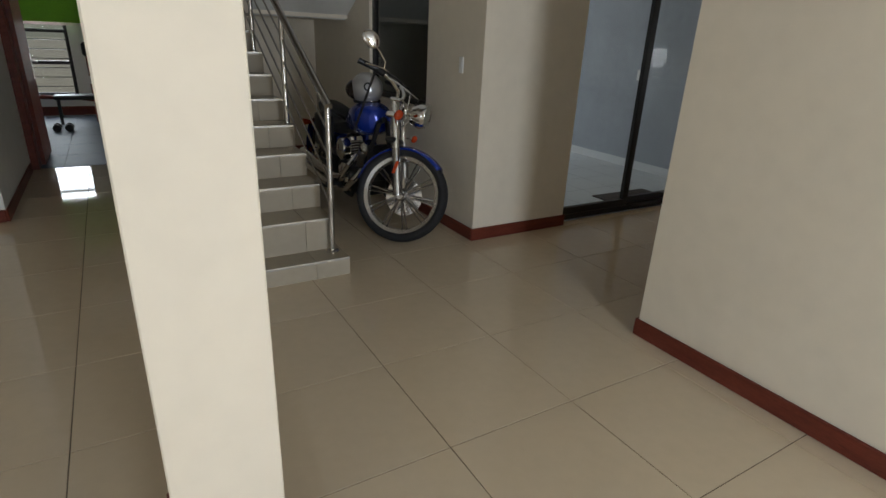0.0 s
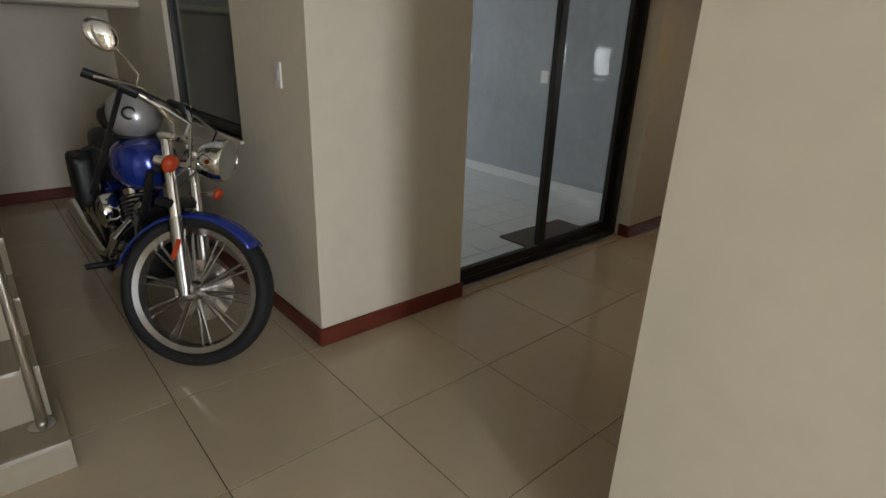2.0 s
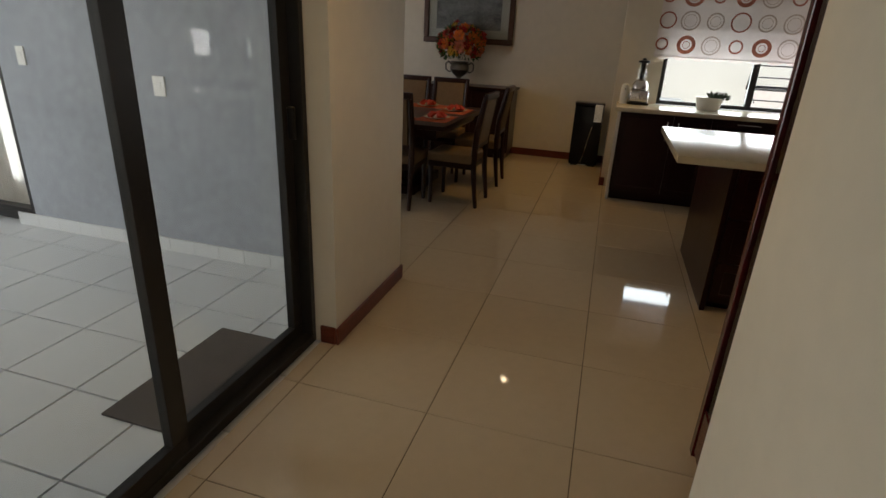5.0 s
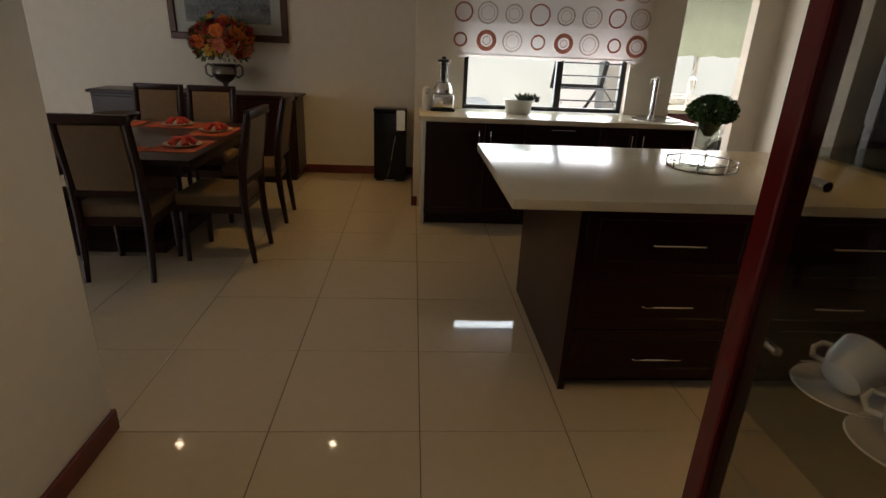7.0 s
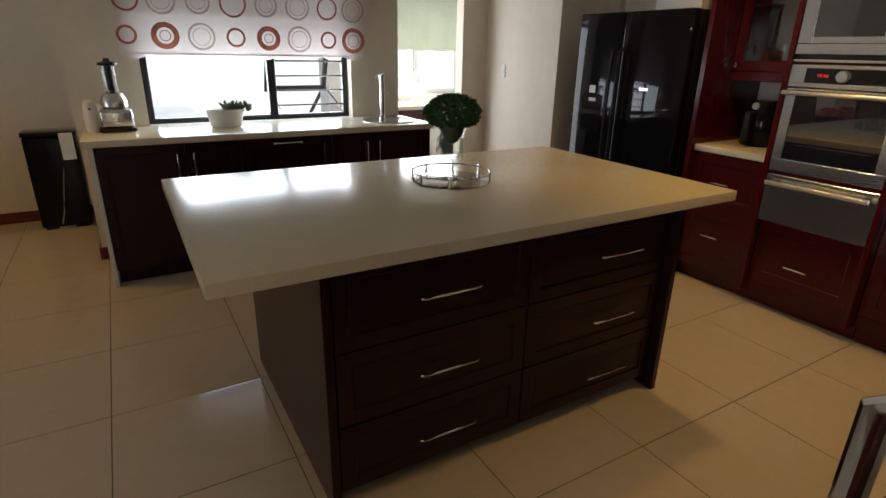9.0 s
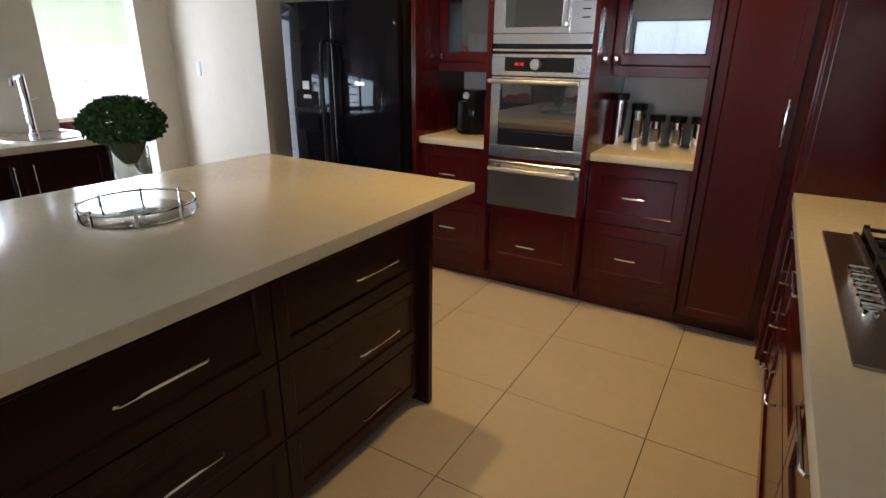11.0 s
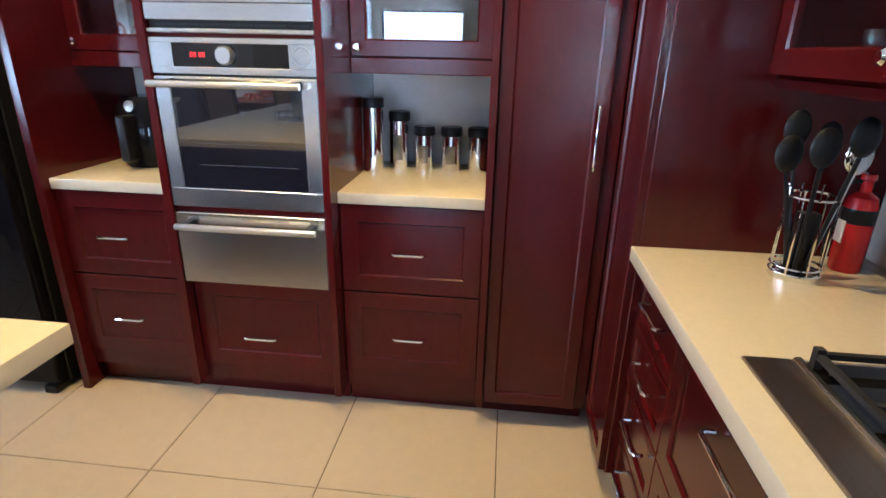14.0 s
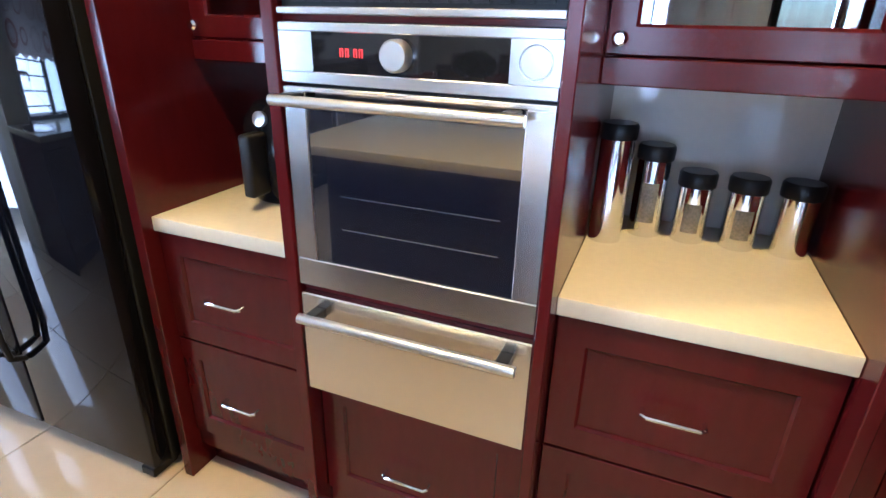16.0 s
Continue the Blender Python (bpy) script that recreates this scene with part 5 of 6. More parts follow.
# place settings
PLACEMAT = mat("orange-red woven placemat", (0.42, 0.095, 0.045), 0.9, var=0.35, scale=30, stretch=(1, 8, 1), bump=0.6, bscale=300)
NAPKIN = mat("red napkin", (0.50, 0.06, 0.04), 0.85, var=0.2, scale=12)
PLATE = mat("cream stoneware", (0.60, 0.52, 0.42), 0.2, var=0.05)
for x, y, a in ((7.50, 3.36, 0), (8.15, 3.36, 0), (7.27, 3.75, 90), (7.27, 4.25, 90), (8.40, 3.75, 90), (8.40, 4.25, 90), (7.50, 4.50, 0), (8.15, 4.50, 0)):
    w, h = (0.22, 0.15) if a == 0 else (0.15, 0.22)
    solid("placemat", bx(x - w, x + w, y - h, y + h, 0.755, 0.759), PLACEMAT, "orange-red woven placemat on the table", "placemat", "place settings")
    pl = thing("dinner_plate", (x, y, 0.759), "cream stoneware plate on a placemat", "plate", "place settings")
    part("rim", lt([(0.07, 0), (0.08, 0.004), (0.125, 0.016), (0.123, 0.019), (0.08, 0.008), (0.0, 0.007)], (x, y, 0.759), 28), PLATE, pl)
    bm = bmesh.new()
    for k in range(5):
        ang = k * 1.25
        p = Vector((x + 0.085 * math.cos(ang), y + 0.085 * math.sin(ang), 0.774))
        q = Vector((x + 0.01 * math.cos(ang + 0.6), y + 0.01 * math.sin(ang + 0.6), 0.812))
        tube(bm, [p, (p + q) / 2 + Vector((0, 0, 0.012)), q], [0.026, 0.022, 0.006], 7)
    solid("napkin", bm, NAPKIN, "folded red napkin on the plate", "napkin", "place settings")
bw = thing("centre_bowl", (tbx, tby, 0.755), "dark footed bowl in the middle of the table", "bowl")
part("bowl", lt([(0.07, 0), (0.075, 0.01), (0.025, 0.03), (0.025, 0.07), (0.09, 0.10), (0.15, 0.16), (0.145, 0.16), (0.085, 0.11), (0.0, 0.085)], (tbx, tby, 0.755), 28), mat("dark bronze bowl", (0.05, 0.04, 0.035), 0.3, 0.6, var=0.2), bw)

# sideboard with vase of flowers, picture
sbd = thing("sideboard", (9.84, 4.05, 0), "dark stained sideboard against the dining wall", "sideboard")
part("body", bx(9.64, 10.08, 3.04, 5.10, 0.08, 0.87, bevel=0.006), DINING_WOOD, sbd)
part("top", bx(9.61, 10.085, 3.01, 5.13, 0.87, 0.90, bevel=0.008), DINING_WOOD, sbd)
part("plinth", bx(9.67, 10.08, 3.07, 5.07, 0, 0.08), DINING_WOOD, sbd)
for k in range(4):
    dd = part("door", bx(9.622, 9.64, 3.06 + 0.505 * k, 3.06 + 0.505 * k + 0.495, 0.10, 0.84, bevel=0.004), DINING_WOOD, sbd)
    part("knob", lt([(0.005, 0), (0.006, 0.012), (0.013, 0.018), (0.0, 0.026)], (0, 0, 0), 12, Matrix.Translation((9.622, 3.10 + 0.505 * k if k % 2 else 3.51 + 0.505 * k, 0.5)) @ Matrix.Rotation(radians(-90), 4, 'Y')), BRASS, dd)
PEWTER = mat("tarnished pewter", (0.20, 0.18, 0.16), 0.3, 1.0, var=0.25, scale=8)
VX, VY = 9.84, 3.80
vz = thing("urn_vase", (VX, VY, 0.90), "tarnished pewter urn with two handles", "vase")
part("body", lt([(0.075, 0), (0.08, 0.012), (0.05, 0.03), (0.022, 0.06), (0.03, 0.09), (0.09, 0.13), (0.125, 0.19), (0.12, 0.235), (0.10, 0.26), (0.13, 0.285), (0.125, 0.285), (0.0, 0.27)], (VX, VY, 0.90), 32), PEWTER, vz)
for s_ in (-1, 1):
    part("handle", tb([(VX, VY + s_ * 0.11, 1.15), (VX, VY + s_ * 0.16, 1.18), (VX, VY + s_ * 0.19, 1.15), (VX, VY + s_ * 0.185, 1.08), (VX, VY + s_ * 0.14, 1.05), (VX, VY + s_ * 0.10, 1.07)], 0.011, 8), PEWTER, vz)
fl = thing("flower_bouquet", (VX, VY, 1.19), "round bouquet of orange, red and yellow roses", "flowers")
rnd = random.Random(11)
FC = [mat("orange petals", (0.75, 0.20, 0.04), 0.7, var=0.25, scale=20), mat("red petals", (0.42, 0.025, 0.02), 0.7, var=0.3, scale=20), mat("coral petals", (0.72, 0.24, 0.15), 0.7, var=0.2, scale=20), mat("yellow petals", (0.68, 0.42, 0.06), 0.7, var=0.2, scale=20)]
for k in range(78):
    v = rnd.uniform(-0.55, 1)
    u = k * 2.39996
    rr = math.sqrt(max(0, 1 - v * v))
    d = Vector((rr * math.cos(u), rr * math.sin(u), v))
    c = Vector((VX, VY, 1.42)) + Vector((d.x * 0.20, d.y * 0.285, d.z * 0.23)) * rnd.uniform(0.85, 1.08)
    size = rnd.uniform(0.045, 0.075)
    bm = bmesh.new()
    q = d.to_track_quat('Z', 'Y').to_matrix()
    for ring_n, rad, tilt in ((6, 1.0, 0.35), (5, 0.7, 0.8), (3, 0.35, 1.1)):
        for m_ in range(ring_n):
            a = 2 * math.pi * (m_ + rnd.random() * 0.4) / ring_n
            e = Vector((math.cos(a), math.sin(a), 0))
            s2 = Vector((-math.sin(a), math.cos(a), 0))
            pts = [e * 0.1, e * 0.55 * rad + s2 * 0.42 * rad + Vector((0, 0, 0.3 * tilt)), e * rad + s2 * 0.2 * rad + Vector((0, 0, 0.75 * tilt)), e * rad - s2 * 0.2 * rad + Vector((0, 0, 0.75 * tilt)), e * 0.55 * rad - s2 * 0.42 * rad + Vector((0, 0, 0.3 * tilt))]
            bm.faces.new([bm.verts.new(c + q @ (p * size)) for p in pts])
    part("rose", bm, FC[rnd.choice((0, 0, 1, 1, 2, 3))], fl)
bm = bmesh.new()
for k in range(420):
    v, u = rnd.uniform(-0.8, 0.9), rnd.uniform(0, 2 * math.pi)
    rr = math.sqrt(1 - v * v)
    c = Vector((VX + rr * math.cos(u) * 0.18, VY + rr * math.sin(u) * 0.27, 1.40 + v * 0.21))
    d = Vector((rr * math.cos(u), rr * math.sin(u), v)) * rnd.uniform(0.04, 0.08)
    s_ = d.orthogonal().normalized() * 0.014
    bm.faces.new([bm.verts.new(p) for p in (c, c + d * 0.5 + s_, c + d, c + d * 0.5 - s_)])
part("foliage", bm, LEAF, fl)
pc = thing("picture", (10.09, 3.78, 1.41), "framed landscape print with a pale mount", "picture")
GILT = mat("dark gilded frame", (0.07, 0.028, 0.014), 0.35, 0.2, var=0.3, scale=10)
part("frame", boxes((10.06, 10.10, 3.165, 4.395, 1.41, 1.48), (10.06, 10.10, 3.165, 4.395, 2.23, 2.30), (10.06, 10.10, 3.165, 3.235, 1.48, 2.23), (10.06, 10.10, 4.325, 4.395, 1.48, 2.23), bevel=0.008), GILT, pc)
part("mount", bx(10.085, 10.095, 3.23, 4.33, 1.475, 2.235), mat("pale picture mount", (0.52, 0.48, 0.44), 0.7, var=0.04), pc)
ART = mat("grey-blue landscape print", (0.20, 0.19, 0.20), 0.6, var=0.75, scale=3.5, stretch=(1, 1.4, 2.2))
part("print", bx(10.080, 10.085, 3.34, 4.22, 1.585, 2.13), ART, pc)
part("glass", bx(10.072, 10.075, 3.235, 4.325, 1.48, 2.23), PANE, pc)

w5 = thing("window_5", (6.75, 7.67, 0.9), "dark framed dining room window", "window", kind="structure")
part("window_frame", boxes((5.9, 7.6, 7.65, 7.70, 0.9, 0.95), (5.9, 7.6, 7.65, 7.70, 2.1, 2.15), (5.9, 5.95, 7.65, 7.70, 0.95, 2.1), (7.55, 7.6, 7.65, 7.70, 0.95, 2.1), (6.72, 6.78, 7.65, 7.70, 0.95, 2.1)), FRAME, w5)
part("pane", bx(5.95, 7.55, 7.672, 7.678, 0.95, 2.1), PANE, w5)

# bin
bn = thing("pedal_bin", (9.86, 2.06, 0), "tall black bin with a steel lid and trim", "bin")
part("body", bx(9.74, 9.99, 1.88, 2.235, 0.02, 0.758, bevel=0.02, segs=3), BLACK_GLOSS, bn)
part("lid", bx(9.735, 9.995, 1.875, 2.24, 0.758, 0.795, bevel=0.012, segs=2), BLACK_GLOSS, bn)
part("trim", bx(9.732, 9.739, 1.895, 1.99, 0.57, 0.785, bevel=0.002), STEEL, bn, "brushed steel trim")
part("trim", tb([(9.735, 2.00, 0.51), (9.73, 2.03, 0.35), (9.73, 2.06, 0.15), (9.735, 2.09, 0.05)], 0.006, 8), CHROME, bn, "curved chrome strip")
part("pedal", bx(9.70, 9.75, 2.0, 2.12, 0.012, 0.03, bevel=0.004), STEEL, bn)
part("foot", bx(9.76, 9.97, 1.90, 2.21, 0, 0.02), BLACK, bn)

# ---- corridor, patio door, hall door ----
sd = thing("door_2", (3.81, 3.10, 0), "dark bronze aluminium sliding patio door", "door", kind="structure")
bm = bmesh.new()
for b in ((2.84, 4.70, 0, 0.045), (2.84, 4.70, 2.06, 2.12), (2.84, 2.875, 0.045, 2.06), (4.665, 4.70, 0.045, 2.06)):
    box(bm, b[0], b[1], 3.08, 3.185, b[2], b[3], bevel=0.002)
part("frame", bm, FRAME, sd)
for xa, xb, y in ((2.875, 3.81, 3.107), (3.80, 4.665, 3.155)):
    bm = bmesh.new()
    for b in ((xa, xb, 0.045, 0.105), (xa, xb, 2.0, 2.06), (xa, xa + 0.068, 0.105, 2.0), (xb - 0.068, xb, 0.105, 2.0)):
        box(bm, b[0], b[1], y - 0.02, y + 0.02, b[2], b[3], bevel=0.002)
    pn = part("sliding_panel", bm, FRAME, sd)
    part("pane", bx(xa + 0.04, xb - 0.04, y - 0.003, y + 0.003, 0.10, 2.005), PANE, pn)
part("latch", bx(4.625, 4.65, 3.10, 3.136, 1.02, 1.16, bevel=0.006), BLACK, sd, "black latch handle")
solid("doormat", bx(3.90, 4.64, 3.20, 3.60, -0.019, -0.006, bevel=0.003), MAT_GREY, "grey-brown doormat on the patio tiles", "doormat")
pd = thing("door_3", (5.48, 6.65, 0), "dark framed glazed patio door", "door", kind="structure")
part("frame", boxes((5.44, 5.52, 5.85, 7.45, 0, 0.10), (5.44, 5.52, 5.85, 7.45, 2.02, 2.1), (5.44, 5.52, 5.85, 5.91, 0.10, 2.02), (5.44, 5.52, 7.39, 7.45, 0.10, 2.02), (5.44, 5.52, 6.62, 6.68, 0.10, 2.02)), FRAME, pd)
part("pane", bx(5.477, 5.483, 5.91, 7.39, 0.10, 2.02), PANE, pd)
cu_ = thing("sheer_curtain", (5.62, 6.6, 0.03), "white sheer curtain behind the patio door", "curtain")
bm = bmesh.new()
prev = None
for k in range(160):
    y = 5.80 + 1.7 * k / 159
    x = 5.63 + 0.022 * math.sin(k * 0.75) + 0.008 * math.sin(k * 0.21)
    pr = [bm.verts.new((x, y, 0.03)), bm.verts.new((x + 0.004, y, 2.3))]
    if prev:
        bm.faces.new((prev[0], pr[0], pr[1], prev[1]))
    prev = pr
part("cloth", bm, CLOTH, cu_)

hd_ = thing("door_4", (2.715, 1.3, 0), "closed mahogany door in a wooden frame", "door", kind="structure")
part("frame", boxes((3.07, 3.13, 1.27, 1.36, 0, 2.06), (2.30, 2.36, 1.27, 1.36, 0, 2.06), (2.36, 3.07, 1.27, 1.36, 2.0, 2.06), bevel=0.003), SKIRT, hd_)
part("leaf", bx(2.36, 3.07, 1.275, 1.315, 0.005, 2.0, bevel=0.002), SKIRT, hd_)
part("handle", tb([(2.44, 1.315, 1.0), (2.44, 1.36, 1.0), (2.56, 1.365, 1.0)], 0.009, 8), ALU, hd_)

# alcove window
w3 = thing("window_3", (2.1, 4.33, 0.88), "dark framed alcove window", "window", kind="structure")
part("window_frame", boxes((2.05, 2.10, 3.76, 4.90, 0.88, 0.93), (2.05, 2.10, 3.76, 4.90, 1.95, 2.0), (2.05, 2.10, 3.76, 3.80, 0.93, 1.95), (2.05, 2.10, 4.86, 4.90, 0.93, 1.95)), FRAME, w3)
part("pane", bx(2.072, 2.078, 3.80, 4.86, 0.93, 1.95), TINTED, w3)
part("window_sill", bx(2.0, 2.05, 3.74, 4.92, 0.865, 0.88), WALL, w3)
# added grey sheet; its colour gives the pane's dull reflection
part("lining", bx(2.12, 2.135, 3.76, 4.90, 0.88, 2.0), mat("grey pane backing", (0.34, 0.355, 0.35), 0.3, var=0.1), w3)

# stair railings
def railing(x, sgn, label):
    r = thing("stair_railing", (x, 2.94, S1), label, "railing", "stair railings")
    slope = RISE / RUN
    y0, y1 = 2.94, 5.30
    for y in (2.94, 3.84, 4.74):
        k = max(0, int((y - 2.725) / RUN))
        zb = stair(k)[1]
        zt = 1.03 + (y - 2.94) * slope * 0.95
        part("post", tb([(x, y, zb), (x, y, zt)], 0.0175, 12), CHROME_S, r)
        part("flange", lt([(0.042, 0), (0.042, 0.004), (0.022, 0.009), (0.0, 0.009)], (x, y, zb), 20), CHROME_S, r)
    part("handrail", tb([(x, y0 - 0.02, 1.03 - 0.012), (x, y1, 1.03 + (y1 - y0) * slope * 0.95)], 0.024, 12), CHROME_S, r, "round brushed steel handrail")
    for k in range(4):
        off = -0.16 - 0.15 * k
        part("rail", tb([(x, y0, 1.03 + off), (x, y1, 1.03 + off + (y1 - y0) * slope * 0.95)], 0.007, 8), CHROME_S, r, "thin steel rail")


CHROME_S = mat("brushed steel railing", (0.52, 0.50, 0.47), 0.22, 1.0, var=0.06)
railing(0.912, 1, "brushed steel stair railing with thin rails")
railing(0.02, -1, "brushed steel stair railing with thin rails")
# thin yellow plate in place of a reflection in the glossy risers
solid("yellow_reflection", bx(0.58, 0.70, 4.386, 4.389, 1.10, 1.22), YELLOW, "bright yellow plate standing in for a reflection on the stairs", "card")

# ---- gym seen through the passage ----
gd_ = thing("door_5", (-0.9, 6.6, 0), "open red-brown wooden door with a lever", "door", kind="structure")
part("frame", boxes((-0.97, -0.905, 6.53, 6.72, 0, 2.06), (-0.115, -0.05, 6.53, 6.72, 0, 2.06), (-0.905, -0.115, 6.53, 6.72, 2.0, 2.06), bevel=0.004), SKIRT, gd_)
lf = part("leaf", bx(-0.905, -0.865, 6.72, 7.50, 0.01, 2.0, bevel=0.003), SKIRT, gd_, "open door leaf")
part("handle", tb([(-0.865, 7.42, 1.0), (-0.81, 7.42, 1.0), (-0.805, 7.32, 1.0)], 0.009, 8), ALU, lf)
part("lock_plate", bx(-0.866, -0.86, 7.39, 7.45, 0.82, 1.08), ALU, lf)
gf = solid("floor_gym", bx(-3.0, 2.02, 6.55, 10.6, -0.1, -0.008), IRON, "dark blue rubber tiled gym floor", "floor", kind="structure")
for i in range(8):
    for j in range(6):
        xa, ya = -2.2 + 0.5 * i, 6.56 + 0.67 * j
        if xa + 0.5 < 2.02:
            part("rubber_tile", bx(xa, xa + 0.494, ya, ya + 0.664, -0.008, 0.0), GYM_FLOOR, gf)
w4 = thing("window_4", (-0.98, 10.68, 0.3), "tall dark framed gym window with bars", "window", kind="structure")
part("window_frame", boxes((-1.35, -0.62, 10.64, 10.70, 0.30, 0.35), (-1.35, -0.62, 10.64, 10.70, 2.05, 2.1), (-1.35, -1.30, 10.64, 10.70, 0.35, 2.05), (-0.67, -0.62, 10.64, 10.70, 0.35, 2.05), (-1.30, -0.67, 10.64, 10.70, 0.78, 0.83), (-1.30, -0.67, 10.64, 10.70, 1.25, 1.30)), FRAME, w4)
part("pane", bx(-1.30, -0.67, 10.668, 10.672, 0.35, 2.05), PANE, w4)
for k in range(11):
    part("burglar_bar", tb([(-1.30, 10.625, 0.45 + 0.14 * k), (-0.67, 10.625, 0.45 + 0.14 * k)], 0.007, 6), FRAME, w4)
gb = thing("green_roman_blind", (-0.85, 10.5, 1.36), "bright green roman blind over the gym window", "blind")
GC = mat("bright green cloth", (0.16, 0.42, 0.03), 0.85, var=0.12, scale=5)
part("cloth", bx(-1.2, -0.42, 10.50, 10.52, 1.40, 2.3, bevel=0.004), GC, gb)
part("hem", bx(-1.2, -0.42, 10.49, 10.53, 1.36, 1.40, bevel=0.004), CLOTH, gb)
bc = thing("weight_bench", (-0.25, 9.6, 0), "dark weight bench with red frame", "bench")
part("seat", bx(-0.9, -0.1, 9.45, 9.75, 0.36, 0.42, bevel=0.02), LEATHER, bc)
part("rail", tb([(-1.3, 9.62, 0.40), (-0.6, 9.6, 0.38), (-0.1, 9.58, 0.30)], 0.03, 8), SKIRT, bc)
part("post", bx(-0.42, -0.28, 9.72, 9.86, 0.0, 0.95, bevel=0.01), SKIRT, bc)
for x in (-0.85, -0.15):
    part("leg", bx(x - 0.02, x + 0.02, 9.56, 9.64, 0, 0.37), IRON, bc)
part("headrest", bx(-0.45, -0.2, 9.68, 9.80, 0.95, 1.15, bevel=0.03), LEATHER, bc)
part("plate", lt([(0.055, 0), (0.055, 0.02), (0.0, 0.02)], (0, 0, 0), 20, Matrix.Translation((-0.40, 9.71, 0.62)) @ Matrix.Rotation(radians(90), 4, 'X')), WHITE, bc)
for k, x in enumerate((-0.88, -0.74)):
    db = thing("dumbbell", (x, 9.0 + 0.02 * k, 0), "small black dumbbell on the gym floor", "dumbbell", "dumbbells")
    part("grip", tb([(x, 8.94, 0.05), (x, 9.08, 0.05)], 0.014, 8), ALU, db)
    for y in (8.92, 9.08):
        part("head", lt([(0.04, 0), (0.052, 0.01), (0.052, 0.05), (0.04, 0.06)], (0, 0, 0), 8, Matrix.Translation((x, y + 0.03, 0.05)) @ Matrix.Rotation(radians(90), 4, 'X')), BLACK, db)

# ---- motorcycle in the stair alcove ----
HEAD, STEER = radians(-91), radians(49)
FA = Vector((1.535, 3.235, 0.34))
BODY = Matrix.Translation((FA.x, FA.y, 0)) @ Matrix.Rotation(HEAD, 4, 'Z')
FORK = BODY @ Matrix.Translation((-0.03, 0, 0.34)) @ Matrix.Rotation(STEER, 4, Vector((-0.27, 0, 0.65))) @ Matrix.Translation((0.03, 0, -0.34))
# the fork stands a little steeper than the steering head
RAKE = Matrix.Identity(4)
RAKE[0][2], RAKE[0][3] = 0.14, -0.14 * 0.34
FORK_TOP = FORK @ RAKE
mc = thing("motorcycle", (1.45, 4.1, 0), "blue cruiser motorcycle with chrome wheels, parked indoors", "motorcycle")


def mpart(name, bm, material, m, parent=None, label=""):
    bmesh.ops.transform(bm, matrix=m, verts=bm.verts)
    return part(name, bm, material, parent or mc, label)


def wheel(name, m, c, r, wid, rim_r, spokes):
    """c: axle in local coordinates, the axle along local y."""
    turn = Matrix.Translation(c) @ Matrix.Rotation(radians(90), 4, 'X')
    n = 16
    bm = bmesh.new()
    prof = []
    for k in range(n):
        a = 2 * math.pi * k / n
        prof.append(((r + rim_r) / 2 + (r - rim_r) / 2 * 1.06 * math.cos(a), wid / 2 * math.sin(a)))
    segs = 48
    rings = [[bm.verts.new(turn @ Vector((pr * math.cos(2 * math.pi * s / segs), pr * math.sin(2 * math.pi * s / segs), pz))) for s in range(segs)] for pr, pz in prof]
    for k in range(n):
        a, b = rings[k], rings[(k + 1) % n]
        for s in range(segs):
            bm.faces.new((a[s], a[(s + 1) % segs], b[(s + 1) % segs], b[s]))
    w = mpart(name, bm, RUBBER, m, label="black road tyre")
    bm = bmesh.new()
    prof = [(rim_r + 0.006, -wid * 0.36), (rim_r + 0.008, -wid * 0.30), (rim_r - 0.012, -wid * 0.25), (rim_r - 0.02, 0), (rim_r - 0.012, wid * 0.25), (rim_r + 0.008, wid * 0.30), (rim_r + 0.006, wid * 0.36), (rim_r - 0.02, wid * 0.30), (rim_r - 0.03, 0), (rim_r - 0.02, -wid * 0.30)]
    rings = [[bm.verts.new(turn @ Vector((pr * math.cos(2 * math.pi * s / segs), pr * math.sin(2 * math.pi * s / segs), pz))) for s in range(segs)] for pr, pz in prof]
    for k in range(len(prof)):
        a, b = rings[k], rings[(k + 1) % len(prof)]
        for s in range(segs):
            bm.faces.new((a[s], a[(s + 1) % segs], b[(s + 1) % segs], b[s]))
    mpart("rim", bm, RIM, m, w, "polished alloy rim")
    mpart("hub", lt([(0.03, -0.07), (0.04, -0.06), (0.045, -0.02), (0.045, 0.02), (0.04, 0.06), (0.03, 0.07)], (0, 0, 0), 20, turn), RIM, m, w)
    for k in range(spokes):
        for da in (-0.075, 0.075):
            a = 2 * math.pi * k / spokes
            p = Vector((0.035 * math.cos(a + da * 0.6), 0.035 * math.sin(a + da * 0.6), 0.012))
            q = Vector(((rim_r - 0.02) * math.cos(a + da), (rim_r - 0.02) * math.sin(a + da), 0.0))
            mpart("spoke", tb([turn @ p, turn @ q], [0.0085, 0.0065], 6), RIM, m, w)
    return w


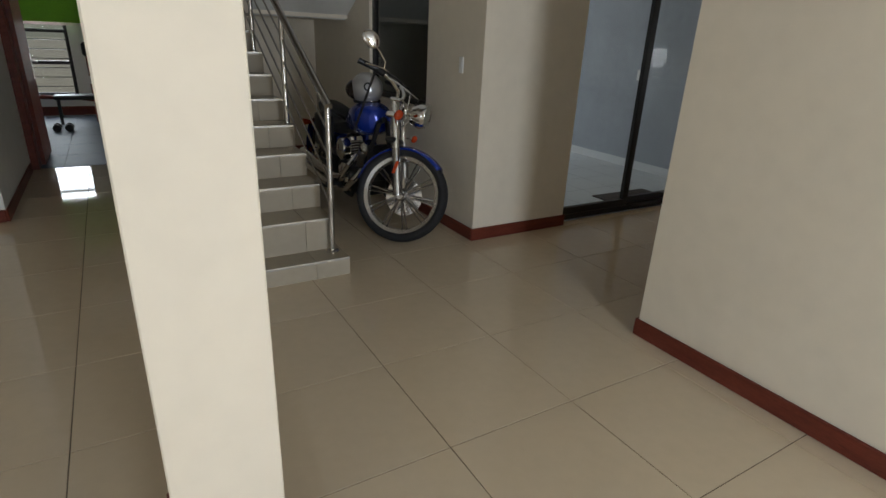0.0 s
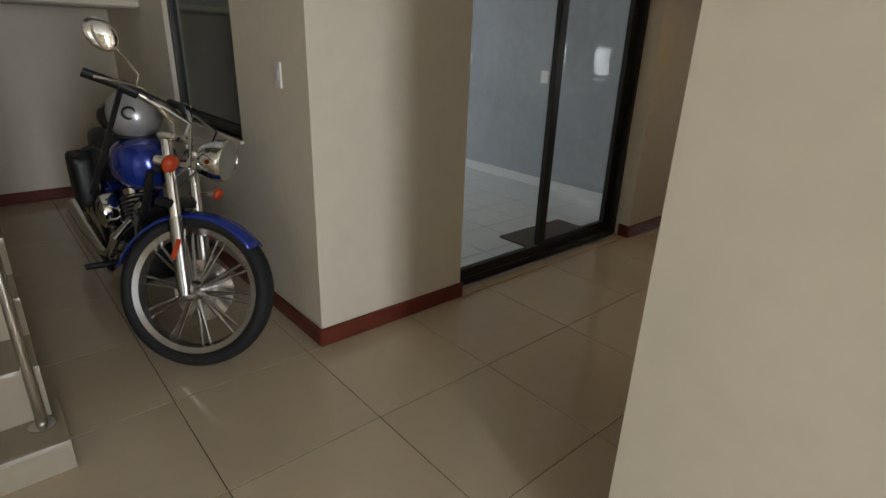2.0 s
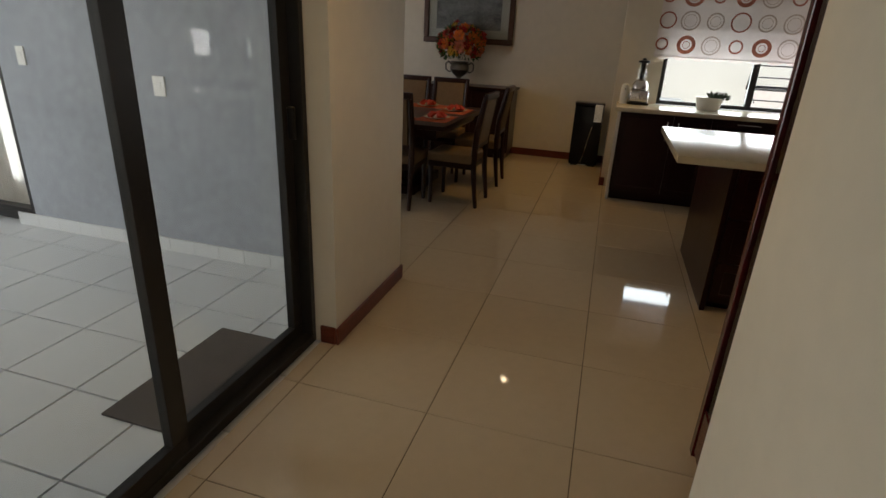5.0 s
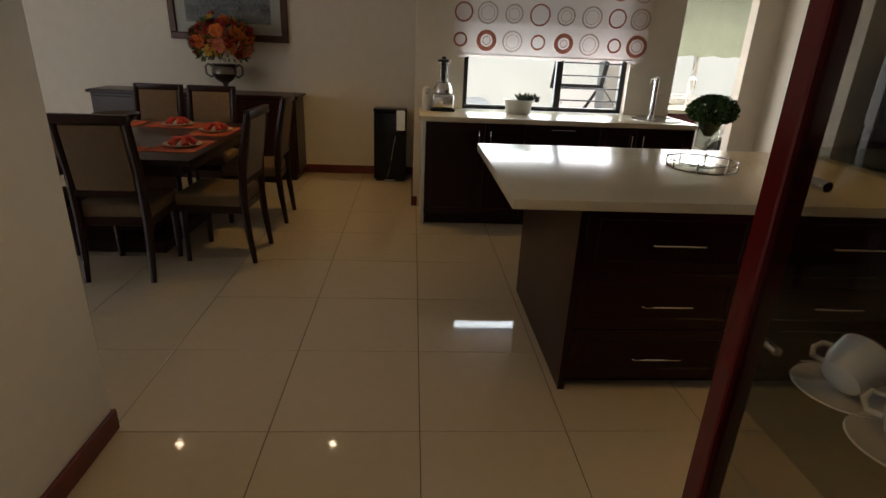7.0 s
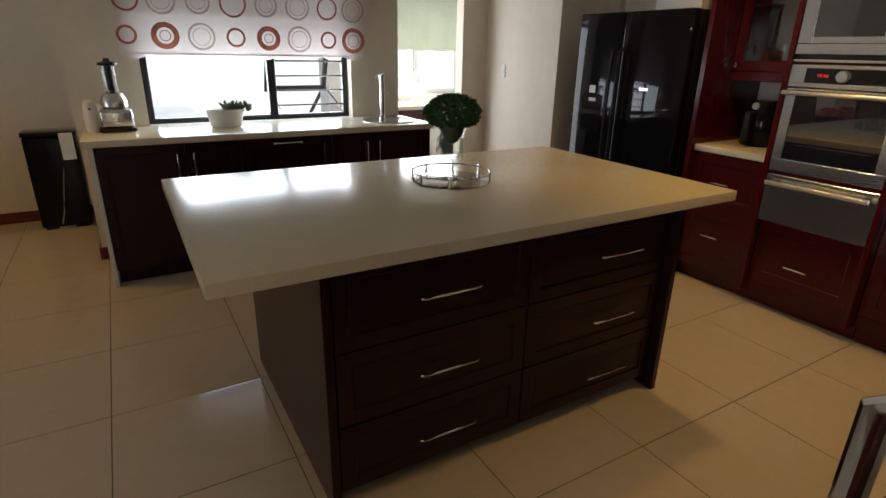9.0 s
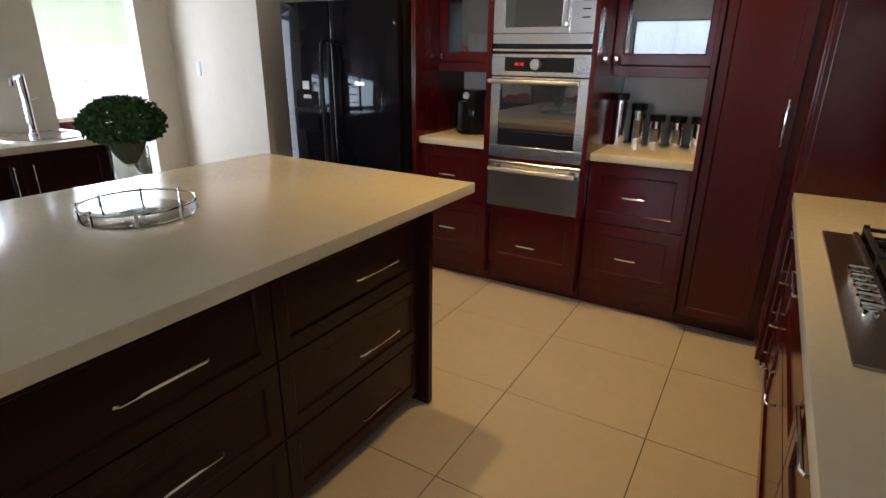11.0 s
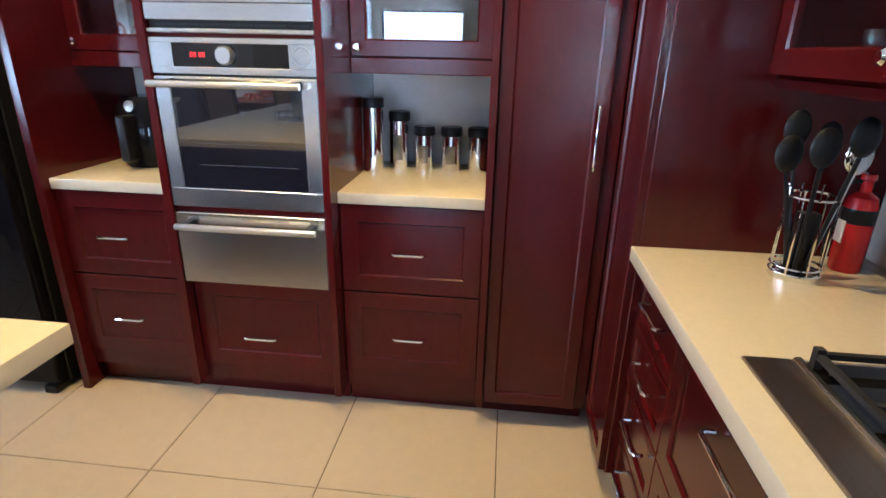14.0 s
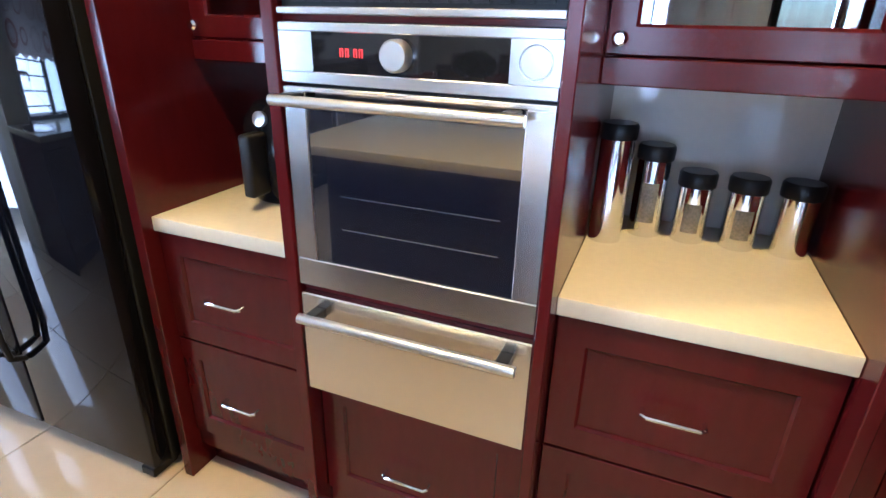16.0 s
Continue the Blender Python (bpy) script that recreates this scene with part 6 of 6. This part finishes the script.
RIM = mat("polished alloy", (0.42, 0.41, 0.40), 0.22, 1.0, var=0.05)
fw = wheel("front_wheel", FORK, Vector((0, 0, 0.34)), 0.342, 0.105, 0.275, 10)
mpart("brake_disc", lt([(0.085, -0.002), (0.14, -0.002), (0.14, 0.002), (0.085, 0.002)], (0, 0, 0), 32, Matrix.Translation((0, 0.062, 0.33)) @ Matrix.Rotation(radians(90), 4, 'X')), STEEL, FORK, fw)
rw = wheel("rear_wheel", BODY, Vector((-1.62, 0, 0.32)), 0.325, 0.16, 0.235, 10)
for s in (-1, 1):
    y = s * 0.095
    lo, hi = Vector((0.0, y, 0.33)), Vector((-0.27, y, 0.98))
    mpart("fork_slider", tb([lo, lo.lerp(hi, 0.12), lo.lerp(hi, 0.5)], [0.026, 0.031, 0.03], 12), RIM, FORK_TOP, label="polished fork slider")
    mpart("fork_tube", tb([lo.lerp(hi, 0.48), hi], 0.022, 12), CHROME, FORK_TOP, label="chrome fork tube")
    mid = lo.lerp(hi, 0.30)
    mpart("side_reflector", bx(mid.x - 0.012, mid.x + 0.012, mid.y + s * 0.026, mid.y + s * 0.034, mid.z - 0.045, mid.z + 0.045, bevel=0.003), ORANGE, FORK_TOP, label="orange side reflector")
    # indicators
    c = Vector((-0.17, -0.185, 0.875)) if s < 0 else Vector((-0.12, 0.19, 0.765))
    bm = bmesh.new()
    ball(bm, c, 0.038 if s < 0 else 0.028, 16, 10, (0.8, 1, 1))
    mpart("indicator", bm, ORANGE, FORK_TOP, label="round orange indicator")
    mpart("indicator_stem", tb([c, Vector((-0.20, s * 0.09, c.z - 0.01))], 0.009, 8), CHROME, FORK_TOP)
mpart("fork_yoke", bx(-0.29, -0.19, -0.125, 0.125, 0.86, 0.90, bevel=0.01), CHROME, FORK_TOP)
mpart("fork_yoke", bx(-0.30, -0.21, -0.125, 0.125, 0.97, 1.0, bevel=0.01), CHROME, FORK_TOP)
mpart("fork_yoke", bx(-0.23, -0.15, -0.125, 0.125, 0.69, 0.73, bevel=0.01), BLACK, FORK_TOP)
# front mudguard
bm = bmesh.new()
prev = None
for k in range(22):
    a = radians(46 + 124 * k / 21)
    row = []
    for j in range(9):
        b = -1 + 2 * j / 8
        rr = 0.364 - 0.028 * b * b
        row.append(bm.verts.new((rr * math.cos(a), 0.075 * b, 0.33 + rr * math.sin(a))))
    if prev:
        for j in range(8):
            bm.faces.new((prev[j], prev[j + 1], row[j + 1], row[j]))
    prev = row
mg = mpart("front_mudguard", bm, BLUE, FORK, label="metallic blue mudguard")
sm = mg.modifiers.new("thickness", 'SOLIDIFY')
sm.thickness = 0.004
# headlight
hl = mpart("headlight", lt([(0.02, -0.10), (0.07, -0.08), (0.092, -0.02), (0.095, 0.02), (0.09, 0.03), (0.084, 0.022)], (0, 0, 0), 28, Matrix.Translation((-0.055, 0, 0.925)) @ Matrix.Rotation(radians(84), 4, 'Y')), CHROME, FORK_TOP, label="round chrome headlight")
mpart("lens", lt([(0.086, 0.018), (0.07, 0.032), (0.0, 0.04)], (0, 0, 0), 24, Matrix.Translation((-0.055, 0, 0.925)) @ Matrix.Rotation(radians(84), 4, 'Y')), CUP_GLASS, FORK_TOP, hl, "clear lens")
mpart("reflector", lt([(0.084, 0.012), (0.05, -0.02), (0.0, -0.03)], (0, 0, 0), 24, Matrix.Translation((-0.055, 0, 0.925)) @ Matrix.Rotation(radians(84), 4, 'Y')), CHROME, FORK_TOP, hl)
mpart("headlight_bracket", tb([(-0.12, 0, 0.92), (-0.22, 0, 0.93)], 0.02, 8), CHROME, FORK_TOP)
# handlebar, grips, levers, mirrors, cables
for s in (-1, 1):
    bar = [(-0.27, s * 0.05, 1.0), (-0.275, s * 0.075, 1.05), (-0.32, s * 0.13, 1.10), (-0.38, s * 0.185, 1.13), (-0.43, s * 0.235, 1.145)]
    mpart("handlebar", tb(bar, 0.0125, 10), CHROME, FORK_TOP)
    mpart("grip", tb([(-0.425, s * 0.23, 1.144), (-0.533, s * 0.30, 1.162)], 0.019, 10), BLACK, FORK_TOP, label="black rubber grip")
    mpart("switch_block", tb([(-0.375, s * 0.182, 1.13), (-0.425, s * 0.23, 1.145)], 0.025, 10), BLACK, FORK_TOP)
    mpart("lever", tb([(-0.355, s * 0.18, 1.15), (-0.38, s * 0.24, 1.155), (-0.47, s * 0.32, 1.15)], 0.006, 8), CHROME, FORK_TOP)
    if s < 0:
        mpart("mirror_stem", tb([(-0.385, -0.19, 1.145), (-0.388, -0.195, 1.205), (-0.43, -0.24, 1.255), (-0.47, -0.28, 1.29)], 0.0055, 8), CHROME, FORK_TOP)
        bm = bmesh.new()
        ball(bm, (0, 0, 0), 0.066, 18, 10, (0.25, 1.1, 0.75))
        mpart("mirror", bm, CHROME, FORK_TOP @ Matrix.Translation((-0.494, -0.305, 1.312)) @ Matrix.Rotation(radians(-58), 4, 'Z') @ Matrix.Rotation(radians(-36), 4, 'X'), label="oval chrome mirror")
        mpart("strap", bx(-0.43, -0.425, -0.235, -0.20, 0.70, 1.15, bevel=0.002), LEATHER, FORK_TOP, label="black strap hanging from the grip")
for k, (s, dz) in enumerate(((-1, 0), (-1, 0.02), (1, 0), (1, 0.02))):
    mpart("cable", tb([(-0.385, s * 0.18, 1.125 + dz), (-0.29, s * 0.14, 1.10 + dz), (-0.17, s * 0.11, 1.05), (-0.16, s * 0.05, 0.88), (-0.24, s * 0.06, 0.78)], 0.005, 6), BLACK if k % 2 else ALU, FORK_TOP)
# tank, seat, rear mudguard, side covers
def shell(parts_, m, material, name, label=""):
    """A smooth hull swept along x: rows of x, half width, bottom, top."""
    bm = bmesh.new()
    rings = []
    for x, w, z0, z1 in parts_:
        ring = []
        for k in range(16):
            a = 2 * math.pi * k / 16
            ca, sa = math.cos(a), math.sin(a)
            ring.append(bm.verts.new((x, w * math.copysign(abs(ca) ** 0.75, ca), (z0 + z1) / 2 + (z1 - z0) / 2 * math.copysign(abs(sa) ** 0.8, sa))))
        rings.append(ring)
    for a, b in zip(rings, rings[1:]):
        for k in range(16):
            bm.faces.new((a[k], a[(k + 1) % 16], b[(k + 1) % 16], b[k]))
    bm.faces.new(rings[0][::-1])
    bm.faces.new(rings[-1])
    o = mpart(name, bm, material, m, label=label)
    sd_ = o.modifiers.new("round", 'SUBSURF')
    sd_.levels = sd_.render_levels = 1
    return o


shell([(-0.34, 0.03, 0.78, 0.86), (-0.36, 0.09, 0.73, 0.91), (-0.44, 0.14, 0.69, 0.94), (-0.58, 0.155, 0.68, 0.95), (-0.74, 0.13, 0.68, 0.90), (-0.88, 0.09, 0.68, 0.82), (-0.92, 0.05, 0.69, 0.76)], BODY, BLUE, "fuel_tank", "metallic blue teardrop tank")
mpart("filler_cap", lt([(0.032, 0), (0.032, 0.012), (0.0, 0.014)], (-0.55, 0, 0.945), 20), CHROME, BODY)
shell([(-0.86, 0.06, 0.66, 0.76), (-0.95, 0.13, 0.63, 0.74), (-1.12, 0.17, 0.60, 0.71), (-1.28, 0.17, 0.62, 0.80), (-1.36, 0.12, 0.66, 0.84), (-1.55, 0.11, 0.74, 0.85), (-1.66, 0.07, 0.78, 0.84)], BODY, LEATHER, "seat", "black leather saddle")
bm = bmesh.new()
prev = None
for k in range(22):
    a = radians(30 + 150 * k / 21)
    row = []
    for j in range(9):
        b = -1 + 2 * j / 8
        rr = 0.40 - 0.05 * b * b
        row.append(bm.verts.new((-1.62 + rr * math.cos(a), 0.115 * b, 0.32 + rr * math.sin(a))))
    if prev:
        for j in range(8):
            bm.faces.new((prev[j], prev[j + 1], row[j + 1], row[j]))
    prev = row
mpart("rear_mudguard", bm, BLUE, BODY, label="metallic blue rear mudguard").modifiers.new("thickness", 'SOLIDIFY').thickness = 0.005
for s in (-1, 1):
    bm = bmesh.new()
    box(bm, -1.18, -0.93, s * 0.125 - 0.02, s * 0.125 + 0.02, 0.44, 0.62, bevel=0.018, segs=2)
    mpart("side_cover", bm, BLUE, BODY, label="metallic blue side cover")
    bm = bmesh.new()
    tube(bm, [(-0.30, s * 0.03, 0.82), (-0.42, s * 0.12, 0.42), (-0.60, s * 0.15, 0.20), (-1.05, s * 0.15, 0.20), (-1.25, s * 0.14, 0.34), (-1.62, s * 0.13, 0.32)], 0.019, 8)
    mpart("frame_tube", bm, BLACK, BODY)
    mpart("rear_indicator", tb([(-1.75, s * 0.10, 0.62), (-1.76, s * 0.20, 0.62)], [0.012, 0.035], 10), ORANGE, BODY)
    mpart("foot_peg", tb([(-0.72, s * 0.16, 0.27), (-0.72, s * 0.32, 0.28)], 0.017, 8), BLACK, BODY)
    mpart("shock", tb([(-1.30, s * 0.15, 0.60), (-1.58, s * 0.15, 0.34)], 0.028, 10), CHROME, BODY)
mpart("frame_spine", tb([(-0.28, 0, 0.84), (-0.9, 0, 0.66), (-1.4, 0, 0.62)], 0.022, 8), BLACK, BODY)
# engine
eg = mpart("crankcase", bx(-1.0, -0.50, -0.13, 0.13, 0.20, 0.42, bevel=0.05, segs=3), BLACK, BODY, label="black engine case")
for ang, x0 in ((-24, -0.66), (24, -0.84)):
    m2 = BODY @ Matrix.Translation((x0, 0, 0.38)) @ Matrix.Rotation(radians(-ang), 4, 'Y')
    for k in range(8):
        mpart("cooling_fin", lt([(0.075, 0), (0.085, 0.002), (0.085, 0.008), (0.075, 0.010)], (0, 0, 0.03 + 0.022 * k), 20), ALU, m2, eg)
    mpart("cylinder", lt([(0.066, 0), (0.066, 0.24)], (0, 0, 0), 20), BLACK, m2, eg)
    mpart("rocker_cover", lt([(0.08, 0.20), (0.082, 0.23), (0.05, 0.265), (0.0, 0.27)], (0, 0, 0), 20), CHROME, m2, eg, "chrome rocker cover")
for s in (-1, 1):
    rr = Matrix.Translation((-0.78 if s < 0 else -0.68, s * 0.13, 0.31)) @ Matrix.Rotation(radians(-90 * s), 4, 'X')
    mpart("engine_cover", lt([(0.115, 0), (0.118, 0.02), (0.09, 0.045), (0.04, 0.055), (0.0, 0.056)], (0, 0, 0), 28, rr), CHROME, BODY, eg, "round chrome engine cover")
ac = Matrix.Translation((-0.70, -0.13, 0.56)) @ Matrix.Rotation(radians(90), 4, 'X')
bm = lt([(0.08, 0), (0.09, 0.02), (0.085, 0.07), (0.05, 0.09), (0.0, 0.093)], (0, 0, 0), 28, ac)
mpart("air_cleaner", bm, CHROME, BODY, label="oval chrome air cleaner")
for dz, xe in ((0.0, -1.80), (0.10, -1.65)):
    pts = [(-0.50 - dz, -0.10, 0.42 + dz), (-0.46 - dz, -0.18, 0.36 + dz), (-0.56 - dz, -0.205, 0.27 + dz * 0.8), (-0.80, -0.215, 0.22 + dz), (-1.15, -0.225, 0.23 + dz), (xe, -0.235, 0.26 + dz)]
    mpart("exhaust", tb(pts, [0.022, 0.022, 0.024, 0.026, 0.042, 0.044], 14), CHROME, BODY, label="chrome exhaust pipe")
mpart("radiator", bx(-0.40, -0.35, -0.10, 0.10, 0.36, 0.64, bevel=0.008), BLACK, BODY)
mpart("tail_light", bx(-2.02, -1.96, -0.05, 0.05, 0.48, 0.55, bevel=0.012), RED, BODY)
mpart("kick_stand", tb([(-0.80, 0.14, 0.22), (-0.72, 0.30, 0.015)], 0.012, 8), BLACK, BODY)
# helmet resting on the tank, strap bag
hm = thing("helmet", (0, 0, 0), "silver open-face motorcycle helmet with a round badge", "helmet")
hp_ = BODY @ Vector((-0.62, 0.0, 1.03))
hm.location = hp_ - Vector((0, 0, 0.12))
bm = bmesh.new()
ball(bm, hp_, 0.122, 28, 18, (1.0, 1.12, 1.0))
bmesh.ops.bisect_plane(bm, geom=bm.verts[:] + bm.edges[:] + bm.faces[:], plane_co=hp_ - Vector((0, 0, 0.10)), plane_no=(0, 0, -1), clear_outer=True)
part("shell", bm, SILVER, hm)
part("badge", tb([hp_ + Vector((-0.045, -0.124, 0.025)) + Vector((0.026 * math.cos(a * math.pi / 9), 0.0, 0.026 * math.sin(a * math.pi / 9))) for a in range(18)], 0.006, 6, True), BLACK, hm, "round black badge")
part("lining", lt([(0.100, -0.105), (0.108, -0.095), (0.106, -0.085)], hp_, 24), LEATHER, hm)
bm = bmesh.new()
ball(bm, hp_ + Vector((-0.055, 0.05, -0.01)), 0.105, 20, 12, (0.9, 0.9, 0.75))
part("visor", bm, mat("dark smoked visor", (0.03, 0.022, 0.02), 0.12, var=0.05), hm, "dark smoked visor")
jk = thing("leather_saddlebag", (1.35, 4.3, 0.5), "black leather bag slung over the seat", "bag")
bm = bmesh.new()
box(bm, -1.16, -0.92, -0.27, -0.16, 0.52, 0.80, bevel=0.04, segs=3)
mpart("pouch", bm, LEATHER, BODY, jk)
mpart("strap", tb([(-1.05, -0.24, 0.78), (-1.05, -0.15, 0.82), (-1.05, 0.0, 0.73)], 0.016, 8), LEATHER, BODY, jk)

# ---- floor tiles, one object each ----
def tile_mesh(name, s, z0, z1, material):
    bm = bmesh.new()
    b = 0.0015
    lo = [bm.verts.new((x, y, z0)) for x, y in ((0, 0), (s, 0), (s, s), (0, s))]
    mi = [bm.verts.new((x, y, z1 - b)) for x, y in ((0, 0), (s, 0), (s, s), (0, s))]
    hi = [bm.verts.new((x, y, z1)) for x, y in ((b, b), (s - b, b), (s - b, s - b), (b, s - b))]
    bm.faces.new(hi)
    for a, c in ((lo, mi), (mi, hi)):
        for k in range(4):
            bm.faces.new((a[k], a[(k + 1) % 4], c[(k + 1) % 4], c[k]))
    return mesh_from(name, bm, material, smooth=False)


tile_me = tile_mesh("floor_tile", P - 0.0035, -0.0034, 0.0, TILE)
REGIONS = ((-3.0, 2.05, -4.0, 6.55), (2.05, 5.56, 1.2, 3.03), (4.0, 10.1, -2.3, 1.8), (5.56, 10.1, 1.8, 7.6))
far_bm = bmesh.new()
floor_at = floor.location.copy()
count = 0
for i in range(-14, 10):
    for j in range(-10, 10):
        x, y = GX + P * i, GY + P * j
        if not any(x + P > r[0] + 0.01 and x < r[1] - 0.01 and y + P > r[2] + 0.01 and y < r[3] - 0.01 for r in REGIONS):
            continue
        if x > 8.9 and -0.6 < y < 1.6:
            continue
        if 2.0 < x < 5.5 and y < 3.03 < y + P:
            o = part("floor_tile", bx(x, x + P - 0.0035, y, 3.05, -0.0034, 0.0), TILE, floor)
            continue
        near = -1.5 < x < 9.8 and -2.6 < y < 6.0 and count < 300
        if near:
            o = new("floor_tile", tile_me)
            o.location = Vector((x, y, 0)) - floor_at
            o.parent = floor
            count += 1
        else:
            vs = [far_bm.verts.new((x + a, y + b, -0.0002)) for a, b in ((0, 0), (P - 0.0035, 0), (P - 0.0035, P - 0.0035), (0, P - 0.0035))]
            far_bm.faces.new(vs)
fo = part("floor_tile", far_bm, TILE, floor)
tagged(fo, kind="stuff")
patio = bpy.data.objects["floor_patio"]
ptile = tile_mesh("patio_tile", 0.392, -0.0335, -0.02, PATIO_TILE)
for i in range(10):
    for j in range(16):
        x, y = 2.0 + 0.4 * i, 3.05 + 0.4 * j
        if x < 5.45:
            o = new("patio_tile", ptile)
            o.location = Vector((x, y, 0)) - patio.location
            o.parent = patio
